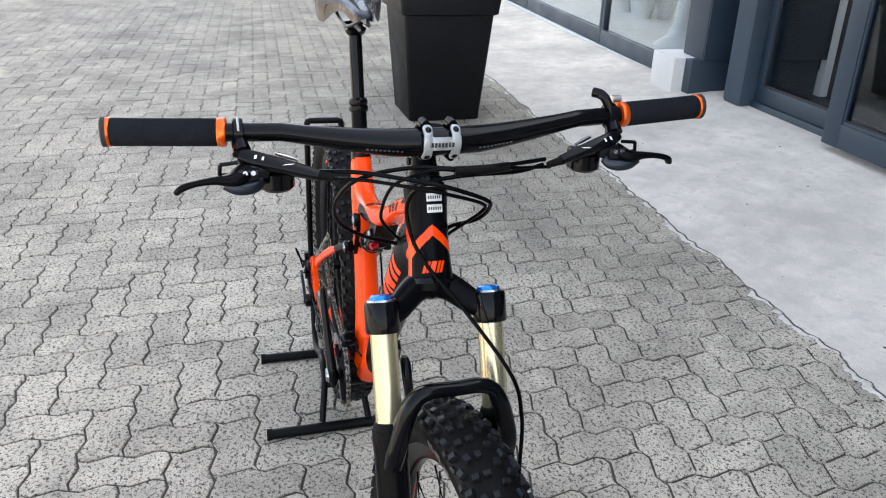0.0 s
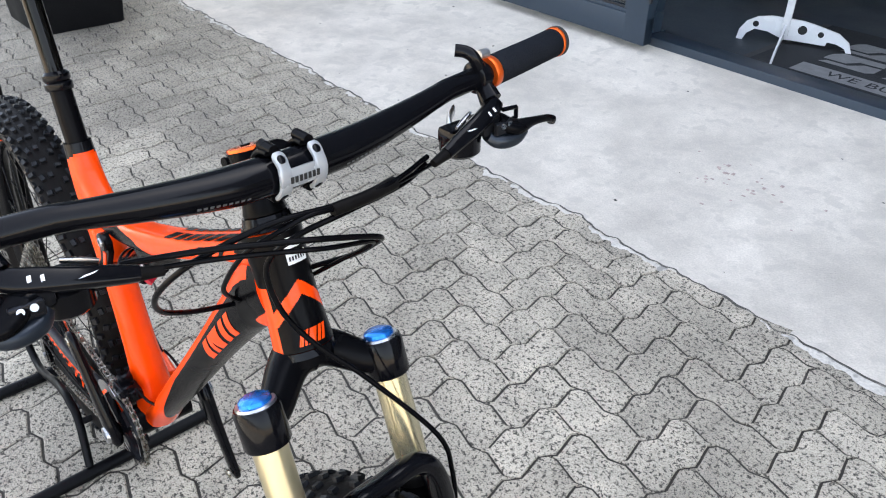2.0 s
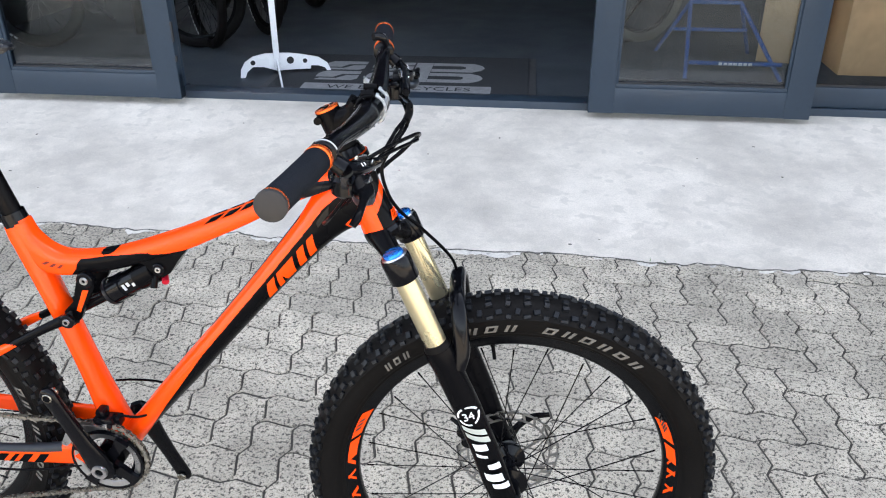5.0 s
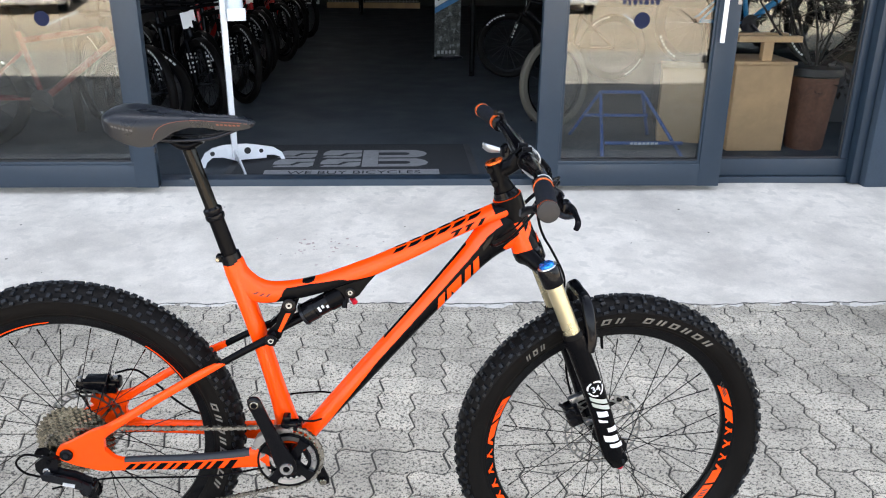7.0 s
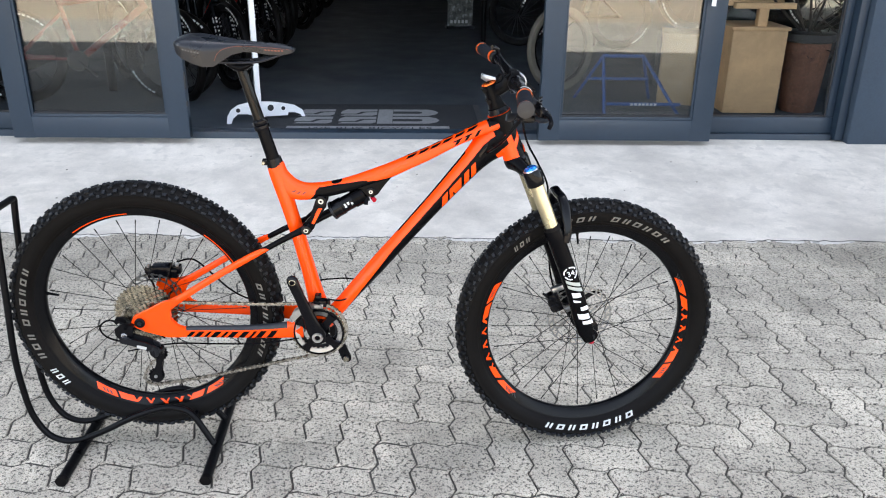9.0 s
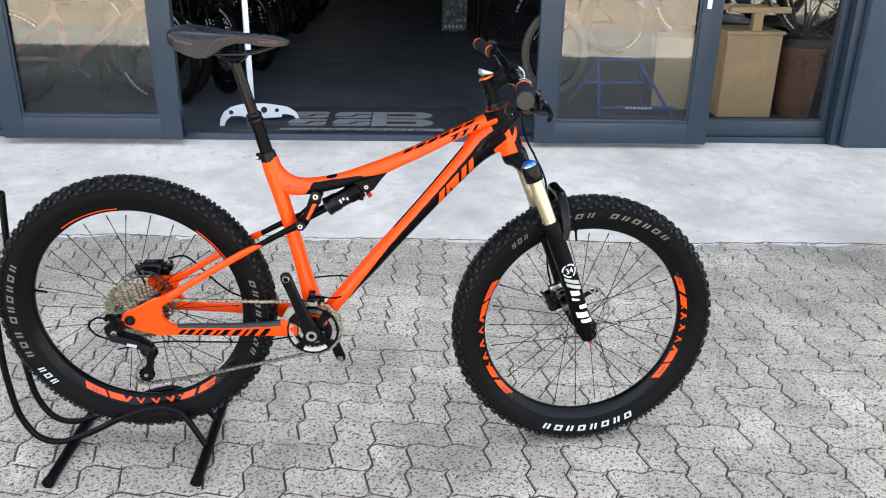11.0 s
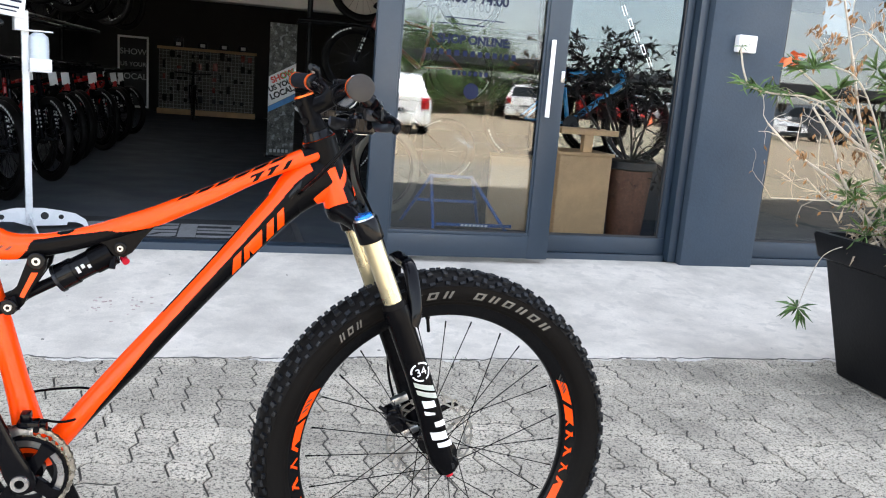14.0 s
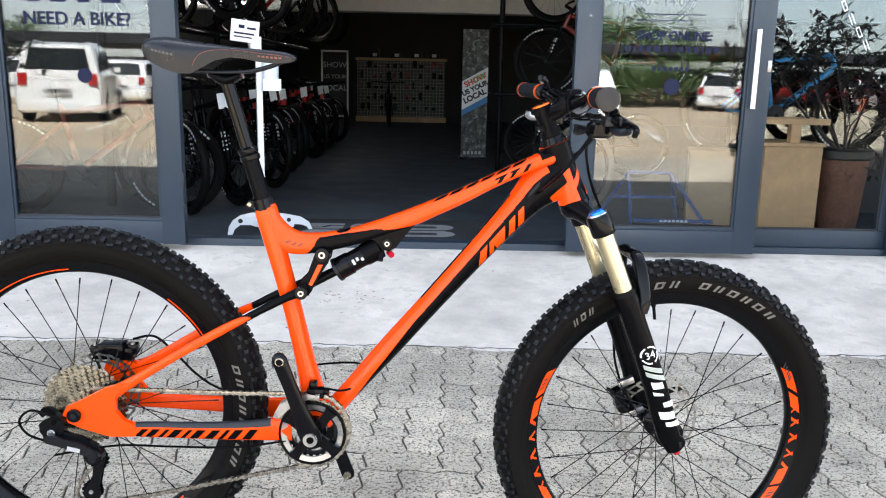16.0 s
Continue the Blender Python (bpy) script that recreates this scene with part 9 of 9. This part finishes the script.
t1 = tree(pose(-31, -43, GZ), 7.0, 2.6, 1)
t2 = tree(pose(11.5, -43, GZ), 6.2, 2.6, 2)
for k, (x, y, s) in enumerate(((-38, -46, 1.1), (8.5, -44, 0.9), (16, -45, 0.95), (-26, -47, 0.8), (-44, -44, 1.2), (3.5, -46, 0.8))):
    o = copy_thing(t1 if k % 2 else t2, pose(x, y, GZ, 0, 0, 70 * k))
    o.scale = (s, s, s)
for k, (x, y) in enumerate(((6.5, -29.0), (8.2, -29.6), (10.0, -29.2), (11.8, -30.0), (13.4, -29.4), (7.4, -28.3), (9.1, -28.6), (10.8, -28.3), (12.3, -28.6))):
    hedge = thing("shrub", "green shrub growing at the edge of the car park", "shrub", pose(x, y, GZ), "shrubs")
    bm, tips = bmesh.new(), []
    r2 = random.Random(40 + k)
    for q in range(6):
        branch(bm, (0, 0, 0), (r2.gauss(0, 0.5), r2.gauss(0, 0.5), 1), 1.35, 0.03, r2, 2, tips, kids=2)
    part("stems", bm, M_TWIG, hedge)
    bm = bmesh.new()
    for p, w in tips:
        for q in range(16):
            one_leaf(bm, p + Vector((r2.gauss(0, 0.2), r2.gauss(0, 0.2), r2.gauss(0, 0.2))), 0.16, r2)
    tagged(part("leaves", bm, M_LEAF, hedge), kind="stuff")

# ---- the pavers, last: wavy stones two units long in herringbone bond ----
PX, PY, X0, Y0 = 0.1055, 0.1065, 1.541, 0.077


def stone_outline(flat, n=6, joint=0.0030):
    """One stone, its first cell's corner at the origin, as (x, y) going round; the waves are the same on both sides of a joint."""
    w, h = (2, 1) if flat else (1, 2)
    wave = lambda t: math.sin(2 * math.pi * t) + 0.28 * math.sin(4 * math.pi * t)
    out = []
    for k in range(w * n):
        out.append((k / n, 0, 0, 1))
    for k in range(h * n):
        out.append((w, k / n, 1, -1))
    for k in range(w * n):
        out.append((w - k / n, h, 0, -1))
    for k in range(h * n):
        out.append((0, h - k / n, 1, 1))
    pts = []
    for a, b, vertical, sign in out:
        x, y = a * PX, b * PY
        if vertical:
            x += 0.0085 * wave(b)
        else:
            y += 0.0070 * wave(a)
        pts.append(Vector((x, y)))
    m = len(pts)
    inset = []
    for i, p in enumerate(pts):
        t = (pts[(i + 1) % m] - pts[i - 1]).normalized()
        inset.append(p + Vector((-t.y, t.x)) * joint)
    return inset


def stone_arrays(flat, n):
    ring = stone_outline(flat, n)
    c = sum(ring, Vector((0, 0))) / len(ring)
    verts, faces, m = [], [], len(ring)
    for k, (z, shrink) in enumerate(((-0.012, 0.0), (-0.0024, 0.0), (0.0, 0.0032))):
        for p in ring:
            q = p + (c - p).normalized() * shrink
            verts.append((q.x, q.y, z))
    for k in (0, 1):
        for i in range(m):
            j = (i + 1) % m
            faces.append((k * m + i, k * m + j, (k + 1) * m + j, (k + 1) * m + i))
    faces.append(tuple(2 * m + i for i in range(m)))
    return verts, faces


def stones(x0, x1, y0, y1):
    for i in range(math.floor((x0 - X0) / PX), math.ceil((x1 - X0) / PX)):
        for j in range(math.floor((y0 - Y0) / PY), math.ceil((y1 - Y0) / PY)):
            k = (i + j) % 4
            if k in (2, 0):
                yield X0 + i * PX, Y0 + j * PY, k == 2


NEAR = (-1.15, 2.35, -0.45, 1.33)
paver_mesh = {}
for flat in (True, False):
    v, f = stone_arrays(flat, 6)
    me = bpy.data.meshes.new("paver")
    me.from_pydata(v, [], f)
    me.materials.append(M_PAVER)
    paver_mesh[flat] = me
rnd = random.Random(11)
far_v, far_f = [], []
low = {flat: stone_arrays(flat, 4) for flat in (True, False)}
for x, y, flat in stones(-17.0, 6.0, -4.1, EDGE_Y):
    if y > EDGE_Y + 0.02:
        continue
    tilt = (rnd.gauss(0, 0.004), rnd.gauss(0, 0.004), rnd.gauss(0, 0.0008))
    if NEAR[0] < x < NEAR[1] and NEAR[2] < y < NEAR[3]:
        ob = new("paver", paver_mesh[flat])
        ob.parent = pavement
        ob.matrix_basis = pose(x, y, tilt[2], math.degrees(tilt[0]), math.degrees(tilt[1]), 0)
    else:
        v, f = low[flat]
        b = len(far_v)
        far_v += [(p[0] + x, p[1] + y, p[2] + tilt[2] + p[0] * tilt[1] + p[1] * tilt[0]) for p in v]
        far_f += [tuple(b + q for q in face) for face in f]
me = bpy.data.meshes.new("outer_pavers")
me.from_pydata(far_v, [], far_f)
me.materials.append(M_PAVER_FAR)
tagged(shared("outer_pavers", me, pavement, Matrix()), kind="stuff")
